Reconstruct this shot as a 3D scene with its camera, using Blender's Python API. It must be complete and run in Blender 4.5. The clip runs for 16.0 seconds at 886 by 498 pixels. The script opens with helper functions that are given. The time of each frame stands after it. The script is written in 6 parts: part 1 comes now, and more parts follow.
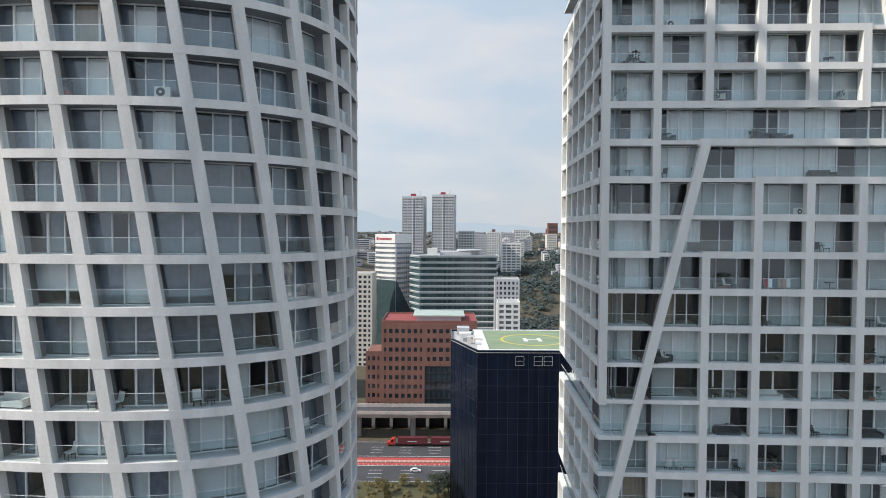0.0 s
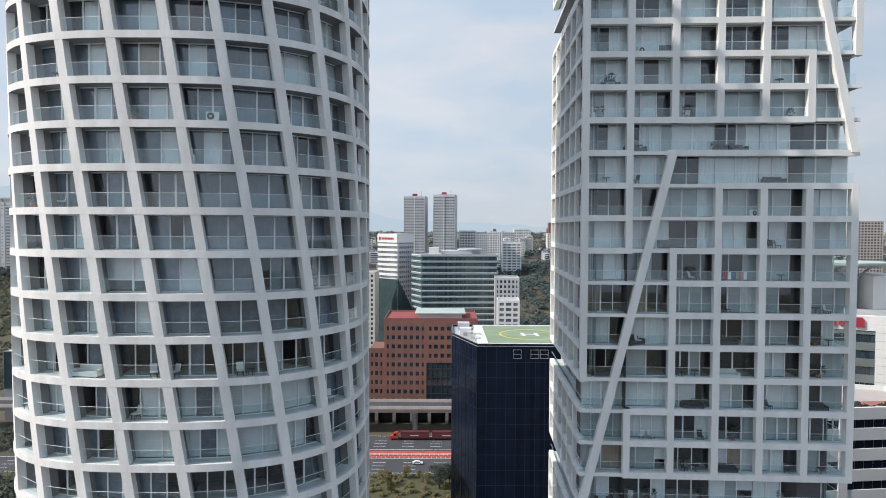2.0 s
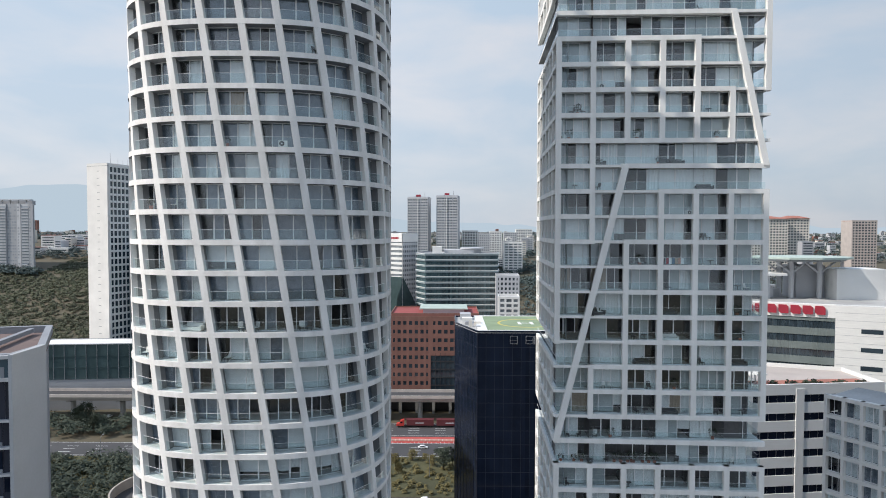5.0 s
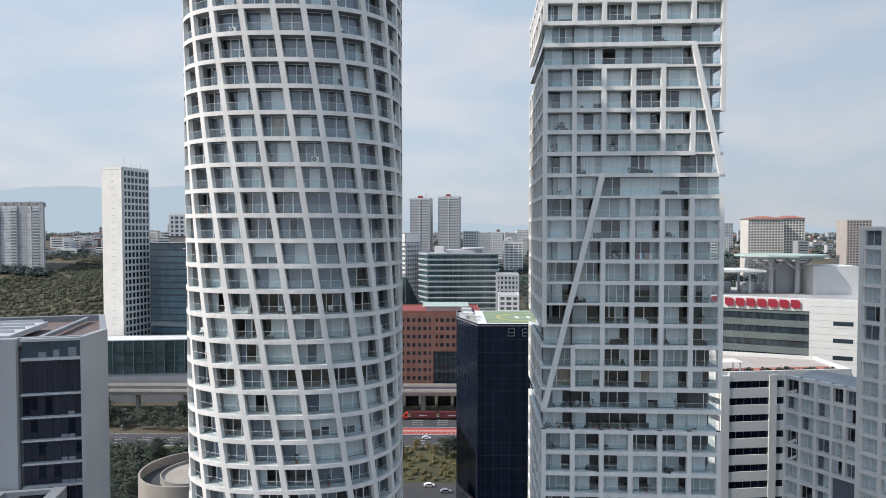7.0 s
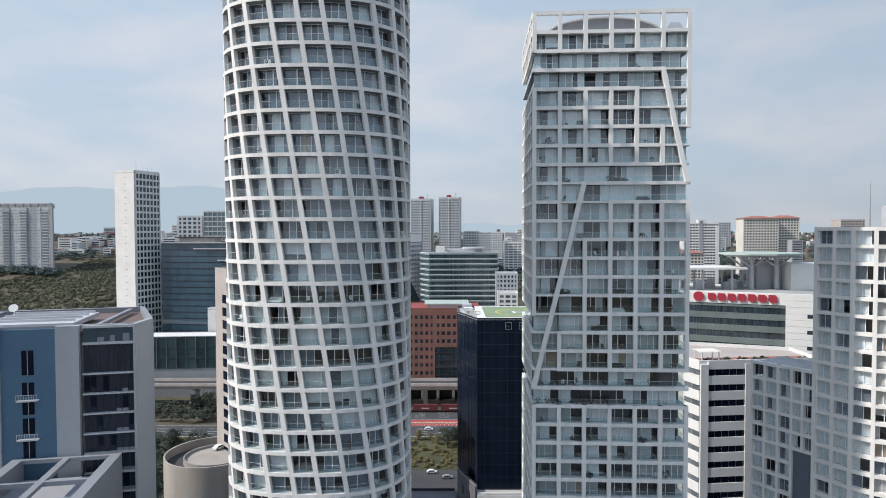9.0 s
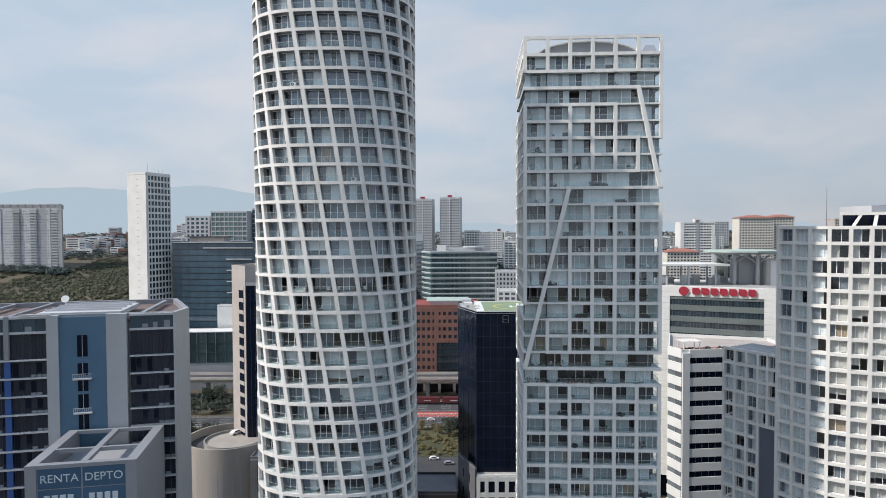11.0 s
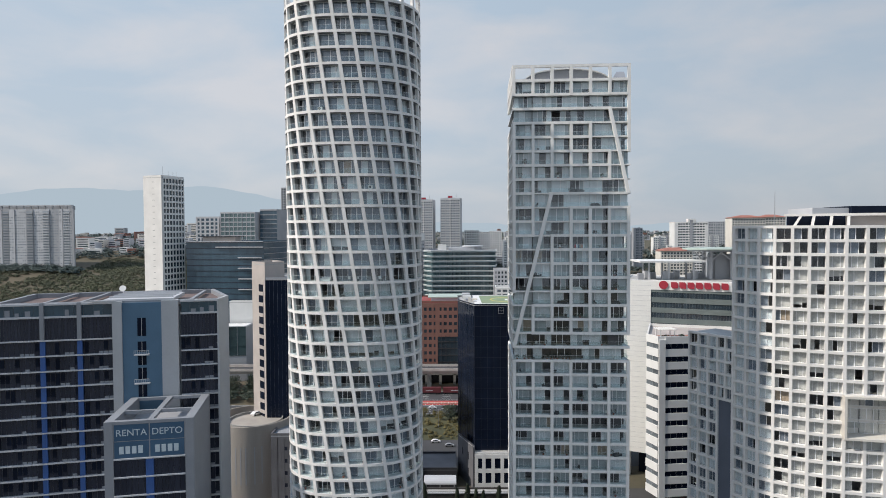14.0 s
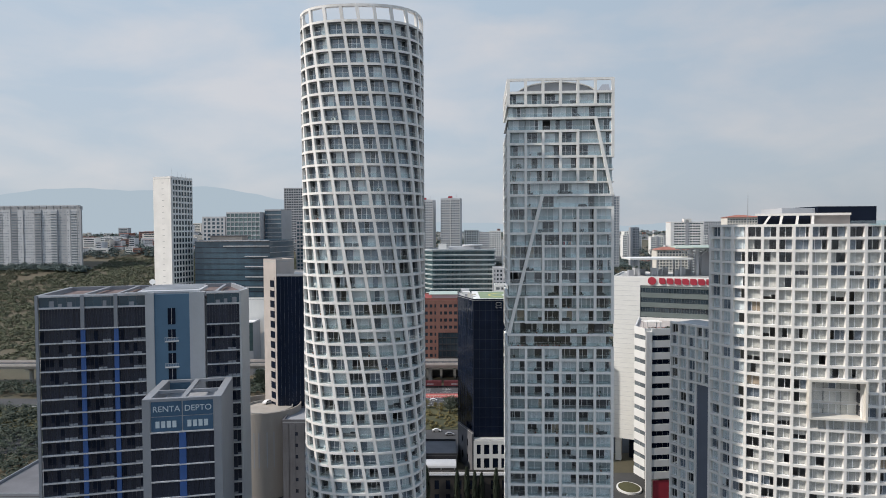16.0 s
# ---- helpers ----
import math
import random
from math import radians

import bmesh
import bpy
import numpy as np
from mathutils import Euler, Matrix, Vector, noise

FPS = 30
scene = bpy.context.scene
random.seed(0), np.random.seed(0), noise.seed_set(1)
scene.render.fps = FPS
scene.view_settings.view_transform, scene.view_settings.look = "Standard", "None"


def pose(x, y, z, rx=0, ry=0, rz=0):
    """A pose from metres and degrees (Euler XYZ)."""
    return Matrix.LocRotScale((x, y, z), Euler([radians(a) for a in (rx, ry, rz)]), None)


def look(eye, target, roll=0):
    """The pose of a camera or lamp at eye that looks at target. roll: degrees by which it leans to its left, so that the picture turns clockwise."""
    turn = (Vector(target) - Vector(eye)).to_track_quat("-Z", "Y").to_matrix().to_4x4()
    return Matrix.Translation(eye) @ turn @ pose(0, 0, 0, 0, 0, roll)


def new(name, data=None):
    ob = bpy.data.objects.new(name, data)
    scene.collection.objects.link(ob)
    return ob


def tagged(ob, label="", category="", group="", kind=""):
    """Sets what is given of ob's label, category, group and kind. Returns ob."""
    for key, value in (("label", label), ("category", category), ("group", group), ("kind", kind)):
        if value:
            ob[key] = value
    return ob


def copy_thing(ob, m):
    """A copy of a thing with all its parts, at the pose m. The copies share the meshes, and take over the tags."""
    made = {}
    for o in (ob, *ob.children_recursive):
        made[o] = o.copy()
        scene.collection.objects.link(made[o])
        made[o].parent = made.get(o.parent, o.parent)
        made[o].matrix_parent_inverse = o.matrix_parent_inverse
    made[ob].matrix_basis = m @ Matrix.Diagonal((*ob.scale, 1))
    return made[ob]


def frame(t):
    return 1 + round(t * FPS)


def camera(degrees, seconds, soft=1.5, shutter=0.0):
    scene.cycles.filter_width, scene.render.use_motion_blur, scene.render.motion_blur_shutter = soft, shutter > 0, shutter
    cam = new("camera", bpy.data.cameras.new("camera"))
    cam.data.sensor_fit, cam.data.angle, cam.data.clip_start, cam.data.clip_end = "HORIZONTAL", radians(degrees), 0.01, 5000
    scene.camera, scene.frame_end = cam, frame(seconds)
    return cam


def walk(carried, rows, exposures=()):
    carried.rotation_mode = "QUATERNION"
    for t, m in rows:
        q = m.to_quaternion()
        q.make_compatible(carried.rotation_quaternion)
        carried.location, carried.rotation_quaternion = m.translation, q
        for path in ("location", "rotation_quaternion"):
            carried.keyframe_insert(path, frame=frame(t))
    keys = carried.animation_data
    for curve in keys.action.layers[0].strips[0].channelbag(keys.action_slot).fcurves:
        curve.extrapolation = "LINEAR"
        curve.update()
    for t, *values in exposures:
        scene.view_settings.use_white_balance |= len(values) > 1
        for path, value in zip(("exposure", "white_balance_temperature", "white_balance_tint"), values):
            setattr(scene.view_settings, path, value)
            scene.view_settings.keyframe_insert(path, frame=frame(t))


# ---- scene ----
cam = camera(70.0, 16.0, soft=0.95)
EYE = 100.0
ROWS = [
    (0.0, 0.000, 0.000, 0.000, 0.007, -1.838, -0.325),
    (0.5, 0.019, -1.502, 0.075, 0.046, -1.843, -0.308),
    (1.0, 0.089, -3.402, 0.115, 0.106, -1.854, -0.260),
    (1.5, 0.047, -5.575, 0.097, 0.099, -1.866, -0.252),
    (2.0, 0.026, -8.043, 0.019, 0.113, -1.870, -0.244),
    (2.5, -0.046, -10.731, -0.040, 0.142, -1.874, -0.226),
    (3.0, -0.050, -13.619, -0.151, 0.215, -1.862, -0.198),
    (3.5, -0.118, -16.643, -0.235, 0.228, -1.866, -0.160),
    (4.0, -0.135, -19.761, -0.339, 0.277, -1.862, -0.152),
    (6.5, -0.427, -36.477, -0.569, 0.447, -1.788, -0.038),
    (7.0, -0.471, -40.016, -0.517, 0.473, -1.783, 0.012),
    (7.5, -0.531, -43.323, -0.454, 0.484, -1.778, 0.041),
    (8.0, -0.600, -46.893, -0.420, 0.503, -1.781, 0.071),
    (8.5, -0.677, -50.495, -0.368, 0.514, -1.783, 0.110),
    (9.0, -0.756, -54.096, -0.313, 0.511, -1.785, 0.131),
    (11.5, -0.789, -72.209, -0.369, 0.603, -1.832, 0.244),
    (12.0, -0.775, -75.852, -0.378, 0.609, -1.834, 0.256),
    (12.5, -0.754, -79.495, -0.369, 0.616, -1.828, 0.268),
    (13.0, -0.763, -83.118, -0.390, 0.609, -1.829, 0.270),
    (13.5, -0.763, -86.772, -0.439, 0.609, -1.824, 0.282),
    (14.0, -0.802, -90.394, -0.471, 0.618, -1.818, 0.285),
    (14.5, -0.832, -94.017, -0.548, 0.620, -1.804, 0.288),
    (15.0, -0.837, -97.639, -0.646, 0.623, -1.806, 0.291),
    (15.5, -0.872, -101.230, -0.742, 0.620, -1.807, 0.305),
    (16.0, -0.882, -104.853, -0.805, 0.624, -1.823, 0.309),
]
walk(cam, [(t, pose(x, y, EYE + z, 90 + pitch, roll, yaw)) for t, x, y, z, yaw, pitch, roll in ROWS],
     exposures=[(0.0, 0.34, 6480, 11), (1.0, 0.34, 6340, 11), (4.0, 0.32, 6330, 11), (7.0, 0.27, 6310, 11), (9.0, 0.22, 6260, 11), (12.5, 0.13, 6380, 11), (16.0, 0.08, 6430, 11)])

# ---- world, sun ----
SUN_AZ, SUN_EL = 255.5, 42.0   # compass bearing of the sun, y is north, and its height
world = bpy.data.worlds.new("sky")
scene.world = world
world.use_nodes = True
wn, wl = world.node_tree.nodes, world.node_tree.links
wn.clear()
w_out = wn.new("ShaderNodeOutputWorld")
w_bg = wn.new("ShaderNodeBackground")
w_sky = wn.new("ShaderNodeTexSky")
w_sky.sky_type = "NISHITA"
w_sky.sun_disc = False
w_sky.sun_elevation = radians(SUN_EL)
w_sky.sun_rotation = radians(SUN_AZ)
w_sky.air_density, w_sky.dust_density, w_sky.ozone_density = 1.0, 3.0, 1.0
w_bg.inputs["Strength"].default_value = 0.10
# thin high cloud and haze over the blue
w_co = wn.new("ShaderNodeTexCoord")
w_sep = wn.new("ShaderNodeSeparateXYZ")
w_lift = wn.new("ShaderNodeMapRange")
w_lift.inputs["From Min"].default_value, w_lift.inputs["From Max"].default_value = 0.0, 0.9
w_haze = wn.new("ShaderNodeValToRGB")
w_haze.color_ramp.elements[0].color = (0.53, 0.60, 0.665, 1)
w_haze.color_ramp.elements[1].color = (0.33, 0.54, 0.88, 1)
w_haze.color_ramp.elements.new(0.5).color = (0.49, 0.61, 0.725, 1)
w_map = wn.new("ShaderNodeMapping")
w_map.inputs["Scale"].default_value = (1.0, 1.0, 2.6)
w_map.inputs["Location"].default_value = (0.35, 0.1, 0.0)
w_n = wn.new("ShaderNodeTexNoise")
w_n.inputs["Scale"].default_value = 4.2
w_n.inputs["Detail"].default_value = 7.0
w_n.inputs["Roughness"].default_value = 0.52
w_n.inputs["Distortion"].default_value = 0.25
w_r = wn.new("ShaderNodeValToRGB")
w_r.color_ramp.elements[0].position, w_r.color_ramp.elements[0].color = 0.42, (0, 0, 0, 1)
w_r.color_ramp.elements[1].position, w_r.color_ramp.elements[1].color = 0.70, (0.85, 0.85, 0.85, 1)
w_cloud = wn.new("ShaderNodeMix")
w_cloud.data_type = "RGBA"
w_cloud.inputs["B"].default_value = (0.705, 0.705, 0.72, 1)
w_ten = wn.new("ShaderNodeMix")
w_ten.data_type, w_ten.blend_type = "RGBA", "MULTIPLY"
w_ten.inputs["Factor"].default_value = 1.0
w_ten.inputs["B"].default_value = (10, 10, 10, 1)
w_mix = wn.new("ShaderNodeMix")
w_mix.data_type = "RGBA"
w_mix.inputs["Factor"].default_value = 0.86
wl.new(w_co.outputs["Generated"], w_sep.inputs["Vector"])
wl.new(w_sep.outputs["Z"], w_lift.inputs["Value"])
wl.new(w_lift.outputs["Result"], w_haze.inputs["Fac"])
wl.new(w_co.outputs["Generated"], w_map.inputs["Vector"])
wl.new(w_map.outputs["Vector"], w_n.inputs["Vector"])
wl.new(w_n.outputs["Fac"], w_r.inputs["Fac"])
wl.new(w_haze.outputs["Color"], w_cloud.inputs["A"])
wl.new(w_r.outputs["Color"], w_cloud.inputs["Factor"])
w_east = wn.new("ShaderNodeMapRange")
w_east.inputs["From Min"].default_value, w_east.inputs["From Max"].default_value = -0.1, 0.6
w_east.inputs["To Min"].default_value, w_east.inputs["To Max"].default_value = 0.95, 0.80
w_dull = wn.new("ShaderNodeVectorMath")
w_dull.operation = "SCALE"
wl.new(w_sep.outputs["X"], w_east.inputs["Value"])
wl.new(w_cloud.outputs["Result"], w_dull.inputs[0])
wl.new(w_east.outputs["Result"], w_dull.inputs["Scale"])
wl.new(w_dull.outputs["Vector"], w_ten.inputs["A"])
wl.new(w_sky.outputs["Color"], w_mix.inputs["A"])
wl.new(w_ten.outputs["Result"], w_mix.inputs["B"])
wl.new(w_mix.outputs["Result"], w_bg.inputs["Color"])
wl.new(w_bg.outputs["Background"], w_out.inputs["Surface"])

sun = new("sun", bpy.data.lights.new("sun", "SUN"))
sun.data.energy, sun.data.angle, sun.data.color = 3.7, radians(0.8), (1.0, 0.92, 0.82)
_a, _e = radians(SUN_AZ), radians(SUN_EL)
SUN_DIR = Vector((math.sin(_a) * math.cos(_e), math.cos(_a) * math.cos(_e), math.sin(_e)))
sun.matrix_world = look(SUN_DIR * 300, (0, 0, 0))


# ---- materials ----
def mat(name, base, rough=0.7, var=0.12, scale=0.6, fine=9.0, bump=0.0, metal=0.0, rand=0.0, island=0.0, spec=0.5, streak=0.0, second=None):
    """Principled surface with broad stains, fine grain, and optional random tone by object or by piece."""
    m = bpy.data.materials.new(name)
    m.use_nodes = True
    n, l = m.node_tree.nodes, m.node_tree.links
    p = n["Principled BSDF"]
    p.inputs["Roughness"].default_value = rough
    p.inputs["Metallic"].default_value = metal
    p.inputs["Specular IOR Level"].default_value = spec
    geo = n.new("ShaderNodeNewGeometry")
    broad = n.new("ShaderNodeTexNoise")
    broad.inputs["Scale"].default_value = scale
    broad.inputs["Detail"].default_value = 5
    grain = n.new("ShaderNodeTexNoise")
    grain.inputs["Scale"].default_value = fine
    grain.inputs["Detail"].default_value = 3
    if streak:
        mp = n.new("ShaderNodeMapping")
        mp.inputs["Scale"].default_value = (1, 1, streak)
        l.new(geo.outputs["Position"], mp.inputs["Vector"])
        l.new(mp.outputs["Vector"], broad.inputs["Vector"])
    else:
        l.new(geo.outputs["Position"], broad.inputs["Vector"])
    l.new(geo.outputs["Position"], grain.inputs["Vector"])
    add = n.new("ShaderNodeMath")
    add.operation = "MULTIPLY_ADD"
    add.inputs[1].default_value = 0.35
    l.new(grain.outputs["Fac"], add.inputs[0])
    l.new(broad.outputs["Fac"], add.inputs[2])
    total = add
    for wgt, src in ((rand, "obj"), (island, "isl")):
        if wgt:
            node = n.new("ShaderNodeObjectInfo") if src == "obj" else geo
            a2 = n.new("ShaderNodeMath")
            a2.operation = "MULTIPLY_ADD"
            a2.inputs[1].default_value = wgt
            l.new(node.outputs["Random" if src == "obj" else "Random Per Island"], a2.inputs[0])
            l.new(total.outputs[0], a2.inputs[2])
            total = a2
    ramp = n.new("ShaderNodeMapRange")
    ramp.inputs["From Min"].default_value = 0.35
    ramp.inputs["From Max"].default_value = 1.0 + rand + island
    l.new(total.outputs[0], ramp.inputs["Value"])
    mix = n.new("ShaderNodeMix")
    mix.data_type = "RGBA"
    lo = second if second else tuple(c * (1 - var * 1.6) for c in base)
    hi = tuple(min(1, c * (1 + var)) for c in base)
    mix.inputs["A"].default_value = (*lo, 1)
    mix.inputs["B"].default_value = (*hi, 1)
    l.new(ramp.outputs["Result"], mix.inputs["Factor"])
    l.new(mix.outputs["Result"], p.inputs["Base Color"])
    if bump:
        b = n.new("ShaderNodeBump")
        b.inputs["Strength"].default_value = bump
        b.inputs["Distance"].default_value = 0.02
        l.new(grain.outputs["Fac"], b.inputs["Height"])
        l.new(b.outputs["Normal"], p.inputs["Normal"])
    return m


def clear_glass(name, tint, r0=0.08, rough=0.02):
    """Thin pane: see-through, with a mirror that grows towards grazing sight."""
    m = bpy.data.materials.new(name)
    m.use_nodes = True
    n, l = m.node_tree.nodes, m.node_tree.links
    n.clear()
    out, mix = n.new("ShaderNodeOutputMaterial"), n.new("ShaderNodeMixShader")
    tr, gl, lw = n.new("ShaderNodeBsdfTransparent"), n.new("ShaderNodeBsdfGlossy"), n.new("ShaderNodeLayerWeight")
    pw, fr = n.new("ShaderNodeMath"), n.new("ShaderNodeMath")
    pw.operation, fr.operation = "POWER", "MULTIPLY_ADD"
    pw.inputs[1].default_value, fr.inputs[1].default_value, fr.inputs[2].default_value = 5.0, 1 - r0, r0
    lw.inputs["Blend"].default_value = 0.5
    l.new(lw.outputs["Facing"], pw.inputs[0])
    l.new(pw.outputs["Value"], fr.inputs[0])
    tr.inputs["Color"].default_value = (*tint, 1)
    gl.inputs["Roughness"].default_value = rough
    gl.inputs["Color"].default_value = (0.9, 0.95, 1.0, 1)
    l.new(fr.outputs["Value"], mix.inputs["Fac"])
    l.new(tr.outputs["BSDF"], mix.inputs[1])
    l.new(gl.outputs["BSDF"], mix.inputs[2])
    l.new(mix.outputs["Shader"], out.inputs["Surface"])
    return m


M = {}
M["concrete"] = mat("tower_concrete", (0.83, 0.815, 0.79), 0.8, 0.1, 0.9, 6.0, 0.4, rand=0.1, streak=0.22, second=(0.62, 0.60, 0.57))
M["concrete_sq"] = mat("square_tower_concrete", (0.84, 0.83, 0.80), 0.8, 0.1, 0.8, 6.0, 0.4, rand=0.15, streak=0.2, second=(0.66, 0.65, 0.62))
M["soffit"] = mat("balcony_floor", (0.68, 0.68, 0.67), 0.8, 0.15, 0.5, 5.0)
# dark grey for undersides and dividers, the balconies' shade put into the colour
M["ceiling"] = mat("balcony_recess_shade", (0.25, 0.255, 0.265), 0.85, 0.15, 0.5, 5.0)
M["frame_white"] = mat("window_aluminium", (0.86, 0.87, 0.88), 0.4, 0.05, 0.5, 8.0)
M["pane"] = clear_glass("window_pane", (0.90, 0.935, 0.945), 0.11)
M["pane_clear"] = clear_glass("clear_window_pane", (0.93, 0.94, 0.935), 0.06)
M["rail"] = clear_glass("balustrade_glass", (0.86, 0.94, 0.94), 0.10)
M["curtain_white"] = mat("white_curtain", (0.90, 0.92, 0.92), 0.9, 0.05, 2.0, 20.0, rand=0.5, second=(0.66, 0.70, 0.72))
M["curtain_cream"] = mat("cream_curtain", (0.68, 0.68, 0.655), 0.9, 0.05, 2.0, 20.0, rand=0.5, second=(0.42, 0.415, 0.40))
M["curtain_grey"] = mat("grey_blind", (0.28, 0.32, 0.38), 0.9, 0.15, 2.0, 20.0, rand=0.6, second=(0.075, 0.095, 0.125))
M["wall_teal"] = mat("grey_green_balcony_wall", (0.56, 0.60, 0.60), 0.8, 0.1, 0.6, 8.0, rand=0.6, second=(0.27, 0.31, 0.33))
M["curtain_warm"] = mat("warm_curtain", (0.42, 0.34, 0.26), 0.9, 0.15, 2.0, 20.0, island=0.3)
# walls behind the glass, near black: the dimness indoors is in their colour
M["room"] = mat("dim_room_wall", (0.115, 0.115, 0.12), 0.85, 0.25, 0.15, 3.0, second=(0.035, 0.035, 0.04))
M["white_paint"] = mat("white_render", (0.74, 0.74, 0.72), 0.7, 0.07, 0.15, 4.0, 0.1, rand=0.08)
M["tiles"] = mat("white_wall_tiles", (0.76, 0.76, 0.73), 0.55, 0.06, 0.4, 3.0, 0.1, rand=0.05, streak=6.0)
M["curved_white"] = mat("curved_block_render", (0.78, 0.76, 0.725), 0.7, 0.09, 0.15, 4.0, 0.1, rand=0.12)
M["slot_grey"] = mat("slate_blue_panel", (0.13, 0.15, 0.19), 0.5, 0.1, 0.2, 3.0)
M["red_roof"] = mat("dull_red_roof", (0.30, 0.07, 0.065), 0.8, 0.15, 0.2, 3.0)
M["cream"] = mat("cream_render", (0.66, 0.63, 0.57), 0.75, 0.08, 0.1, 3.0, 0.1, rand=0.06)
M["grey_clad"] = mat("grey_cladding", (0.36, 0.37, 0.39), 0.5, 0.1, 0.12, 3.0, rand=0.1)
M["light_clad"] = mat("light_grey_cladding", (0.50, 0.51, 0.53), 0.5, 0.1, 0.12, 3.0, rand=0.08)
M["office_clad"] = mat("office_grey_panels", (0.255, 0.27, 0.295), 0.6, 0.1, 0.12, 3.0, rand=0.08)
M["slate_glass"] = mat("slate_tinted_glazing", (0.030, 0.035, 0.052), 0.25, 0.25, 0.25, 3.0, island=0.5, spec=0.35, second=(0.014, 0.017, 0.028))
M["pier_clad"] = mat("pale_pier_panels", (0.41, 0.425, 0.445), 0.6, 0.1, 0.12, 3.0, rand=0.08)
M["beige"] = mat("beige_render", (0.44, 0.395, 0.365), 0.8, 0.1, 0.2, 3.0, 0.1)
M["hall_glass"] = mat("hall_green_glass", (0.06, 0.095, 0.10), 0.1, 0.25, 0.2, 2.0, island=0.6, spec=0.7, second=(0.02, 0.035, 0.04))
M["band_glass"] = mat("pale_green_glass", (0.07, 0.115, 0.125), 0.1, 0.25, 0.2, 2.0, island=0.9, spec=0.6, second=(0.012, 0.026, 0.032))
M["band_clad"] = mat("pale_green_panels", (0.36, 0.43, 0.45), 0.3, 0.15, 0.2, 3.0, rand=0.5, second=(0.20, 0.26, 0.285))
M["fascia"] = mat("grey_green_fascia", (0.19, 0.22, 0.215), 0.3, 0.15, 0.2, 3.0, rand=0.3, second=(0.12, 0.145, 0.14))
M["dark_glass"] = mat("dark_tinted_glass", (0.008, 0.013, 0.027), 0.08, 0.3, 0.25, 3.0, island=0.5, spec=0.12)
M["office_glass"] = mat("office_glass", (0.045, 0.065, 0.08), 0.1, 0.3, 0.2, 2.0, island=0.6, spec=0.7, second=(0.012, 0.018, 0.024))
M["teal_glass"] = mat("green_tinted_glass", (0.15, 0.22, 0.22), 0.1, 0.25, 0.2, 2.0, island=0.6, spec=0.8, second=(0.03, 0.06, 0.07))
M["blue_glass"] = mat("blue_tinted_glass", (0.05, 0.095, 0.13), 0.1, 0.25, 0.2, 2.0, island=0.6, spec=0.8, second=(0.025, 0.045, 0.065))
# distant windows, lightened so that the haze is part of the glass colour
M["far_glass"] = mat("hazed_far_glass", (0.30, 0.33, 0.36), 0.2, 0.2, 0.3, 2.0, island=0.8, spec=0.5, second=(0.14, 0.16, 0.185))
M["grey_glass"] = mat("apartment_glass", (0.22, 0.25, 0.27), 0.15, 0.3, 0.4, 2.0, island=1.2, spec=0.7, second=(0.02, 0.025, 0.03))
M["brick"] = mat("red_brick_panel", (0.235, 0.115, 0.09), 0.8, 0.18, 0.15, 4.0, 0.1, rand=0.1)
M["red_paint"] = mat("red_paint", (0.36, 0.03, 0.05), 0.5, 0.1, 0.3, 5.0)
M["roof_grey"] = mat("roof_membrane", (0.42, 0.42, 0.41), 0.85, 0.2, 0.12, 3.0)
M["roof_tile"] = mat("terracotta_tiles", (0.36, 0.15, 0.11), 0.8, 0.2, 0.3, 4.0)
M["pad_green"] = mat("landing_pad_green", (0.23, 0.30, 0.18), 0.8, 0.15, 0.2, 3.0)
M["pad_pale"] = mat("pale_green_deck", (0.42, 0.50, 0.45), 0.7, 0.12, 0.2, 3.0)
M["white_line"] = mat("white_marking", (0.75, 0.75, 0.73), 0.7, 0.1, 0.5, 5.0)
M["yellow_line"] = mat("yellow_marking", (0.60, 0.50, 0.10), 0.7, 0.1, 0.5, 5.0)
M["asphalt"] = mat("asphalt", (0.06, 0.06, 0.063), 0.85, 0.2, 0.06, 1.5)
M["pave"] = mat("paving", (0.06, 0.06, 0.06), 0.85, 0.15, 0.15, 2.0)
M["grass"] = mat("grass", (0.080, 0.076, 0.034), 0.9, 0.35, 0.04, 0.9, 0.3, second=(0.04, 0.043, 0.02))
M["ground"] = mat("dry_ground", (0.10, 0.078, 0.05), 0.9, 0.3, 0.012, 0.25, 0.2, second=(0.045, 0.05, 0.03))
M["leaf"] = mat("tree_leaves", (0.040, 0.054, 0.034), 0.8, 0.3, 0.08, 1.2, 0.4, rand=0.2, island=0.5, second=(0.018, 0.026, 0.016))
# distant foliage, paler and bluer: the haze is put into the leaf colour
M["leaf_far"] = mat("hazed_tree_leaves", (0.068, 0.095, 0.088), 0.9, 0.3, 0.03, 1.2, 0.0, island=0.25, second=(0.048, 0.066, 0.064))
M["leaf_dry"] = mat("scrub_leaves", (0.088, 0.10, 0.056), 0.9, 0.3, 0.014, 1.2, 0.0, island=0.25, second=(0.062, 0.06, 0.038))
M["leaf_yellow"] = mat("yellowed_leaves", (0.16, 0.13, 0.045), 0.85, 0.3, 0.05, 1.2, 0.4, island=0.6, second=(0.06, 0.055, 0.022))
M["hall_roof"] = mat("dull_metal_roof", (0.14, 0.14, 0.15), 0.7, 0.2, 0.15, 2.0)
M["roof_brown"] = mat("red_brown_roof", (0.16, 0.115, 0.105), 0.8, 0.2, 0.15, 2.0)
M["bark"] = mat("bark", (0.10, 0.075, 0.05), 0.9, 0.2, 1.0, 8.0, 0.3)
M["metal"] = mat("grey_metal", (0.40, 0.41, 0.42), 0.4, 0.1, 1.0, 8.0, metal=0.6)
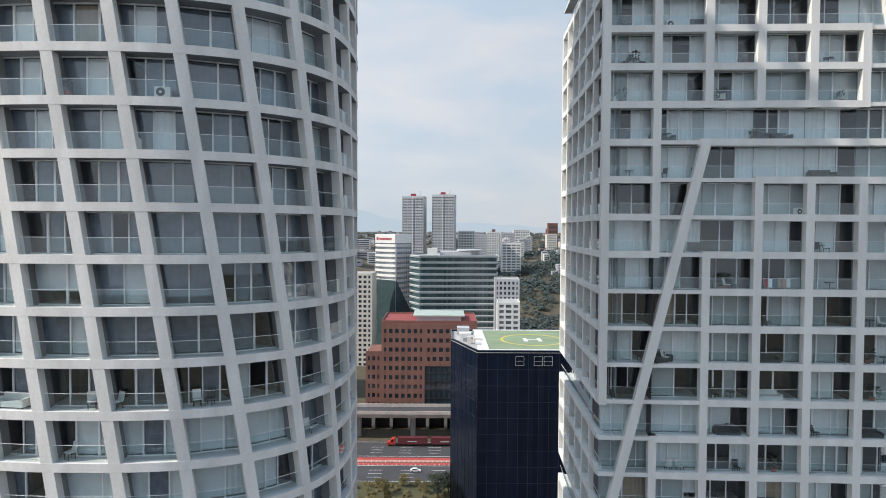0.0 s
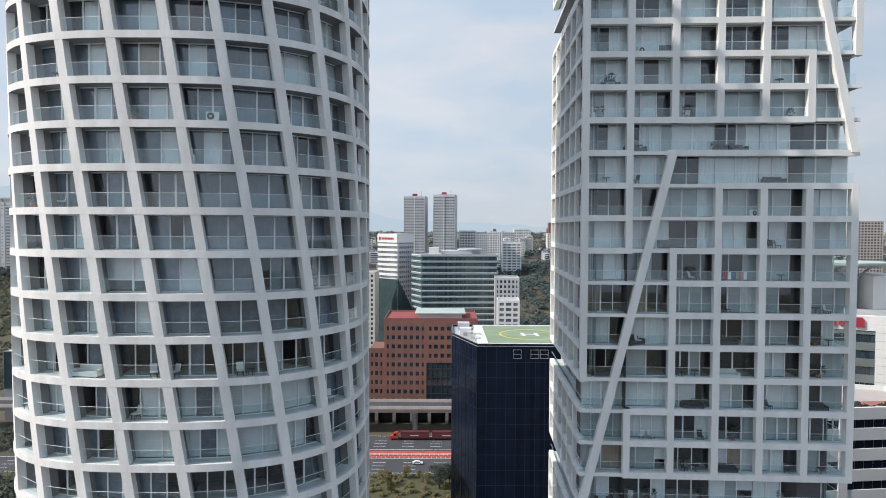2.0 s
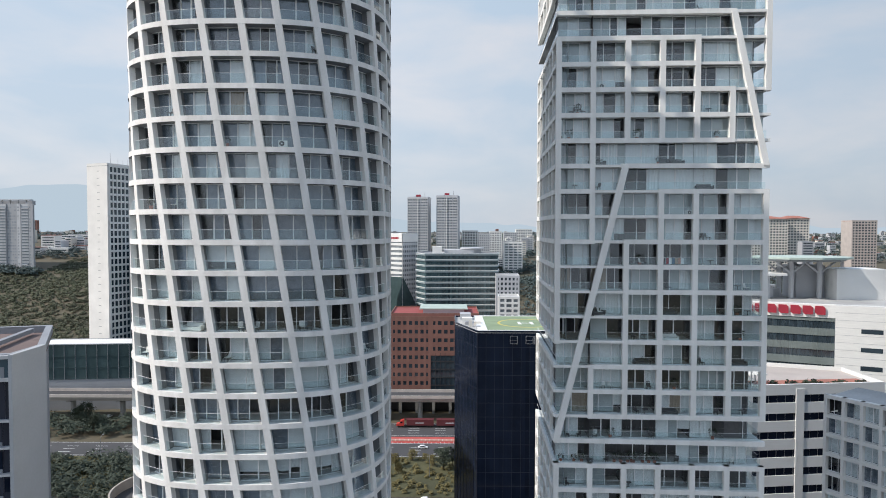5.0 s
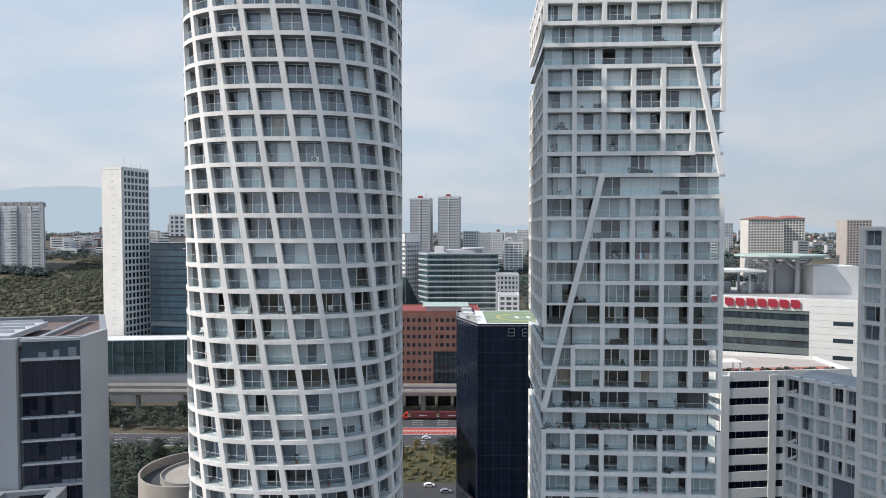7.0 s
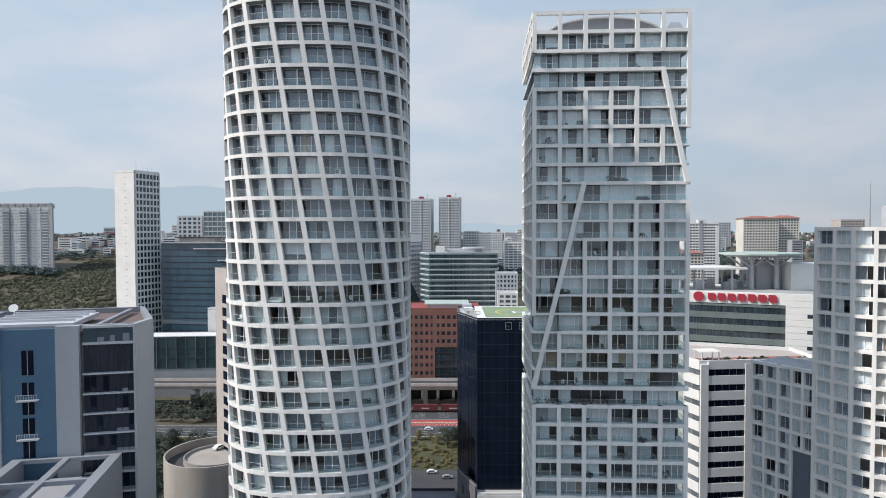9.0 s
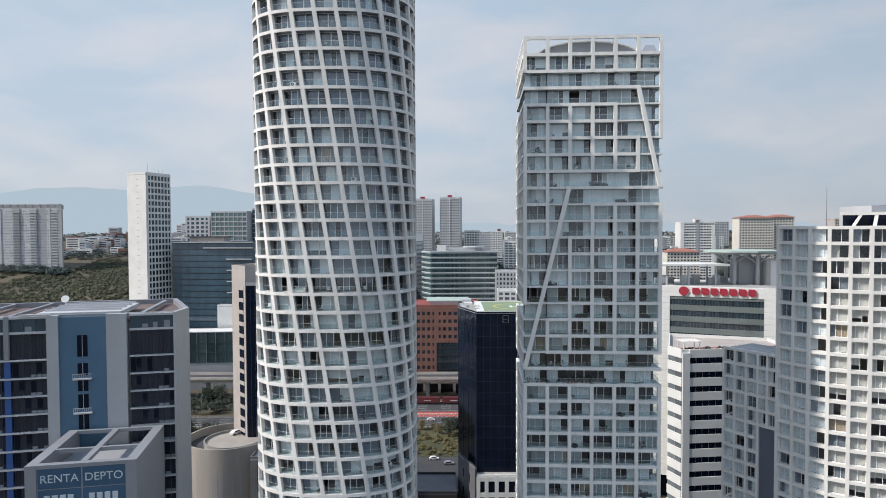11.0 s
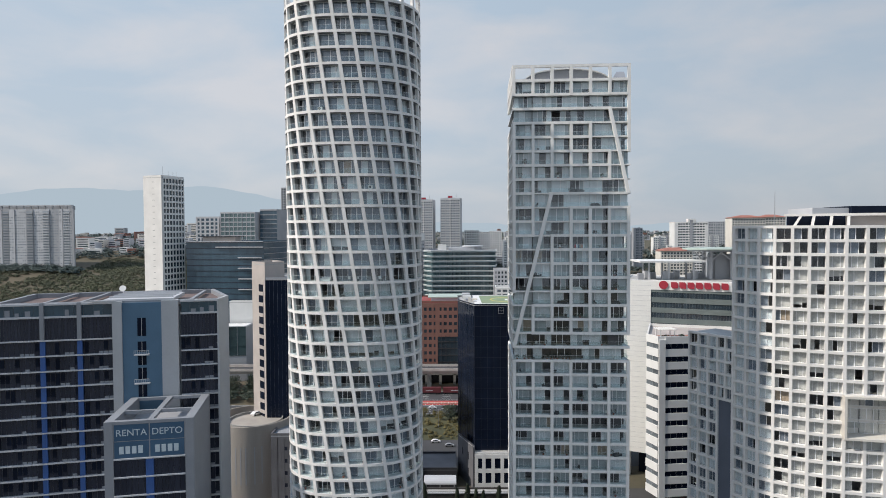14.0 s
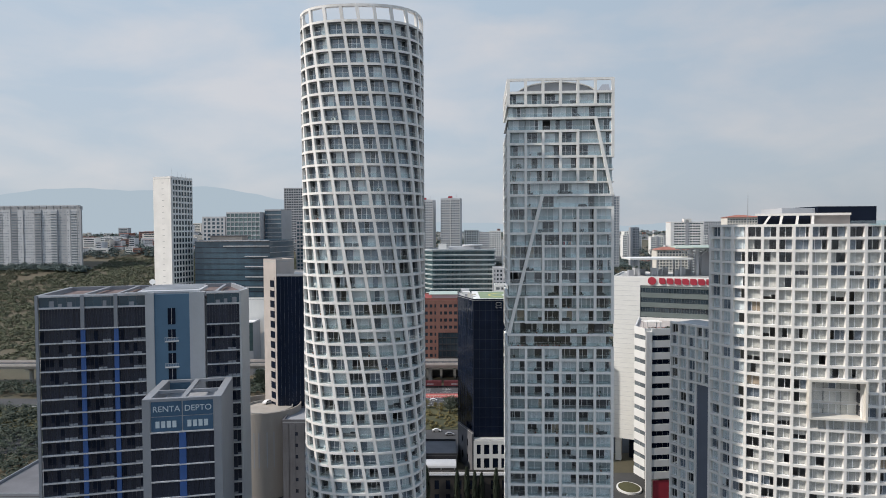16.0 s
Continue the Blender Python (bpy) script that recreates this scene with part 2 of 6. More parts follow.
M["dark_metal"] = mat("dark_metal", (0.05, 0.05, 0.055), 0.45, 0.1, 1.0, 8.0, metal=0.3)
M["blue_paint"] = mat("blue_panel", (0.08, 0.16, 0.245), 0.55, 0.1, 0.2, 4.0)
M["blue_strip"] = mat("bright_blue_strip", (0.035, 0.10, 0.30), 0.5, 0.1, 0.2, 4.0)
M["sign_text"] = mat("sign_lettering", (0.52, 0.60, 0.64), 0.6, 0.1, 0.5, 5.0)
M["sign_blue"] = mat("sign_blue", (0.045, 0.105, 0.18), 0.5, 0.08, 0.4, 5.0)
M["concrete_raw"] = mat("raw_concrete", (0.31, 0.305, 0.29), 0.85, 0.16, 0.2, 3.0, 0.2, streak=0.2)
M["viaduct"] = mat("pale_viaduct_concrete", (0.52, 0.47, 0.43), 0.85, 0.16, 0.2, 3.0, 0.2, streak=0.2)
M["ramp"] = mat("beige_ramp_concrete", (0.38, 0.345, 0.305), 0.85, 0.14, 0.2, 3.0, 0.2, streak=0.2)
M["rubber"] = mat("tyre_rubber", (0.02, 0.02, 0.02), 0.8, 0.1, 1.0, 8.0)


# ---- mesh helpers ----
class MB:
    """Collects boxes and faces for one mesh."""

    def __init__(self):
        self.v, self.f, self.m = [], [], []

    def face(self, pts, m=0):
        i = len(self.v)
        self.v.extend(tuple(p) for p in pts)
        self.f.append(tuple(range(i, i + len(pts))))
        self.m.append(m)

    def hexa(self, low, high, m=0):
        """A solid between two loops of corners, counter-clockwise from above."""
        i, n = len(self.v), len(low)
        self.v.extend(tuple(p) for p in low)
        self.v.extend(tuple(p) for p in high)
        self.f.append(tuple(range(i + n - 1, i - 1, -1)))
        self.f.append(tuple(range(i + n, i + 2 * n)))
        for k in range(n):
            a, b = i + k, i + (k + 1) % n
            self.f.append((a, b, b + n, a + n))
        self.m.extend([m] * (n + 2))

    def box(self, x0, y0, z0, x1, y1, z1, m=0):
        self.hexa([(x0, y0, z0), (x1, y0, z0), (x1, y1, z0), (x0, y1, z0)], [(x0, y0, z1), (x1, y0, z1), (x1, y1, z1), (x0, y1, z1)], m)

    def rod(self, a, b, r, m=0, sides=6, r2=None):
        a, b = Vector(a), Vector(b)
        q = (b - a).to_track_quat("Z", "Y")
        r2 = r if r2 is None else r2
        ring = [(math.cos(2 * math.pi * k / sides), math.sin(2 * math.pi * k / sides)) for k in range(sides)]
        self.hexa([a + q @ Vector((c * r, s * r, 0)) for c, s in ring], [b + q @ Vector((c * r2, s * r2, 0)) for c, s in ring], m)

    def mesh(self, name, mats):
        me = bpy.data.meshes.new(name)
        me.from_pydata(self.v, [], self.f)
        for k in mats:
            me.materials.append(M[k])
        me.polygons.foreach_set("material_index", self.m)
        me.update()
        return me


def part(name, mb, mats, parent=None, label=""):
    """One mesh object, under a thing or a part."""
    mats = [mats] if isinstance(mats, str) else mats
    ob = new(name, mb.mesh(name, mats) if isinstance(mb, MB) else mb)
    if parent is not None:
        ob.parent = parent
    return tagged(ob, label)


def thing(name, label, category, group="", kind="", at=(0, 0, 0), yaw=0.0):
    ob = new(name)
    ob.empty_display_size = 0.5
    ob.matrix_world = pose(*at, 0, 0, yaw)
    return tagged(ob, label, category, group, kind)


class Face:
    """A vertical plane from p to q seen from outside with p at its left; u along it, d outward, z up."""

    def __init__(self, p, q):
        self.p, self.q = Vector((*p, 0)), Vector((*q, 0))
        self.w = (self.q - self.p).length
        self.u = (self.q - self.p) / self.w
        self.n = Vector((self.u.y, -self.u.x, 0))

    def at(self, u, d, z):
        return self.p + self.u * u + self.n * d + Vector((0, 0, z))

    def box(self, mb, u0, u1, d0, d1, z0, z1, m=0):
        low = [self.at(u0, d1, z0), self.at(u1, d1, z0), self.at(u1, d0, z0), self.at(u0, d0, z0)]
        mb.hexa(low, [p + Vector((0, 0, z1 - z0)) for p in low], m)

    def quad(self, mb, u0, u1, d, z0, z1, m=0, lean=0.0):
        mb.face([self.at(u0, d, z0), self.at(u1, d + lean, z0), self.at(u1, d + lean * 0.5, z1), self.at(u0, d - lean * 0.5, z1)], m)


def strip(parent, name, face, u0, u1, d0, d1, z0, z1, m, label=""):
    mb = MB()
    face.box(mb, u0, u1, d0, d1, z0, z1)
    return part(name, mb, m, parent, label)


def grid_face(parent, face, z0, rows, storey, cols, band, pier, proud, m_band, m_pier, m_glass, u0=0.0, u1=None, seed=1, pieces=True, split=1, sill=0.0):
    """Floors of glazing behind spandrel bands and piers; each band and pier is a part, the panes of a floor one strip of pieces."""
    rng = random.Random(seed)
    u1 = face.w if u1 is None else u1
    pitch = (u1 - u0) / cols
    for r in range(rows):
        mb = MB()
        for c in range(cols):
            a, b = u0 + c * pitch, u0 + (c + 1) * pitch
            for s in range(split):
                face.quad(mb, a + (b - a) * s / split + 0.02, a + (b - a) * (s + 1) / split - 0.02, 0.02 + 0.01 * rng.random(), z0 + r * storey, z0 + (r + 1) * storey, 0, rng.uniform(-0.02, 0.02))
        part("glazing", mb, m_glass, parent)
    joined = MB()
    if band:
        for r in range(rows + 1):
            zc = z0 + r * storey + sill
            mb = MB() if pieces else joined
            face.box(mb, u0, u1, 0.0, proud, zc - band / 2, zc + band / 2)
            if pieces:
                part("spandrel", mb, m_band, parent)
        if not pieces:
            tagged(part("spandrel_bands", joined, m_band, parent), kind="stuff")
    if pier:
        joined = MB()
        for c in range(cols + 1):
            u = min(max(u0 + c * pitch, u0 + pier / 2), u1 - pier / 2)
            mb = MB() if pieces else joined
            face.box(mb, u - pier / 2, u + pier / 2, 0.0, proud + 0.05, z0 - band / 2, z0 + rows * storey + band / 2)
            if pieces:
                part("pier", mb, m_pier, parent)
        if not pieces:
            tagged(part("piers", joined, m_pier, parent), kind="stuff")


def prism(poly, z0, z1):
    mb = MB()
    mb.hexa([(x, y, z0) for x, y in poly], [(x, y, z1) for x, y in poly])
    return mb


def inset(poly, d):
    """The polygon moved inward by d (counter-clockwise)."""
    out, n = [], len(poly)
    for i in range(n):
        p0, p1, p2 = (Vector(poly[(i + k - 1) % n]) for k in range(3))
        e1, e2 = (p1 - p0).normalized(), (p2 - p1).normalized()
        n1, n2 = Vector((-e1.y, e1.x)), Vector((-e2.y, e2.x))
        b = (n1 + n2)
        out.append(tuple(p1 + b * (d / max(0.2, b.dot(n1)))))
    return out


def roof(parent, poly, z, wall_h, m_wall, m_roof, th=0.4):
    """A flat roof with a parapet round it."""
    part("roof", prism(poly, z - 0.3, z), m_roof, parent)
    mb, inner = MB(), inset(poly, th)
    for i in range(len(poly)):
        a, b, c, d = poly[i], poly[(i + 1) % len(poly)], inner[(i + 1) % len(poly)], inner[i]
        mb.hexa([(*a, z), (*b, z), (*c, z), (*d, z)], [(*a, z + wall_h), (*b, z + wall_h), (*c, z + wall_h), (*d, z + wall_h)])
    part("parapet", mb, m_wall, parent)


def smooth(a, b, x):
    t = min(1.0, max(0.0, (x - a) / (b - a)))
    return t * t * (3 - 2 * t)


def height(x, y):
    """The lie of the land: level by the towers, rising to the far side, with a scrub hill to the west."""
    h = 52 * smooth(330, 950, y) + 22 * smooth(900, 2200, y)
    hill = smooth(-90, -190, x) * smooth(360, 660, y) * 30 * (1 - smooth(900, 1500, y))
    h += hill + (noise.noise(Vector((x / 90, y / 90, 0))) * 5 * smooth(330, 600, y))
    return h


def clump(rng, r, count=26, level=0.0, leaf=1.0):
    """A ragged bush of leafy sprays as vertices and faces."""
    vs, fs = [], []
    for _ in range(count):
        d = Vector((rng.gauss(0, 1), rng.gauss(0, 1), abs(rng.gauss(0, 0.9)))).normalized()
        c = d * r * rng.uniform(0.35, 1.0)
        n = (d + Vector((rng.gauss(0, 0.5), rng.gauss(0, 0.5), rng.gauss(0, 0.5))) + Vector((0, 0, level))).normalized()
        u = n.orthogonal().normalized() * r * leaf * rng.uniform(0.22, 0.46)
        v = n.cross(u).normalized() * r * leaf * rng.uniform(0.22, 0.46)
        i = len(vs)
        vs.extend(tuple(q) for q in (c - u - v * 0.4, c + u * 0.3 - v, c + u + v * 0.5, c - u * 0.4 + v))
        fs.append((i, i + 1, i + 2, i + 3))
    return vs, fs


# ---- window cells, shared by the apartment towers ----
CELL_MATS = ["frame_white", "pane", "curtain_white", "curtain_grey", "curtain_warm", "room"]


SQUARE_MATS = ["frame_white", "pane", "curtain_white", "wall_teal", "curtain_warm", "room"]


class WindowKind:
    """A glazed bay of w x h: aluminium frame, panes, curtains or blinds behind them, and the room behind. x along it, y inward, z up.
    style: what hangs behind the glass from one end of the bay to the other: p pale, g grey, w warm, d nothing, h a blind half way down."""

    def __init__(self, w, h, rng, style, depth=3.2, mats=CELL_MATS, panes=(2, 3, 3, 4), f=0.045):
        count = max(len(style), rng.choice(panes))
        steps = [rng.uniform(0.75, 1.25) for _ in range(count)]
        edges = [-w / 2]
        for k in steps:
            edges.append(edges[-1] + w * k / sum(steps))
        self.frame, self.panes, self.curtains, self.room = MB(), [], [], MB()
        self.frame.box(-w / 2, 0, 0, w / 2, 0.09, 0.06)
        self.frame.box(-w / 2, 0, h - 0.08, w / 2, 0.09, h)
        for e in edges[1:-1]:
            wide = f * rng.choice([0.8, 1.0, 1.5])
            self.frame.box(e - wide, -0.01, 0.06, e + wide, 0.10, h - 0.08)
        for k, (a, b) in enumerate(zip(edges, edges[1:])):
            c = style[min(len(style) - 1, k * len(style) // count)]
            if rng.random() < 0.07:
                c = rng.choice("pgd")
            if c != "d" or rng.random() > 0.07:
                p, t = MB(), rng.uniform(-0.012, 0.012)
                p.face([(a, 0.04 + t, 0.06), (b, 0.04 - t, 0.06), (b, 0.04 - t, h - 0.08), (a, 0.04 + t, h - 0.08)], 1)
                self.panes.append(p)
            if c == "d":
                continue
            kind = {"p": 2, "h": 2, "g": 3, "w": 4}[c]
            low = h * rng.uniform(0.3, 0.5) if c == "h" else 0.1
            n = max(3, int((b - a) / 0.18))
            amp = 0.045 if kind == 4 or (kind == 2 and rng.random() < 0.3) else 0.006
            cur = MB()
            top = [(a + (b - a) * q / n, 0.2 + amp * (q % 2)) for q in range(n + 1)]
            cur.v = [(x, y, low) for x, y in top] + [(x, y, h - 0.1) for x, y in top]
            cur.f = [(q, q + 1, n + 2 + q, n + 1 + q) for q in range(n)]
            cur.m = [kind] * n
            self.curtains.append(cur)
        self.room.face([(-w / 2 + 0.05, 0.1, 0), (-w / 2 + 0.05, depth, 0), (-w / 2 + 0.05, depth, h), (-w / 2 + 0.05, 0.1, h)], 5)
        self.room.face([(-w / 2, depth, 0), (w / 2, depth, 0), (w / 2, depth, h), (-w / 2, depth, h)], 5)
        self.frame_mesh = self.frame.mesh("window", mats)
        self.pane_meshes = [p.mesh("pane", mats) for p in self.panes]
        self.curtain_meshes = [c.mesh("curtain", mats) for c in self.curtains]

    def place(self, tower, m, rooms):
        """This window as a part of the tower, with its panes and curtains."""
        w = new("window", self.frame_mesh)
        w.parent = tower
        w.matrix_basis = m
        for nm, meshes in (("pane", self.pane_meshes), ("curtain", self.curtain_meshes)):
            for me in meshes:
                o = new(nm, me)
                o.parent = w
        stamp(rooms, self.room, m)

    def join(self, rest, m):
        for mb in (self.frame, *self.panes, *self.curtains, self.room):
            stamp(rest, mb, m)


class WindowSet:
    """Window kinds of one bay size, made as the styles are asked for, a few of each."""

    def __init__(self, w, h, seed, mats=CELL_MATS, panes=(2, 3, 3, 4), each=3):
        self.w, self.h, self.mats, self.panes, self.each = w, h, mats, panes, each
        self.rng, self.made = random.Random(seed), {}

    def get(self, style):
        kinds = self.made.setdefault(style, [])
        if len(kinds) < self.each:
            kinds.append(WindowKind(self.w, self.h, self.rng, style, 3.2, self.mats, self.panes))
            return kinds[-1]
        return self.rng.choice(kinds)


def pick(rng, table):
    """One of the styles of a table of (style, weight)."""
    r = rng.random() * sum(w for _, w in table)
    for style, w in table:
        r -= w
        if r < 0:
            return style
    return table[-1][0]


def stamp(target, mb, m):
    i = len(target.v)
    target.v.extend(tuple(m @ Vector(p)) for p in mb.v)
    target.f.extend(tuple(i + k for k in f) for f in mb.f)
    target.m.extend(mb.m)


def frame_at(p, q, z, width):
    """Pose and stretch of a bay that runs from p to q, seen from outside with p at the left."""
    p, q = Vector(p), Vector(q)
    d = q - p
    c = (p + q) / 2
    return pose(c.x, c.y, z, 0, 0, math.degrees(math.atan2(d.y, d.x))), d.length / width


def size(sx, sz=1.0):
    return Matrix.Diagonal((sx, 1, sz, 1))


# ---- round tower ----
RX, RY, RA, RB, ROUND = -21.772, 50.595, 14.627, 13.246, 2.63   # a rounded oval
TWIST, BAY0, BAY = radians(-1.87), radians(3.07), radians(15.0)
R_LOW, R_TOP = -30, 17


def ring_z(n):
    if n == R_TOP:
        return ring_z(n - 1) + 3.4
    return 94.94 + 3.125 * n if n <= 5 else 110.565 + 3.2 * (n - 5)


def oval_outline(steps=2880):
    """The outline by length along it: points and the turn for each, so that equal turns are equal lengths."""
    t = np.linspace(-math.pi, math.pi, steps + 1)
    c, s, e = np.sin(t), -np.cos(t), 2 / ROUND
    x, y = RA * np.sign(c) * np.abs(c) ** e, RB * np.sign(s) * np.abs(s) ** e
    run = np.concatenate([[0], np.cumsum(np.hypot(np.diff(x), np.diff(y)))])
    turn = run / run[-1] * 2 * math.pi
    return turn - np.interp(0, t, turn), x, y


O_TURN, O_X, O_Y = oval_outline()


def oval_point(th):
    th = (th + math.pi) % (2 * math.pi) - math.pi
    return Vector((RX + float(np.interp(th, O_TURN, O_X)), RY + float(np.interp(th, O_TURN, O_Y)), 0))


def oval_way(th):
    """The direction along the outline."""
    return (oval_point(th + 0.02) - oval_point(th - 0.02)).normalized()


def oval(th, off=0.0):
    p, t = oval_point(th), oval_way(th)
    return (p.x + t.y * off, p.y - t.x * off)


# what hangs behind the glass, storey by storey, in the eight bays from the fourth before the first column on
ROUND_ROWS = {6: "g g g dpg gp gdg gdg g", 5: "g g gp gpg gwg pg g p", 4: "g g gp gpg gpp g g g", 3: "g g gpg gpg gp gpg g gdg", 2: "g g gd g g g g g", 1: "p g gp dgd gdg g g g",
              0: "p g gp h gp g g g", -1: "p p gp gp g g gd g", -2: "gp d dgd ddg dgd ddgd d gd", -3: "p pp dgd dpp pgp p p g", -4: "g gp gdp p pgp p ppd dg", -5: "gd d gd gd d d dg dg",
              -6: "g p d p gp p p g", -7: "g d g h hp hp g gd", -8: "gd gd g gp p p g g", -9: "g g d d g g gd g"}


def column_turn(j, n):
    """Where column j crosses ring n; two of them stand a little off the even spacing."""
    return BAY0 + j * BAY + n * TWIST + radians({1: 0.65, -1: -0.8}.get(j, 0.0))


def build_round_tower():
    tower = thing("round_tower", "tall round white concrete apartment tower with slanting columns", "tower")

    def own(name, mb, mats, label=""):
        return part(name, mb, mats, tower, label)

    seg = 120
    ths = [2 * math.pi * k / seg for k in range(seg)]
    for n in range(R_LOW, R_TOP + 1):
        z, mb, half = ring_z(n), MB(), 0.27
        deep = -5.4 if n < R_TOP else -0.9
        o, i_ = [oval(t) for t in ths], [oval(t, deep) for t in ths]
        for ring, zz in ((o, z - half), (o, z + half), (i_, z + half), (i_, z - half)):
            mb.v.extend((x, y, zz) for x, y in ring)
        for k in range(seg):
            j = (k + 1) % seg
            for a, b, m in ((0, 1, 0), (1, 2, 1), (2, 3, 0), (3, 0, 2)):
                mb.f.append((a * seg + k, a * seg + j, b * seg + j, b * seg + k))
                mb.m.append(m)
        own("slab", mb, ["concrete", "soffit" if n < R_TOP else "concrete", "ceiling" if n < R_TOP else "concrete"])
    for j in range(-14, 10):
        mb = MB()
        for n in range(R_LOW, R_TOP + 1):
            th = column_turn(j, n)
            x, y = oval(th, -0.012)
            t = oval_way(th)
            nrm = Vector((t.y, -t.x, 0))
            c = Vector((x, y, ring_z(n)))
            mb.v.extend(tuple(p) for p in (c - t * 0.36, c + t * 0.36, c + t * 0.36 - nrm * 0.6, c - t * 0.36 - nrm * 0.6))
        for n in range(R_TOP - R_LOW):
            for a in range(4):
                b = (a + 1) % 4
                mb.f.append((4 * n + a, 4 * n + b, 4 * n + 4 + b, 4 * n + 4 + a))
                mb.m.append(0)
        own("column", mb, "concrete")
        # divider in the dark recess tone, deepening the shade behind the column
        wall = MB()
        for n in range(R_LOW, R_TOP):
            th = column_turn(j, n)
            t = oval_way(th)
            nrm = Vector((t.y, -t.x, 0))
            c = Vector((*oval(th, -0.6), ring_z(n)))
            wall.v.extend(tuple(p) for p in (c - t * 0.2, c + t * 0.2, c + t * 0.2 - nrm * 0.75, c - t * 0.2 - nrm * 0.75))
        for n in range(R_TOP - R_LOW - 1):
            for a in range(4):
                b = (a + 1) % 4
                wall.f.append((4 * n + a, 4 * n + b, 4 * n + 4 + b, 4 * n + 4 + a))
                wall.m.append(0)
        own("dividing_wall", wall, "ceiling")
    core = MB()
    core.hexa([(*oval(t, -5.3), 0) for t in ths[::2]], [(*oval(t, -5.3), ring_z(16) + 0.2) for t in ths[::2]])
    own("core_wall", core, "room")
    bays = WindowSet(3.6, 2.56, 11, panes=(2, 3, 3))
    rng = random.Random(5)
    rest, rest_rail, rooms = MB(), MB(), MB()
    rail = MB()
    rail.face([(-1.9, 0, 0), (1.9, 0, 0), (1.9, 0, 1.02), (-1.9, 0, 1.02)])
    rail.box(-1.9, -0.012, 1.02, 1.9, 0.012, 1.045, 1)
    rail_mesh = rail.mesh("balustrade", ["rail", "frame_white"])
    for n in range(-24, 16):
        for j in range(-14, 10):
            mid = BAY0 + (j + 0.5) * BAY + (n + 0.5) * TWIST
            if not radians(-112) < mid < radians(94):
                continue
            a, b = column_turn(j, n + 0.5), column_turn(j + 1, n + 0.5)
            z = ring_z(n) + 0.27
            m, sx = frame_at(oval(a, -1.2), oval(b, -1.2), z, 3.6)
            m = m @ size(sx, (ring_z(n + 1) - ring_z(n) - 0.54) / 2.56)
            row = ROUND_ROWS.get(n, "").split()
            if row and -4 <= j <= 3:
                style = row[j + 4]
            elif n > 0:
                style = pick(rng, (("g", 6), ("gp", 2), ("gpg", 1.5), ("gd", 1), ("gdg", 1)))
            else:
                style = pick(rng, (("g", 3), ("gp", 1.5), ("p", 2), ("d", 2), ("gd", 2), ("h", 0.8), ("dp", 1), ("w", 0.3)))
            kind = bays.get(style)
            m2, sx2 = frame_at(oval(a + 0.03, -0.22), oval(b - 0.03, -0.22), z, 3.8)
            if n >= -7 and radians(-92) < mid < radians(85):
                kind.place(tower, m, rooms)
                g = new("balustrade", rail_mesh)
                g.parent, g.matrix_basis = tower, m2 @ size(sx2)
            else:
                kind.join(rest, m)
                stamp(rest_rail, rail, m2 @ size(sx2))
    tagged(own("lower_windows", rest, CELL_MATS), kind="stuff")
    tagged(own("lower_balustrades", rest_rail, ["rail", "frame_white"]), kind="stuff")
    tagged(own("room_walls", rooms, CELL_MATS), kind="stuff")
    # roof: low glazed vault inside the open ring
    dome, rows, n = MB(), 12, 36
    for k in range(rows + 1):
        f = k / rows
        for s in range(n):
            x, y = oval(2 * math.pi * s / n, -2.6)
            dome.v.append((RX + (x - RX) * (1 - f * 0.98), RY + (y - RY) * (1 - f * 0.98), ring_z(16) + 0.3 + 2.0 * math.sqrt(max(0.0, 1 - (1 - f) ** 2))))
    for k in range(rows):
        for s in range(n):
            dome.f.append((k * n + s, k * n + (s + 1) % n, (k + 1) * n + (s + 1) % n, (k + 1) * n + s))
            dome.m.append(0)
    own("roof_dome", dome, "light_clad")
    return tower


build_round_tower()

# ---- square tower ----
SX0, SY0, SBAY, SSTOREY = 0.0, 0.0, 4.3, 3.193
S_DEEP, S_SIDE = 24.2, 6
S_LOW, S_TOP = -33, 9


def sq_z(n):
    return 107.478 + SSTOREY * n


def col_rows(n):
    """Which columns stand on slab n of the front."""
    if n >= 7:
        return range(0, 7)
    if n in (5, 6):
        return [6]
    if n in (3, 4):
        return [0, 1, 2, 3, 4, 6]
    if n in (1, 2):
        return [0, 1, 2, 3, 4, 5]
    if n in (0, -1):
        return [0, 1]
    if n in (-2, -3):
        return [0, 1, 3, 4, 5, 6]
    if -7 <= n <= -4:
        return [0, 2, 3, 4, 5, 6]
    if n == -8:
        return [2, 3, 4, 5, 6]
    if n in (-9, -10):
        return [1, 2, 3, 4, 5, 6]
    if n in (-11, -12):
        return []
    return range(0, 7)


def beam_runs(n):
    """Stretches of deep edge beam at slab n of the front, in bays."""
    return {6: [(0, 5)], 5: [(0, 4)], 4: [(0, 4)], 3: [(0, 5)], 2: [(0, 5)], 1: [(0, 5)], 0: [(0, 1), (1.9, 6)], -1: [(0, 1), (3, 6)],
            -2: [(0, 1), (3, 6)], -3: [(0, 1), (2, 6)], -4: [(2, 6)], -5: [(2, 6)], -6: [(2, 6)], -7: [(2, 6)], -8: [(1, 6)], -9: [(1, 6)],
            -10: [(1, 6)]}.get(n, [(0, 6)])


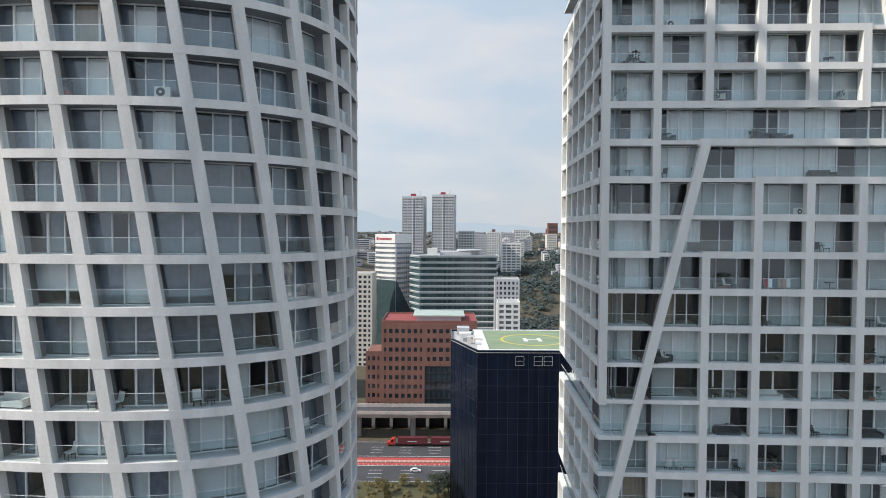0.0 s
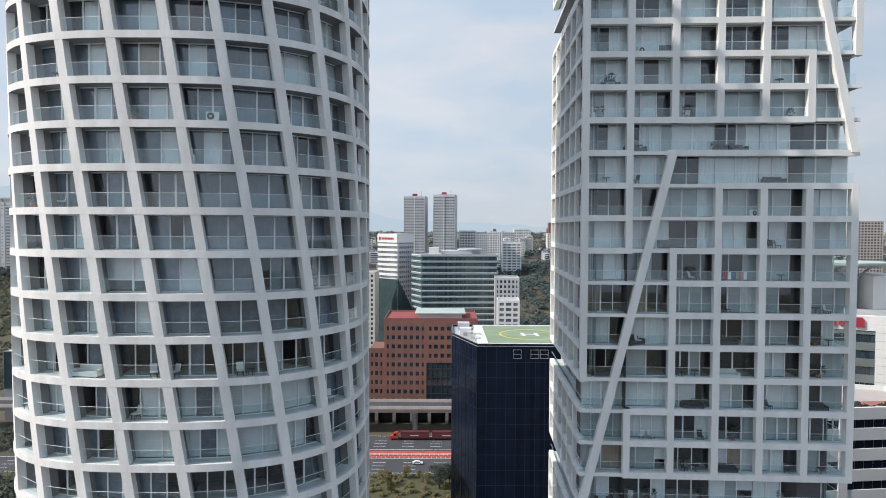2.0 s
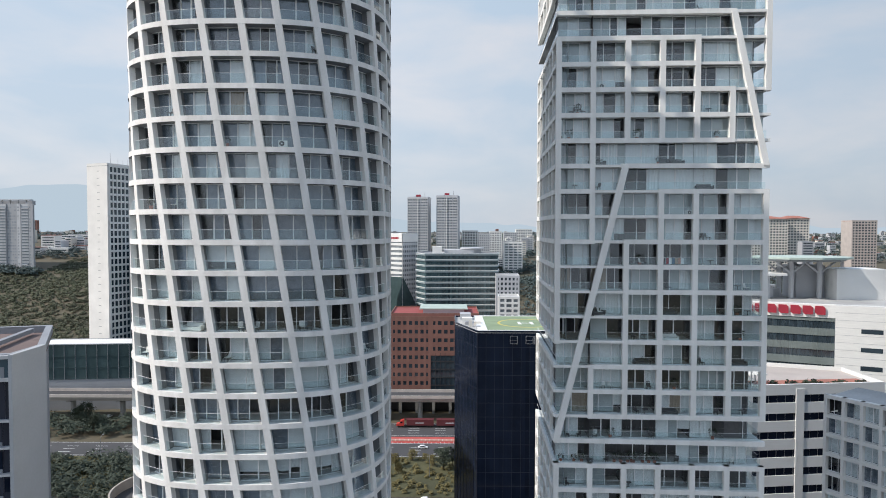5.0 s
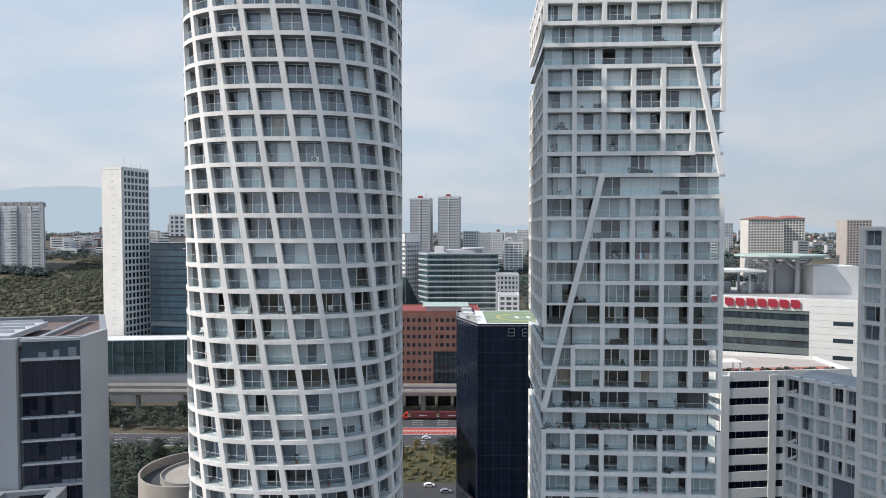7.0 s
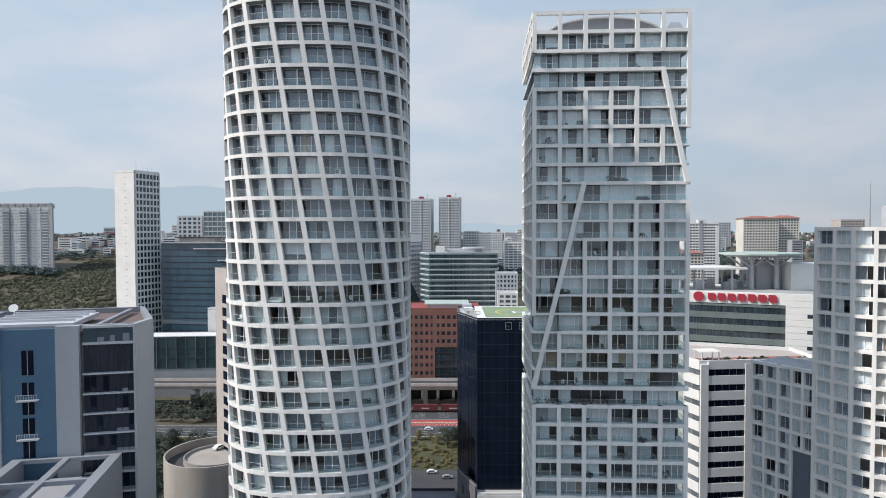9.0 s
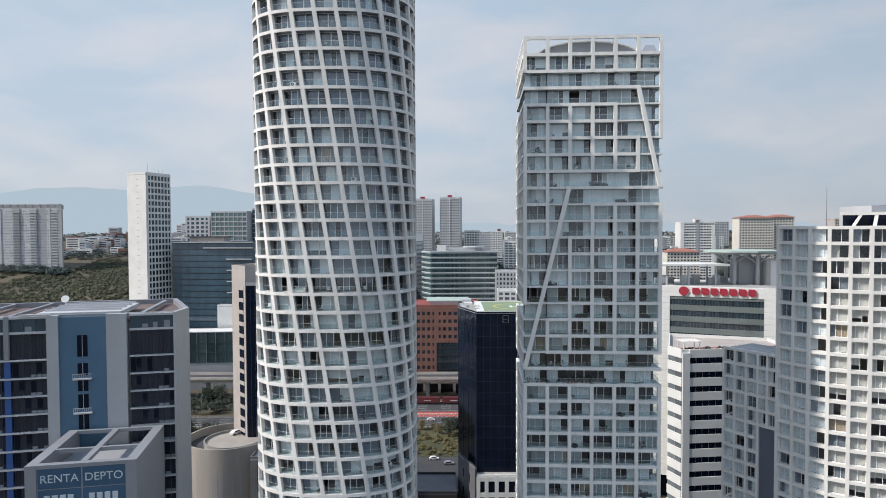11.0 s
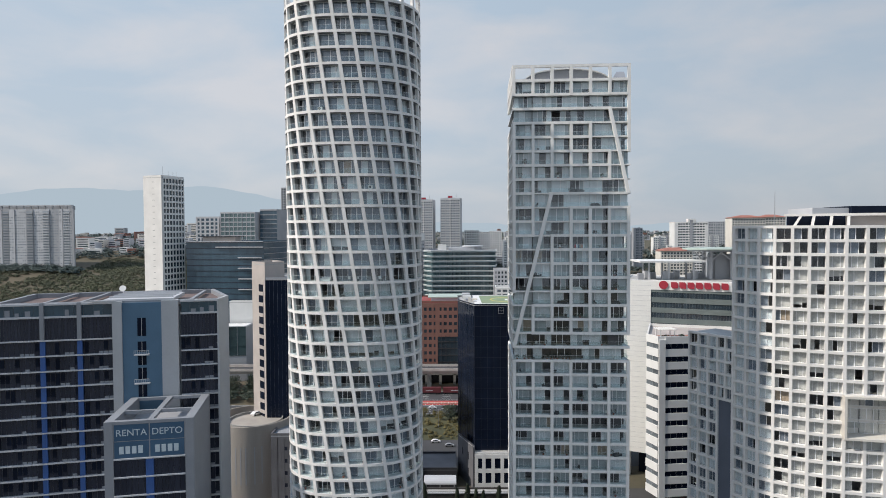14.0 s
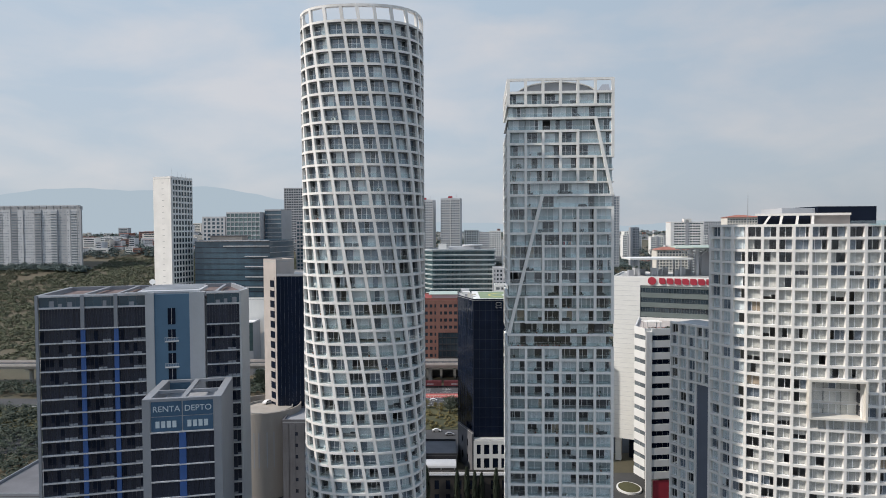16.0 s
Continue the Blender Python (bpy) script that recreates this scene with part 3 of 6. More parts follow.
# what hangs behind the glass of the front, storey by storey, bay by bay
SQUARE_ROWS = {7: "dh gdg dgh dh p pg", 6: "gdg pgp gp pgd pd gd", 5: "gpg ggp dgd gdg gd gd", 4: "gp dg gpg dg gp p", 3: "gp pph p dpd dp p", 2: "gpp pdp p pd pgd g", 1: "gpp gpd gp g g g",
               0: "gp dpg pp dgp pd dgd", -1: "gpp pp dp pp pp gp", -2: "d pdg gp gg gd p", -3: "gp ph dp ppd p gp", -4: "gpp gd d ddg gd gd", -5: "wd wd g dgp gd g", -6: "pp pp g dg gd dpd",
               -7: "dd gd dgd dd pd dg", -8: "pp pp p pgd gp dg", -9: "g p dp dg g dd", -10: "gw gh d pwp pd gd", -11: "pd dp d ph pp dd", -12: "pd pd d dp gp pd",
               -13: "gp gd p d dp dd", -14: "p pd dp p gd p", -15: "g p p pdp gd g", -16: "d gd p d g g", -17: "g gw gd d d d", -18: "dg p dp g dp p", -19: "p dp dw g gw p"}


def build_square_tower():
    tower = thing("square_tower", "square white concrete apartment tower with staggered frames and leaning braces", "tower", at=(13.894, 54.384, 0), yaw=-2.69)

    def own(name, mb, mats, label=""):
        return part(name, mb, mats, tower, label)

    xa, xb, ya, yb = SX0 - 0.33, SX0 + 6 * SBAY + 0.33, SY0, SY0 + S_DEEP
    side = S_DEEP / S_SIDE
    for n in range(S_LOW, S_TOP):
        mb = MB()
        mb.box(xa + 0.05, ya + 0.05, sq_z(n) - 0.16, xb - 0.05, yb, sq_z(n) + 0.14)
        # underside face in the dark recess tone
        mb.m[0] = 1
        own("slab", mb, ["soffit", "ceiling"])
        edge = MB()
        edge.box(xa, ya + 0.02, sq_z(n) - 0.18, xb, ya + 0.3, sq_z(n) + 0.16)
        own("slab_edge", edge, "concrete_sq")
    for n in range(S_LOW, S_TOP + 1):
        for a, b in beam_runs(n):
            mb = MB()
            mb.box(SX0 + a * SBAY - 0.33, ya - 0.05, sq_z(n) - 0.3, SX0 + b * SBAY + 0.33, ya + 0.62, sq_z(n) + 0.29)
            own("beam", mb, "concrete_sq")
    for c in range(7):
        start = None
        for n in range(S_LOW, S_TOP + 1):
            stands = n < S_TOP and c in col_rows(n)
            if stands and start is None:
                start = n
            if not stands and start is not None:
                mb = MB()
                x = SX0 + c * SBAY
                mb.box(x - 0.34, ya - 0.06, sq_z(start) - 0.3, x + 0.34, ya + 0.66, sq_z(n) + 0.29)
                own("column", mb, "concrete_sq")
                start = None
    # west side: frames of six bays, and a plain north and east side
    for n in range(S_LOW, S_TOP + 1):
        if n in (6,):
            continue
        mb = MB()
        mb.box(xa - 0.06, ya + 0.7, sq_z(n) - 0.3, xa + 0.55, yb, sq_z(n) + 0.29)
        own("side_beam", mb, "concrete_sq")
    for c in range(1, S_SIDE + 1):
        y = ya + c * side
        for lo, hi in ((S_LOW, -12), (-11, -8), (-7, 5), (7, S_TOP)):
            mb = MB()
            mb.box(xa - 0.05, y - 0.3, sq_z(lo), xa + 0.6, y + 0.3, sq_z(hi))
            own("side_column", mb, "concrete_sq")
    mb = MB()
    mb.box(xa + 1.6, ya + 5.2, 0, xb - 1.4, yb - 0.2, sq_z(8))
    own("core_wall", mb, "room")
    for y in (yb - 0.2,):
        mb = MB()
        mb.box(xa + 1.5, y, 0, xb, y + 0.3, sq_z(8))
        own("back_wall", mb, "concrete_sq")
    # leaning braces on the front
    for (xt, zt), (xl, zl), wide in (((8.45, sq_z(0) + 0.1), (-0.05, sq_z(-11)), 0.42), ((SX0 + 5 * SBAY, sq_z(6)), (SX0 + 6 * SBAY - 0.1, sq_z(0)), 0.38)):
        mb = MB()
        mb.hexa([(xl - wide, ya - 0.16, zl), (xl + wide, ya - 0.16, zl), (xl + wide, ya + 0.5, zl), (xl - wide, ya + 0.5, zl)],
                [(xt - wide, ya - 0.16, zt), (xt + wide, ya - 0.16, zt), (xt + wide, ya + 0.5, zt), (xt - wide, ya + 0.5, zt)])
        own("brace", mb, "concrete_sq")
    bays, side_bays = WindowSet(SBAY, 2.88, 23, SQUARE_MATS), WindowSet(side, 2.88, 29, SQUARE_MATS)
    rng = random.Random(8)
    rest, rest_rail, rooms = MB(), MB(), MB()
    rail = MB()
    rail.face([(-SBAY / 2 + 0.02, 0, 0), (SBAY / 2 - 0.02, 0, 0), (SBAY / 2 - 0.02, 0, 1.05), (-SBAY / 2 + 0.02, 0, 1.05)])
    rail.box(-SBAY / 2 + 0.02, -0.015, 1.05, SBAY / 2 - 0.02, 0.012, 1.075, 1)
    rail_mesh = rail.mesh("balustrade", ["rail", "frame_white"])
    for n in range(S_LOW, S_TOP - 1):
        z = sq_z(n) + 0.145
        for c in range(6):
            x = SX0 + (c + 0.5) * SBAY
            row = SQUARE_ROWS.get(n, "").split()
            kind = bays.get(row[c] if row else pick(rng, (("p", 3), ("g", 2), ("d", 1.5), ("dp", 1.5), ("gd", 1.5), ("pd", 1), ("h", 0.4), ("w", 0.3))))
            m, mr = pose(x, ya + 1.25, z), pose(x, ya + 0.35, z)
            if n >= -16:
                kind.place(tower, m, rooms)
                g = new("balustrade", rail_mesh)
                g.parent, g.matrix_basis = tower, mr
            else:
                kind.join(rest, m)
                stamp(rest_rail, rail, mr)
        for c in range(S_SIDE):
            side_bays.get(pick(rng, (("g", 3), ("d", 2), ("p", 1)))).join(rest, pose(xa + 1.3, ya + (c + 0.5) * side, z, 0, 0, -90))
            stamp(rest_rail, rail, pose(xa + 0.2, ya + (c + 0.5) * side, z, 0, 0, -90) @ size(side / SBAY))
        for c in range(4):
            bays.get(rng.choice(("g", "p", "gd"))).join(rest, pose(xb - 1.3, ya + 4 + c * 4.6, z, 0, 0, 90))
            stamp(rest_rail, rail, pose(xb - 0.1, ya + 4 + c * 4.6, z, 0, 0, 90))
    tagged(own("more_windows", rest, SQUARE_MATS), kind="stuff")
    tagged(own("more_balustrades", rest_rail, ["rail", "frame_white"]), kind="stuff")
    tagged(own("room_walls", rooms, CELL_MATS), kind="stuff")
    # vaulted roof behind the open top frame: a white shell over a shaded glazed front
    shell, front = MB(), MB()
    vault = lambda a, r: (SX0 + 12.2 - (9.6 + r) * math.cos(a), sq_z(8) + 0.2 + (2.75 + r) * math.sin(a))
    arch = [math.pi * k / 20 for k in range(21)]
    for y in (ya + 2.1, yb - 2):
        for rise in (0, 0.22):
            shell.v.extend((x, y, z) for x, z in (vault(a, rise) for a in arch))
    strips = ((0, 21, 63, 42), (21, 0, 1, 22), (42, 0, 1, 43), (21, 63, 64, 22), (63, 42, 43, 64))
    for k in range(20):
        for quad in strips[1:]:
            shell.f.append(tuple(n + k for n in quad))
        (x0, z0), (x1, z1) = vault(arch[k], 0), vault(arch[k + 1], 0)
        front.face([(x0, ya + 2.8, sq_z(8)), (x1, ya + 2.8, sq_z(8)), (x1, ya + 2.8, z1), (x0, ya + 2.8, z0)])
    shell.f += [strips[0], tuple(n + 20 for n in strips[0][::-1])]
    shell.m = [0] * len(shell.f)
    own("roof_shell", shell, "white_paint")
    own("roof_front", front, "grey_clad")
    mb = MB()
    mb.hexa([(SX0 + 22.2, ya + 1.4, sq_z(8) + 0.3), (SX0 + 25.4, ya + 1.4, sq_z(8) + 0.3), (SX0 + 25.4, ya + 1.6, sq_z(8) + 0.3), (SX0 + 22.2, ya + 1.6, sq_z(8) + 0.3)],
            [(SX0 + 24.0, ya + 5.0, sq_z(9) - 0.4), (SX0 + 25.7, ya + 5.0, sq_z(9) - 0.4), (SX0 + 25.7, ya + 5.2, sq_z(9) - 0.4), (SX0 + 24.0, ya + 5.2, sq_z(9) - 0.4)])
    own("roof_screen", mb, "office_clad")
    return tower


build_square_tower()

# ---- curved apartment building ----
CV_Z = 99.6
CV_STOREY = 3.215
# warmer panes and curtains, putting sunlight into the colours of the lit facets
SUNNY_MATS = ["frame_white", "pane_clear", "curtain_cream", "curtain_grey", "curtain_warm", "room"]


def build_curved_building():
    b = thing("curved_apartment_building", "white curved apartment block with a square grid of recessed balconies", "building", at=(74.2, 62, 0))
    inv = b.matrix_world.inverted()

    def own(name, mb, mats):
        ob = part(name, mb, mats, b)
        ob.matrix_parent_inverse = inv
        return ob

    pts = [(63.3, 79.4), (65.6, 75.9), (67.9, 72.5), (70.28, 68.86), (72.0, 65.85), (73.66, 62.94)]
    x, y = pts[-1]
    for ang, run in ((46, 3.6), (32.8, 3.7), (27, 3.52), (23, 3.6), (19.2, 3.76), (15.5, 4.18), (11.5, 4.16), (7.6, 4.04), (4.2, 3.8), (1.4, 3.8), (-1.4, 3.76), (-4.3, 3.8), (-7.1, 3.84), (-10, 3.9), (-13, 3.9)):
        x, y = x + run * math.cos(radians(ang)), y - run * math.sin(radians(ang))
        pts.append((x, y))
    in_box = lambda i, z: i in (10, 11, 12) and 50.0 < z < 60.5
    # shade on the left facets is put into bluish panes and curtains
    sunny, shaded = WindowSet(4.0, 2.75, 41, SUNNY_MATS, (2, 2, 3), 5), WindowSet(4.0, 2.75, 43, CELL_MATS, (2, 2, 3))
    rng = random.Random(14)
    rest, rest_shade, rooms = MB(), MB(), MB()
    # lower wing: three narrow bays, then two over a tall slot
    along = lambda a, b, t: (a[0] + (b[0] - a[0]) * t, a[1] + (b[1] - a[1]) * t)
    wing = [along(pts[0], pts[2], t / 3) for t in range(3)] + [pts[2], along(pts[2], pts[3], 0.5), pts[3]]
    for i in range(5):
        f = Face(wing[i], wing[i + 1])
        rows = 22
        z0 = 71.6 - rows * CV_STOREY
        for r in range(rows + 1):
            z = z0 + r * CV_STOREY
            if i > 2 and z < 55.5:
                continue
            mb = MB()
            f.box(mb, -0.02, f.w + 0.02, -1.0, 0.0, z - 0.3, z + 0.3)
            own("beam", mb, "curved_white")
            if r < rows:
                m, sx = frame_at(f.at(0, -0.75, 0), f.at(f.w, -0.75, 0), z + 0.3, 4.0)
                shaded.get(pick(rng, (("p", 3), ("g", 2), ("d", 1.5), ("pd", 1.5)))).join(rest_shade, inv @ m @ size(sx, 2.615 / 2.75))
        mb = MB()
        f.box(mb, -0.24, 0.24, -1.0, 0.03, 55.3 if i == 4 else 0, 71.9)
        own("column", mb, "curved_white")
    for i in range(3, len(pts) - 1):
        f = Face(pts[i], pts[i + 1])
        top = CV_Z
        rows = int(round(top / CV_STOREY))
        z0 = top - rows * CV_STOREY
        for r in range(rows + 1):
            mb = MB()
            z = z0 + r * CV_STOREY
            if in_box(i, z):
                continue
            f.box(mb, -0.02, f.w + 0.02, -1.0, 0.0, z - 0.33, z + 0.32)
            own("beam", mb, "curved_white")
        for za, zb in ((0, 51.2), (61.0, top + 0.3)) if i in (11, 12) else ((0, top + 0.3),):
            mb = MB()
            f.box(mb, -0.34, 0.34, -1.0, 0.03, za, zb)
            own("column", mb, "curved_white")
        for r in range(rows):
            z = z0 + r * CV_STOREY + 0.3
            back = -3.0 if in_box(i, z) else -0.85
            p, q = f.at(0, back, 0), f.at(f.w, back, 0)
            m, sx = frame_at(p, q, z, 4.0)
            if i <= 5:
                style = pick(rng, (("p", 4), ("g", 2), ("pd", 1.5), ("gd", 1)))
            elif r >= rows - 1 or (r == rows - 2 and i > 7):
                style = pick(rng, (("g", 3), ("gd", 2), ("d", 1)))
            else:
                style = pick(rng, (("p", 9), ("d", 1.6), ("pd", 1.2), ("dp", 1.0), ("h", 1.0), ("pdp", 0.6), ("w", 0.25), ("g", 0.9)))
            kind = (sunny if i > 5 else shaded).get(style)
            m = inv @ m @ size(sx, 2.615 / 2.75)
            if r >= rows - 12 and 4 <= i <= 13:
                kind.place(b, m, rooms)
            else:
                kind.join(rest if i > 5 else rest_shade, m)
    tagged(part("shaded_windows", rest_shade, CELL_MATS, b), kind="stuff")
    tagged(part("room_walls", rooms, SUNNY_MATS, b), kind="stuff")
    tagged(part("more_windows", rest, SUNNY_MATS, b), kind="stuff")
    # tall dark slot in the lower wing
    f = Face(pts[2], pts[3])
    mb = MB()
    f.box(mb, 0.3, f.w - 0.02, -2.2, -0.5, 0, 55.8)
    own("slot_panel", mb, "slot_grey")
    # body and roof
    line = lambda d, lo, hi: [tuple(Face(pts[k], pts[k + 1]).at(0, -d, 0)[:2]) for k in range(lo, hi)]
    last = len(pts) - 1
    own("core_wall", prism(line(4.6, 3, last) + line(15, 3, last)[::-1], 0, CV_Z - 0.5), "room")
    own("roof", prism(line(0.4, 3, last) + line(15.5, 3, last)[::-1], CV_Z - 0.35, CV_Z), "roof_grey")
    own("wing_core", prism(line(4.2, 0, 4) + line(11, 0, 4)[::-1], 0, 70), "room")
    own("wing_roof", prism(line(0.4, 0, 4) + line(11.5, 0, 4)[::-1], 71.2, 71.5), "roof_grey")
    own("end_wall", prism(line(0.2, 3, 4) + line(15.4, 3, 4) + [tuple(Vector(line(15.4, 3, 4)[0]) + Vector((0.3, -0.4)))] + [tuple(Vector(line(0.2, 3, 4)[0]) + Vector((0.3, -0.4)))], 0, CV_Z + 0.2), "curved_white")
    # penthouse of dark glass behind a white frame
    mb = MB()
    mb.box(96.5, 64, CV_Z, 112, 76, CV_Z + 5.0)
    own("penthouse", mb, "dark_glass")
    mb = MB()
    mb.box(87.6, 65, CV_Z, 96.4, 76, CV_Z + 4.6)
    own("lift_house", mb, "light_clad")
    # open white frames on the roof edge
    g = Face(pts[7], pts[10])
    for k, (u, lean) in enumerate(((0.3, 1.5), (4.0, 0.5), (7.7, 0.35), (11.2, 0.2))):
        mb = MB()
        mb.hexa([g.at(u - 0.28, -0.5, CV_Z), g.at(u + 0.28, -0.5, CV_Z), g.at(u + 0.28, -1.1, CV_Z), g.at(u - 0.28, -1.1, CV_Z)],
                [g.at(u + lean - 0.28, -1.2, CV_Z + 2.5), g.at(u + lean + 0.28, -1.2, CV_Z + 2.5), g.at(u + lean + 0.28, -1.8, CV_Z + 2.5), g.at(u + lean - 0.28, -1.8, CV_Z + 2.5)])
        own("roof_strut", mb, "curved_white")
    mb = MB()
    g.box(mb, -1.6, 19.5, -2.2, -1.1, CV_Z + 2.5, CV_Z + 3.05)
    own("roof_rail", mb, "curved_white")
    mb = MB()
    g.box(mb, -1.0, 11.0, -3.4, -3.1, CV_Z, CV_Z + 2.5)
    own("roof_glazing", mb, "dark_glass")
    mb = MB()
    g.box(mb, 11.0, 19.5, -3.4, -2.6, CV_Z, CV_Z + 2.5)
    own("roof_wall", mb, "beige")
    mb = MB()
    g.box(mb, 19.5, 34.0, -2.8, -2.6, CV_Z, CV_Z + 1.1)
    own("roof_balustrade", mb, "rail")
    mb = MB()
    mb.rod((80, 68, CV_Z), (80, 68, CV_Z + 9), 0.12, 0, 6, 0.04)
    own("mast", mb, "metal")
    # deep two-storey frame that stands out from the front
    f = Face(pts[10], pts[13])
    z0, z1 = 51.1, 61.1
    mb = MB()
    f.box(mb, 0, f.w, -4.4, -3.3, z0, z1)
    own("box_back", mb, "curved_white")
    w = f.w
    for nm, u0, u1, za, zb in (("box_top", -0.4, w + 0.4, z1 - 0.5, z1), ("box_floor", -0.4, w + 0.4, z0, z0 + 0.5), ("box_side", -0.4, 0.1, z0 + 0.5, z1 - 0.5), ("box_side", w - 0.1, w + 0.4, z0 + 0.5, z1 - 0.5)):
        mb = MB()
        f.box(mb, u0, u1, -3.2, 1.5, za, zb)
        own(nm, mb, "cream")
    return b


build_curved_building()


# ---- blue office block to the west ----
def build_blue_office():
    b = thing("blue_office_block", "grey office block with blue stripes and dark ribbon windows", "building", at=(-92.4, 34, 0))
    inv = b.matrix_world.inverted()
    made = []
    f = Face((-95.8, 38.5), (-52.0, 48.8))
    w = f.w
    top, floor, storey = 84.4, 76.5, 3.25
    poly = [tuple(f.p[:2]), tuple(f.q[:2]), (-52.2, 55.0), (-61.6, 71.6), tuple(f.at(0, -22.5, 0)[:2])]
    part("body", prism(inset(poly, 0.6), 0, top - 1.6), "office_clad", b)
    roof(b, poly, top - 1.0, 1.0, "office_clad", "roof_brown", 0.9)
    secs = [(0.7, 23.3, 12), (37.0, 44.6, 4)]
    for u0, u1, cols in secs:
        grid_face(b, f, floor - storey * 20, 20, storey, cols, 0.24, 0.0, 0.75, "light_clad", "office_clad", "slate_glass", u0, u1, 3, True, 2)
        grid_face(b, f, floor + 0.12, 1, 81.4 - floor - 0.3, cols, 0.0, 0.0, 0.5, "light_clad", "office_clad", "slate_glass", u0, u1, 4, True, 3)
        grid_face(b, f, 81.4, 1, 2.7, cols, 0.4, 0.0, 0.5, "light_clad", "office_clad", "blue_glass", u0, u1, 4, True, 1)
    for u in (9.8, 16.9):
        strip(b, "blue_pilaster", f, u - 0.5, u + 0.5, 0, 0.4, 2, floor - 0.2, "blue_strip")
        strip(b, "white_pilaster", f, u - 0.4, u + 0.4, 0, 0.62, floor + 0.15, top - 0.1, "office_clad")
    strip(b, "end_pier", f, 0, 0.6, 0, 0.7, 0, top, "office_clad")
    part("end_pier", prism([tuple(f.at(44.6, 0.7, 0)[:2]), tuple(f.at(w, 0.7, 0)[:2]), (-52.1, 55.0), (-52.9, 54.9)], 0, top + 0.02), "pier_clad", b)
    strip(b, "white_pier", f, 23.4, 25.3, 0, 0.9, 0, top, "pier_clad")
    strip(b, "white_pier", f, 33.2, 36.6, 0, 0.9, 0, top, "pier_clad")
    strip(b, "blue_panel", f, 25.3, 33.2, 0, 0.55, 40, top - 0.4, "blue_paint")
    for z0, z1 in ((76.8, 80.7), (73.4, 75.6), (70.5, 72.5), (67.4, 69.9), (63.6, 66.2)):
        strip(b, "slot_window", f, 28.3, 30.0, 0.5, 0.62, z0, z1, "dark_glass")
        strip(b, "slot_mullion", f, 29.1, 29.2, 0.62, 0.66, z0, z1, "grey_clad")
    for z in (72.7, 66.5):
        mb = MB()
        f.box(mb, 27.7, 30.7, 0.55, 1.5, z, z + 0.2)
        for q in range(9):
            f.box(mb, 27.7 + q * 0.36, 27.75 + q * 0.36, 1.44, 1.5, z + 0.2, z + 1.05)
        f.box(mb, 27.7, 30.7, 1.44, 1.5, z + 1.05, z + 1.12)
        part("balcony", mb, "light_clad", b)
    # pale sill panels and darker opened windows, some to each floor
    rng = random.Random(66)
    mb, dark = MB(), MB()
    for u0, u1, cols in secs:
        pitch = (u1 - u0) / (cols * 2)
        for r in range(20):
            z = floor - storey * r
            for q in range(cols * 2):
                a, c = u0 + q * pitch, u0 + (q + 1) * pitch
                if q % 8 >= 5 and rng.random() < 0.8:
                    f.box(mb, a + 0.06, c - 0.06, 0.06, 0.14, z - storey + 0.15, z - storey + 0.6)
                if q % 8 < 5 and rng.random() < 0.4 or rng.random() < 0.12:
                    f.box(dark, a + 0.08, c - 0.08, 0.05, 0.08, z - (2.2 if q % 3 else 2.9), z - 0.6)
        for q in range(cols):
            if rng.random() < 0.4:
                f.box(mb, u0 + q * pitch * 2 + 0.2, u0 + q * pitch * 2 + 0.2 + pitch * rng.uniform(0.5, 1.3), 0.05, 0.1, 81.6, 82.2 + rng.random())
    tagged(part("sill_panels", mb, "office_clad", b), kind="stuff")
    tagged(part("open_windows", dark, "dark_glass", b), kind="stuff")
    # roof frames, a raised machine deck and a dish
    for u in (9.8, 16.9, 39.0):
        mb = MB()
        f.box(mb, u - 0.35, u + 0.35, -21.5, -0.9, top - 0.6, top - 0.02)
        part("roof_beam", mb, "office_clad", b)
    mb = MB()
    f.box(mb, 21.5, 35.5, -14, -0.2, top - 0.4, top + 0.35)
    part("machine_deck", mb, "light_clad", b)
    for d in (-13.5, -10.0, -6.5, -3.0):
        mb = MB()
        f.box(mb, 22.0, 35.0, d, d + 0.25, top + 0.35, top + 0.75)
        part("deck_rail", mb, "light_clad", b)
    mb = MB()
    f.box(mb, 19.0, 24.0, 0.3, 0.9, top + 0.05, top + 0.3)
    part("gutter", mb, "light_clad", b)
    mb = MB()
    c0 = f.at(22.3, -12.5, top + 0.3)
    mb.rod(c0, c0 + Vector((0, 0, 1.2)), 0.08, 0, 8)
    mb.rod(c0 + Vector((0, 0, 1.2)), c0 + Vector((0.1, -0.35, 1.4)), 0.15, 0, 14, 0.75)
    part("dish", mb, "white_paint", b)
    # front block with the banners
    g = Face((-65.7, 26.2), (-50.1, 29.4))
    gz = 63.7
    gw = g.w
    gp = [tuple(g.p[:2]), tuple(g.q[:2]), tuple(g.at(gw, -17.6, 0)[:2]), tuple(g.at(0, -17.6, 0)[:2])]
    part("front_block", prism(inset(gp, 0.6), 0, gz - 3.2), "grey_clad", b)
    mb = MB()
    g.box(mb, 0, 1.6, -17.6, 0.3, 0, gz)
    g.box(mb, gw - 1.6, gw, -17.6, 0.3, 0, gz)
    g.box(mb, 1.6, gw - 1.6, -0.8, 0.28, gz - 0.6, gz - 0.01)
    g.box(mb, 1.6, gw - 1.6, -17.5, -16.8, gz - 0.6, gz - 0.01)
    g.box(mb, gw / 2 - 0.5, gw / 2 + 0.5, -16.8, -0.8, gz - 0.6, gz - 0.02)
    g.box(mb, 1.6, gw - 1.6, -7.6, -7.0, gz - 0.7, gz - 0.03)
    part("roof_frame", mb, "office_clad", b)
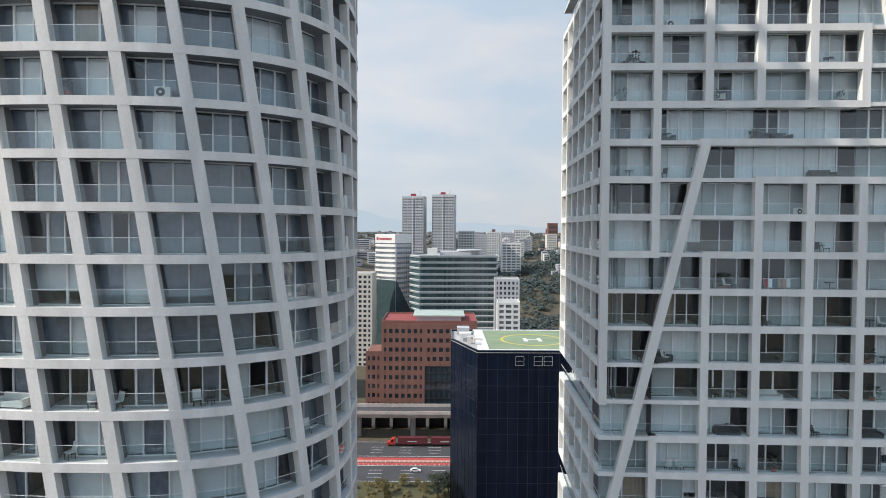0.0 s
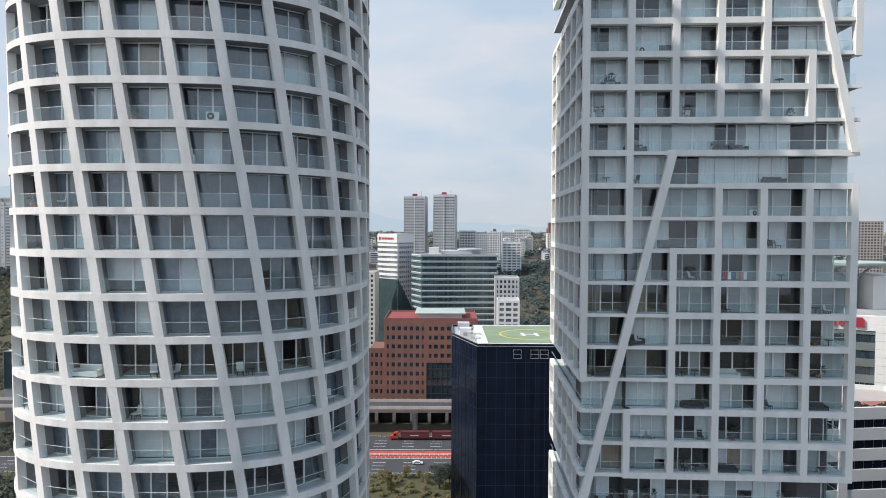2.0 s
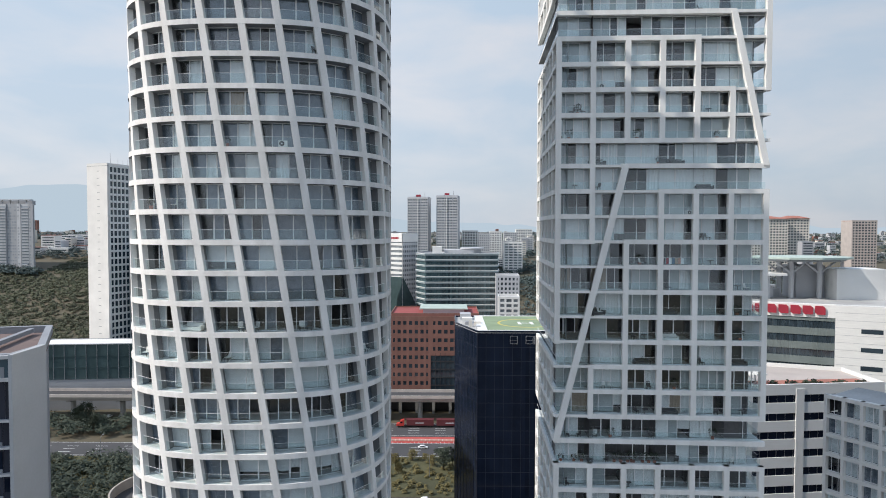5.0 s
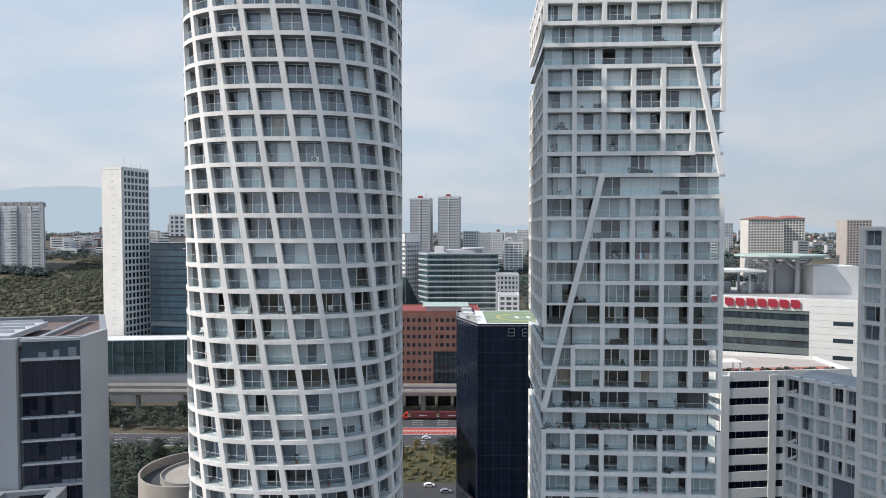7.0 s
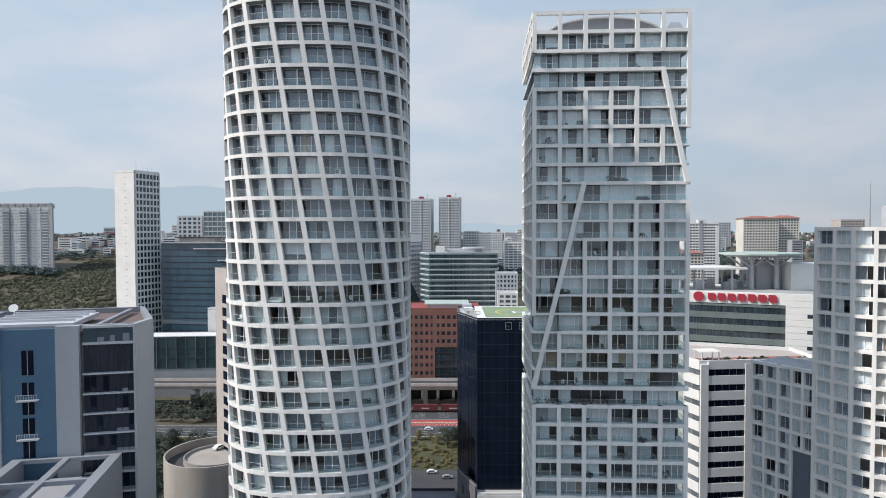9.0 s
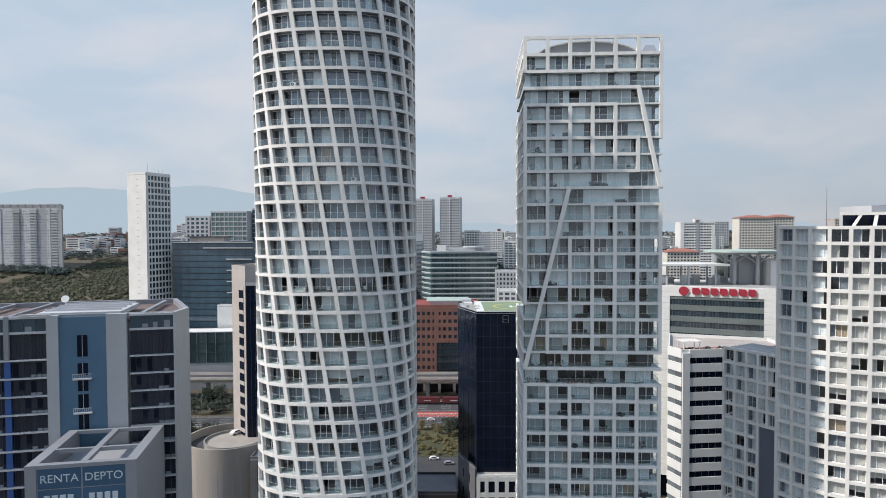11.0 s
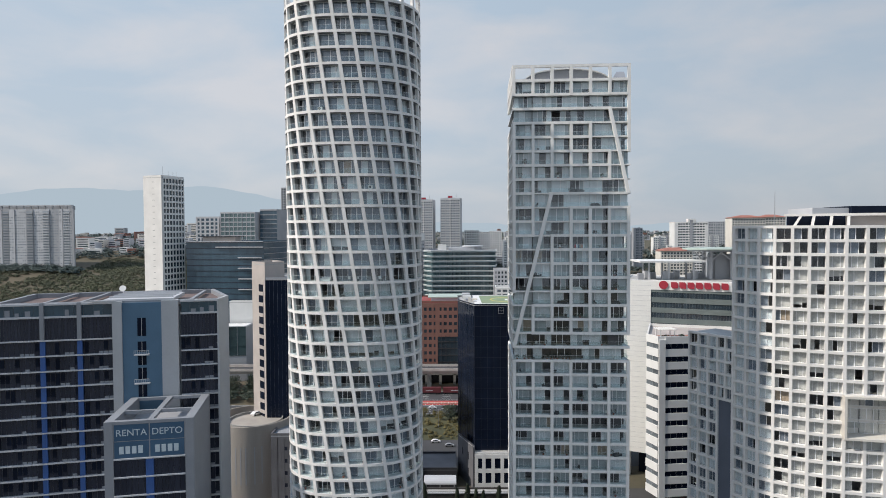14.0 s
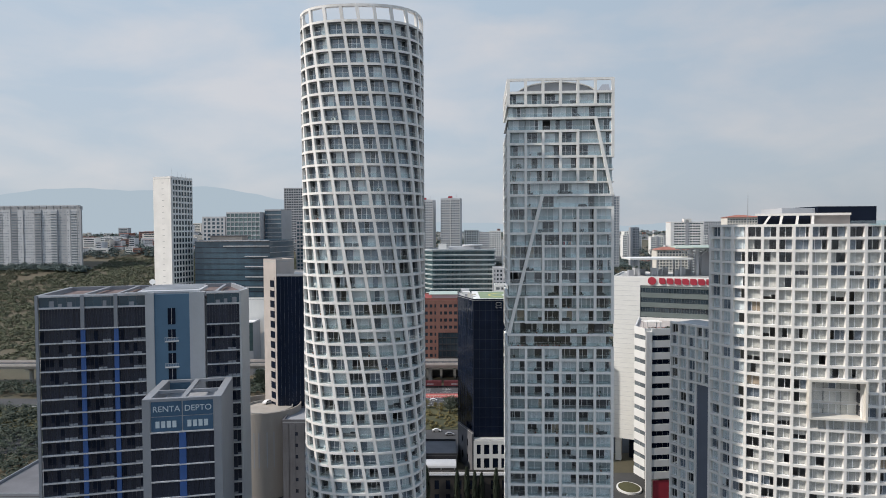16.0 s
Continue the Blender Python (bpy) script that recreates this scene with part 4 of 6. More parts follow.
    grid_face(b, g, gz - 7.2 - 3.5 * 15, 15, 3.5, 6, 0.24, 0.0, 0.45, "light_clad", "office_clad", "slate_glass", 1.6, gw - 1.6, 6, True, 2)
    strip(b, "blue_pilaster", g, gw / 2 - 0.7, gw / 2 + 0.7, 0, 0.36, 4, gz - 7.3, "blue_strip")
    strip(b, "banner_backing", g, 1.6, gw - 1.6, -0.2, 0.12, gz - 7.1, gz - 0.6, "grey_clad")
    for u0, u1 in ((1.75, gw / 2 - 0.12), (gw / 2 + 0.12, gw - 1.75)):
        for z0, z1 in ((gz - 3.75, gz - 0.65), (gz - 7.0, gz - 3.9)):
            strip(b, "banner", g, u0, u1, 0.12, 0.2, z0, z1, "sign_blue", "blue rental banner")
    for o in list(b.children):
        o.matrix_parent_inverse = inv
    for word, u in (("RENTA", 0.8 + gw / 4), ("DEPTO", gw * 3 / 4 - 0.8)):
        cu = bpy.data.curves.new("lettering", "FONT")
        cu.body, cu.size, cu.align_x, cu.extrude = word, 1.75, "CENTER", 0.02
        cu.materials.append(M["sign_text"])
        o = new("lettering", cu)
        c = g.at(u, 0.23, gz - 2.8)
        o.matrix_world = pose(*c, 90, 0, math.degrees(math.atan2(g.u.y, g.u.x)))
        me = bpy.data.meshes.new_from_object(o.evaluated_get(bpy.context.evaluated_depsgraph_get()))
        mw = o.matrix_world.copy()
        bpy.data.objects.remove(o)
        t = new("lettering", me)
        t.parent, t.matrix_parent_inverse, t.matrix_basis = b, inv, mw
    for side in (0, 1):
        u0 = (2.6, gw / 2 + 1.0)[side]
        for q in range(4):
            mb = MB()
            g.box(mb, u0 + q * 1.12, u0 + q * 1.12 + 0.8, 0.2, 0.25, gz - 6.2, gz - 4.8)
            o = part("banner_bar", mb, "sign_text", b)
            o.matrix_parent_inverse = inv
    return b


build_blue_office()


def block(name, label, poly, z0, z1, m_wall, faces, category="building", par=0.8, m_roof="roof_grey", group=""):
    """A building of one footprint; faces: (edge, rows, storey, cols, band, pier, proud, band material, pier material, glass, options)."""
    b = thing(name, label, category, group, at=(*poly[0], z0))
    inv = b.matrix_world.inverted()
    part("wall", prism(poly, z0, z1 - 0.3), m_wall, b)
    roof(b, poly, z1, par, m_wall, m_roof)
    for e, rows, storey, cols, band, pier, proud, mb_, mp_, mg_, opt in faces:
        f = Face(poly[e], poly[(e + 1) % len(poly)])
        grid_face(b, f, opt.pop("base", z1 - 0.2 - rows * storey), rows, storey, cols, band, pier, proud, mb_, mp_, mg_, **opt)
    for o in b.children:
        o.matrix_parent_inverse = inv
    return b


# dark glass block and its beige stair tower
block("dark_office_block", "office block of black glass behind a beige stair tower", [(-68.4, 140), (-48, 140), (-48, 165), (-68.4, 165)], 0, 81.3, "grey_clad",
      [(0, 24, 3.35, 7, 0.0, 0.0, 0.1, "dark_metal", "dark_metal", "dark_glass", dict(seed=3, split=2))])
block("beige_stair_tower", "beige rendered stair tower with a row of small windows", [(-75.8, 148), (-68.6, 140), (-64, 150), (-71, 158)], 0, 86.8, "beige",
      [(0, 18, 4.0, 1, 1.3, 0.0, 0.12, "beige", "beige", "dark_glass", dict(u0=5.6, u1=9.4, base=8))])
block("white_slab_tower", "slim white residential tower with a windowless end wall", [(-215.6, 352), (-200.2, 346), (-193, 366), (-208.4, 373)], 0, 136.4, "curved_white",
      [(1, 32, 4.2, 7, 1.25, 0.75, 0.35, "white_paint", "white_paint", "office_glass", dict(seed=5, pieces=False, u0=1.0))], par=1.4)
slab_end = Face((-215.6, 352), (-200.2, 346))
slab = bpy.data.objects["white_slab_tower"]
for r in range(30):
    strip(slab, "vent", slab_end, 8.2, 10.2, 0.0, 0.06, 133 - 4.2 * r, 133.35 - 4.2 * r, "roof_grey").matrix_parent_inverse = slab.matrix_world.inverted()
for x, y, h in ((-204, 357, 8.5), (-201, 360, 5.5), (-197, 364, 5.0), (-199, 362, 4.5)):
    mast = MB()
    mast.rod((x, y, 136.4), (x, y, 136.4 + h), 0.14, 0, 6, 0.06)
    part("antenna", mast, "metal", slab).matrix_parent_inverse = slab.matrix_world.inverted()
block("blue_glass_office", "office block of blue glass with white sunshades", [(-186, 352), (-130, 347), (-121, 380), (-182, 386)], 0, 91.0, "blue_glass",
      [(0, 22, 4.0, 9, 0.4, 0.0, 0.2, "slate_glass", "office_clad", "blue_glass", dict(seed=6, pieces=True)),
       (1, 22, 4.0, 8, 0.35, 0.0, 0.4, "grey_clad", "blue_glass", "blue_glass", dict(seed=7, pieces=True))])
blue_front = Face((-186, 352), (-130, 347))
blue_office = bpy.data.objects["blue_glass_office"]
inv = blue_office.matrix_world.inverted()
for u0, u1, z in ((0, 56, 91.4), (22, 56, 87.6), (38, 55, 80.2), (38, 55, 72.8), (38, 55, 65.4), (38, 55, 58.0)):
    strip(blue_office, "sunshade", blue_front, u0, u1, 0.2, 1.4, z - 0.3, z + 0.3, "light_clad").matrix_parent_inverse = inv
strip(blue_office, "roof_house", blue_front, 10, 34, -14, -4, 91, 94.6, "beige").matrix_parent_inverse = inv
strip(blue_office, "roof_slab", blue_front, 8, 36, -15, -3, 94.6, 95.2, "dark_metal").matrix_parent_inverse = inv
block("pale_glass_office", "pale glass office complex on the hill", [(-208, 480), (-176, 478), (-172, 508), (-205, 511)], 10, 115, "light_clad",
      [(0, 25, 4.1, 8, 0.9, 0.4, 0.4, "light_clad", "light_clad", "teal_glass", dict(seed=8, pieces=False))])
block("pale_office_wing", "narrow pale wing of the glass office complex", [(-232, 484), (-210, 482), (-208, 505), (-230, 508)], 10, 111, "light_clad",
      [(0, 28, 3.6, 5, 1.4, 1.6, 0.4, "light_clad", "light_clad", "blue_glass", dict(seed=86, pieces=False))])
block("glass_corner_office", "taller glass corner of the office complex", [(-174, 486), (-158, 484), (-155, 510), (-171, 512)], 10, 117.5, "grey_clad",
      [(0, 26, 4.1, 5, 0.7, 0.0, 0.4, "grey_clad", "light_clad", "blue_glass", dict(seed=87, pieces=False))])
block("slim_office", "slim grey office behind the complex", [(-153, 520), (-138, 519), (-136, 540), (-151, 542)], 10, 108, "grey_clad",
      [(0, 25, 3.8, 4, 1.4, 0.8, 0.4, "grey_clad", "grey_clad", "blue_glass", dict(seed=88, pieces=False))])
block("far_dark_tower", "far dark residential tower", [(-238, 800), (-210, 798), (-205, 825), (-234, 828)], 30, 158, "grey_clad",
      [(0, 36, 3.5, 8, 1.4, 0.8, 0.4, "grey_clad", "grey_clad", "office_glass", dict(seed=9, pieces=False))])
block("long_apartment_slab", "long pale apartment slab with balcony stacks on the scrub hill", [(-575, 650), (-436, 640), (-452, 665), (-590, 676)], 40, 124, "light_clad", [])
slab_front = Face((-575, 650), (-436, 640))
long_slab = bpy.data.objects["long_apartment_slab"]
inv = long_slab.matrix_world.inverted()
rng = random.Random(61)
u = 0.0
for k, (w, kind) in enumerate(((6, "wall"), (9, "loggia"), (5, "wall"), (12, "wall"), (8, "loggia"), (10, "wall"), (9, "loggia"), (7, "wall"), (14, "wall"), (9, "loggia"), (11, "wall"), (9, "loggia"), (12, "wall"), (4, "wall"), (9, "loggia"), (5, "wall"))):
    body, glass = MB(), MB()
    slab_front.box(body, u, u + w - 0.2, 0.0, 0.5 + 0.7 * (k % 2), 40, 124.6)
    d = 0.5 + 0.7 * (k % 2)
    for r in range(26):
        z = 42 + r * 3.15
        if kind == "loggia":
            slab_front.box(glass, u + 0.6, u + w - 0.8, d, d + 0.05, z, z + 1.5)
            slab_front.box(body, u + 0.2, u + w - 0.4, d + 0.06, d + 0.9, z - 1.2, z + 0.1)
        else:
            for q in range(int(w / 2.6)):
                if rng.random() < 0.75:
                    a = u + 0.6 + q * 2.6
                    slab_front.box(glass, a, a + rng.choice([1.0, 1.4, 1.9]), d, d + 0.05, z, z + 1.2)
    part("wall_bay", body, "light_clad" if k % 3 else "grey_clad", long_slab).matrix_parent_inverse = inv
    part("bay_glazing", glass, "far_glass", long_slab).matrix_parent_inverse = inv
    u += w
for u in range(1, 134, 9):
    strip(long_slab, "crown_post", slab_front, u, u + 1.0, -4.8, -3.8, 124, 128.6, "light_clad").matrix_parent_inverse = inv
strip(long_slab, "crown_slab", slab_front, 0, 135, -5, 0.3, 128.6, 129.6, "light_clad").matrix_parent_inverse = inv
strip(long_slab, "crown_core", slab_front, 3, 132, -12, -7, 124, 128.6, "grey_clad").matrix_parent_inverse = inv

# black tower with the landing pad, and its white podium
def build_black_tower():
    poly = [(2.4, 170), (8.5, 153), (36, 153), (36, 185), (2.4, 185)]
    b = block("black_office_tower", "black glass office tower with a green landing pad on its roof", poly, 13.5, 70.0, "dark_glass",
              [(0, 14, 4.0, 7, 0.14, 0.12, 0.05, "slate_glass", "slate_glass", "dark_glass", dict(seed=12, split=2)),
               (1, 14, 4.0, 11, 0.14, 0.12, 0.05, "slate_glass", "slate_glass", "dark_glass", dict(seed=13, split=2))], par=0.5, m_roof="roof_grey")
    inv = b.matrix_world.inverted()
    mb = MB()
    mb.box(11.5, 154, 70.05, 35.5, 183, 70.5)
    pad = part("landing_pad", mb, "pad_green", b)
    mb = MB()
    for x0, y0, x1, y1 in ((8.8, 153.2, 11.5, 184), (11.5, 153.2, 35.9, 154), (11.5, 183, 35.9, 184)):
        mb.box(x0, y0, 70.05, x1, y1, 70.62)
    part("pad_border", mb, "white_line", b)
    mb = MB()
    n = 40
    for k in range(n):
        a0, a1 = 2 * math.pi * k / n, 2 * math.pi * (k + 1) / n
        p = lambda a, r: (24 + r * math.cos(a), 168 + r * math.sin(a), 70.52)
        mb.face([p(a0, 8.6), p(a1, 8.6), p(a1, 7.9), p(a0, 7.9)][::-1])
    part("pad_circle", mb, "yellow_line", b)
    mb = MB()
    mb.box(21.6, 165.5, 70.51, 22.6, 170.5, 70.53)
    mb.box(25.4, 165.5, 70.51, 26.4, 170.5, 70.53)
    mb.box(22.6, 167.6, 70.51, 25.4, 168.4, 70.53)
    part("pad_mark", mb, "white_line", b)
    for x, y, w, d, h, m in ((4.6, 171, 3.2, 3, 1.6, "white_paint"), (8.2, 166, 2.0, 2, 1.2, "cream"), (4.2, 178, 3.4, 4, 2.0, "light_clad"), (8.4, 159.5, 1.4, 2.4, 0.9, "light_clad"), (6.5, 164, 1.0, 1.0, 1.9, "cream"), (5.5, 167.5, 1.2, 1.6, 1.0, "grey_clad")):
        mb = MB()
        mb.box(x, y, 70, x + w, y + d, 70 + h)
        part("roof_unit", mb, m, b)
    front = Face((8.5, 153), (36, 153))
    for u in (9.3, 13.8, 16.2):
        mb = MB()
        for u0, u1, z0, z1 in ((u, u + 2.1, 69.0, 69.07), (u, u + 2.1, 67.85, 67.9), (u, u + 2.1, 66.8, 66.87), (u, u + 0.07, 66.87, 69.0), (u + 2.03, u + 2.1, 66.87, 69.0)):
            front.box(mb, u0, u1, 0.1, 0.16, z0, z1)
        part("window_frame", mb, "light_clad", b)
    for o in b.children:
        o.matrix_parent_inverse = inv
    return b


build_black_tower()
block("white_podium", "white podium with square windows under the black tower", [(2.4, 164), (8.3, 149.6), (40, 149.6), (40, 152.9), (2.4, 169.9)], 0, 13.4, "white_paint",
      [(1, 2, 5.6, 9, 1.6, 1.3, 0.3, "white_paint", "white_paint", "dark_glass", dict(seed=15, base=1.2))], par=0.5)
block("grey_podium_wing", "grey corner wing of the white podium", [(2.3, 163.6), (7.9, 149.3), (8.4, 149.5), (2.6, 164.4)], 0, 16.2, "hall_roof", [(0, 2, 6.4, 2, 3.4, 4.4, 0.15, "hall_roof", "hall_roof", "dark_glass", dict(seed=16, base=1.5))], par=0.4)

# brick building beyond the highway
def build_brick():
    Yb = 335.0
    f0, f1 = -32.4, 18.4
    b = block("red_brick_office", "red brick office building with rows of square windows", [(f0, Yb), (f1, Yb), (f1, Yb + 34), (f0, Yb + 34)], 0, 50.2, "brick",
              [(0, 9, 4.95, 7, 2.7, 1.4, 0.35, "brick", "brick", "office_glass", dict(seed=16, pieces=False, u0=0, u1=23, base=3.4)),
               (0, 4, 4.95, 8, 2.7, 1.4, 0.35, "brick", "brick", "office_glass", dict(seed=17, pieces=False, u0=23, u1=f1 - f0, base=28.15)),
               (0, 6, 4.6, 10, 0.7, 0.3, 0.3, "dark_metal", "dark_metal", "office_glass", dict(seed=18, pieces=False, u0=23, u1=f1 - f0, base=0.3))], par=0.9, m_roof="red_roof")
    inv = b.matrix_world.inverted()
    mb = MB()
    mb.box(-14, Yb + 6, 50.2, 10, Yb + 26, 52.6)
    part("roof_house", mb, "light_clad", b)
    mb = MB()
    mb.box(-16, Yb + 5, 52.6, 12, Yb + 27, 53.2)
    part("roof_deck", mb, "pad_pale", b)
    mb = MB()
    mb.box(f0 - 8.5, Yb + 1, 0, f0, Yb + 28, 33)
    part("low_wing", mb, "brick", b)
    f = Face((f0 - 8.5, Yb + 1), (f0, Yb + 1))
    grid_face(b, f, 3.4, 6, 4.95, 3, 2.7, 1.2, 0.35, "brick", "brick", "office_glass", seed=19, pieces=False)
    for o in b.children:
        o.matrix_parent_inverse = inv


build_brick()

# curved glass office and its neighbours in the middle distance
def build_glass_office():
    pts = [(-23, 452), (-15.5, 437), (37.5, 441), (39, 462), (-18, 478)]
    b = thing("banded_glass_office", "office building with green glass bands and a white roof drum", "building", at=(-23, 452, 0))
    inv = b.matrix_world.inverted()
    part("wall", prism(inset(pts, 0.5), 0, 80.5), "grey_clad", b)
    roof(b, pts, 80.8, 0.9, "grey_clad", "roof_grey")
    for e, bays in enumerate((4, 18, 7)):
        grid_face(b, Face(pts[e], pts[e + 1]), 80.8 - 4.15 * 17, 17, 4.15, bays, 1.5, 0.0, 0.7, "band_clad", "grey_clad", "band_glass", seed=20 + e, pieces=True, split=2, sill=-0.2)
        for r in range(17):
            strip(b, "sunshade", Face(pts[e], pts[e + 1]), 0, Face(pts[e], pts[e + 1]).w, 0.7, 1.1, 80.8 - 4.15 * r + 0.1, 80.8 - 4.15 * r + 0.45, "white_paint")
    mb = MB()
    mb.box(-11, 445, 80.8, -4, 452, 86.2)
    part("stair_house", mb, "white_paint", b)
    mb = MB()
    mb.box(-2, 448, 80.8, 20, 466, 83.8)
    part("roof_house", mb, "light_clad", b)
    for cx, r0, za, zb, nm, m in ((19, 9, 84.2, 85.2, "roof_disc", "light_clad"), (19, 7, 80.8, 84.2, "roof_drum", "grey_clad")):
        mb = MB()
        mb.rod((cx, 456, za), (cx, 456, zb), r0, 0, 28)
        part(nm, mb, m, b)
    for o in b.children:
        o.matrix_parent_inverse = inv


build_glass_office()
block("white_banded_office", "white office tower with ribbon windows and a glass foot", [(-50.5, 475), (-34.5, 462), (-24, 478), (-40, 492)], 10, 95, "white_paint",
      [(0, 15, 3.7, 6, 1.9, 0.0, 0.4, "white_paint", "white_paint", "grey_glass", dict(seed=30)), (1, 15, 3.7, 8, 1.9, 0.5, 0.4, "light_clad", "light_clad", "grey_glass", dict(seed=31))])
banded = bpy.data.objects["white_banded_office"]
inv = banded.matrix_world.inverted()
for e, (p, q) in enumerate((((-50.5, 475), (-34.5, 462)), ((-34.5, 462), (-24, 478)))):
    f = Face(p, q)
    mb = MB()
    top = (62, 62 - 2 * (e * 10))
    mb.hexa([f.at(0, 0.75, 10), f.at(f.w, 0.75, 10), f.at(f.w, 0.3, 10), f.at(0, 0.3, 10)], [f.at(0, 0.75, 62), f.at(f.w, 0.75, 62 - 26 * e), f.at(f.w, 0.3, 62 - 26 * e), f.at(0, 0.3, 62)])
    part("glass_foot", mb, "hall_glass", banded).matrix_parent_inverse = inv
    strip(banded, "top_wall", f, 0, f.w, 0.4, 0.6, 89.2, 95.6, "white_paint").matrix_parent_inverse = inv
f = Face((-50.5, 475), (-34.5, 462))
strip(banded, "emblem", f, 1.6, 3.6, 0.6, 0.75, 91.2, 93.4, "red_paint").matrix_parent_inverse = inv
for k in range(8):
    strip(banded, "sign_shape", f, 4.6 + k * 1.6, 5.8 + k * 1.6, 0.6, 0.75, 91.4, 93.0, "red_paint").matrix_parent_inverse = inv
for k, (xa, xb) in enumerate(((-49, -23.5), (-13.2, 13.2))):
    z = (137, 139)[k]
    b = block("twin_residential_tower", "grey residential tower of a far pair with stacked balconies", [(xa, 760), (xb, 757), (xb + 3, 784), (xa + 3, 787)], 30, z, "light_clad",
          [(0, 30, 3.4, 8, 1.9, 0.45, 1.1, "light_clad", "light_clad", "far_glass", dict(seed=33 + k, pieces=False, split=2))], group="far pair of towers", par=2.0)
    for nm, dx0, dx1, dz0, dz1, m in (("roof_sign", 10, 16, 1.6, 5.0, "red_paint"), ("roof_house", 6, 20, 0.0, 2.6, "light_clad"), ("mast", 21, 21.4, 0, 8, "metal"), ("centre_pier", 12.4, 13.3, -100, 0, "white_paint")):
        mb = MB()
        y0, y1 = {"mast": (765, 765.4), "centre_pier": (756.6, 759)}.get(nm, (765, 772))
        mb.box(xa + dx0, y0, z + dz0, xa + dx1, y1, z + dz1)
        part(nm, mb, m, b).matrix_parent_inverse = b.matrix_world.inverted()


# ---- bank building and its neighbours ----
def build_bank():
    poly = [(68.4, 163.5), (121.7, 140.0), (135, 168), (80, 192)]
    b = thing("white_bank_building", "white tiled office building with a red sign and green glass", "building", at=(68.4, 163.5, 0))
    inv = b.matrix_world.inverted()
    part("wall", prism(inset(poly, 0.4), 10, 78), "white_paint", b)
    part("lobby", prism(inset(poly, 6), 0, 10), "dark_glass", b)
    roof(b, poly, 78.4, 0.6, "white_paint", "roof_grey")
    f = Face(poly[0], poly[1])
    for u in (2, 14, 26, 38, 50):
        strip(b, "column", f, u - 1.2, u + 1.2, -3.2, -0.8, 0, 10, "white_paint")
    w = f.w
    u0, u1 = 10.9, 41.2
    for a, d, z0, z1 in ((0, u0, 10, 78.9), (u1, w, 10, 78.9), (u0, u1, 75.3, 78.9), (u0, u1, 10, 51.3)):
        if d - a < 20:
            rows = int((z1 - z0) / 2.0)
            strip(b, "wall_backing", f, a, d, -0.4, 0.42, z0, z1, "light_clad")
            for r in range(rows):
                h = (z1 - z0) / rows
                strip(b, "tile_course", f, a, d, 0.42, 0.5, z0 + r * h + 0.05, z0 + (r + 1) * h - 0.05, "tiles")
        else:
            strip(b, "tiled_wall", f, a, d, -0.4, 0.5, z0, z1, "tiles")
    grid_face(b, f, 51.3, 6, 4.0, 30, 2.0, 0.0, 0.25, "fascia", "fascia", "office_glass", u0, u1, 40, True)
    for r in range(4):
        strip(b, "slot_window", f, u1 + 6, u1 + 11, 0.45, 0.56, 56.5 + r * 5, 57.7 + r * 5, "office_glass")
    # sign: an emblem and seven plain shapes in place of letters
    mb = MB()
    ring = [(15.6 + 1.7 * math.cos(2 * math.pi * k / 16), 77.3 + 1.6 * math.sin(2 * math.pi * k / 16)) for k in range(16)]
    mb.hexa([f.at(u, 1.0, z) for u, z in ring], [f.at(u, 0.5, z) for u, z in ring])
    part("emblem", mb, "red_paint", b)
    for k in range(7):
        mb = MB()
        a = 18.4 + k * 2.98
        cut = 0.55
        shape = [(a + cut, 76.1), (a + 2.5, 76.1), (a + 2.5, 78.5 - cut), (a + 2.5 - cut, 78.5), (a, 78.5), (a, 76.1 + cut)]
        mb.hexa([f.at(u, 1.0, z) for u, z in shape], [f.at(u, 0.5, z) for u, z in shape])
        part("sign_shape", mb, "red_paint", b)
    # roof landing deck on a braced pier, a low canopy and plant rooms
    def slabs(name, x0, y0, z0, x1, y1, z1, m):
        mb = MB()
        mb.box(x0, y0, z0, x1, y1, z1)
        part(name, mb, m, b)

    n = 10
    deck = [(109.6 + 14.6 * math.cos(2 * math.pi * (k + 0.5) / n), 170 + 11 * math.sin(2 * math.pi * (k + 0.5) / n)) for k in range(n)]
    part("landing_deck", prism(deck, 90.6, 91.2), "pad_pale", b)
    part("deck_beam", prism(inset(deck, 1.8), 89.9, 90.6), "grey_clad", b)
    for x, y in ((105.3, 168), (114, 168), (105.3, 175), (114, 175)):
        mb = MB()
        mb.rod((x, y, 78.4), (x, y, 89.9), 0.75, 0, 10)
        for dx in (-5, 5):
            mb.rod((x, y, 86), (x + dx, y, 89.9), 0.3, 0, 6)
        part("deck_pier", mb, "light_clad", b)
    slabs("roof_canopy", 75.5, 164, 85.6, 102, 178, 86.3, "white_paint")
    for x in (80, 88, 98):
        for y in (167, 175):
            slabs("canopy_post", x - 0.3, y - 0.3, 78.4, x + 0.3, y + 0.3, 85.6, "light_clad")
    slabs("lift_house", 108, 170, 78.4, 116.8, 178, 88.4, "grey_clad")
    slabs("plant_screen", 116.9, 164, 78.4, 132, 174, 87.6, "white_paint")
    for k in range(9):
        slabs("cooling_unit", 76 + k * 3.3, 168 + (k % 3) * 2.6, 78.4, 78.2 + k * 3.3, 170 + (k % 3) * 2.6, 81 + (k % 2) * 0.8, ("grey_clad", "light_clad")[k % 2])
    for o in b.children:
        o.matrix_parent_inverse = inv


build_bank()


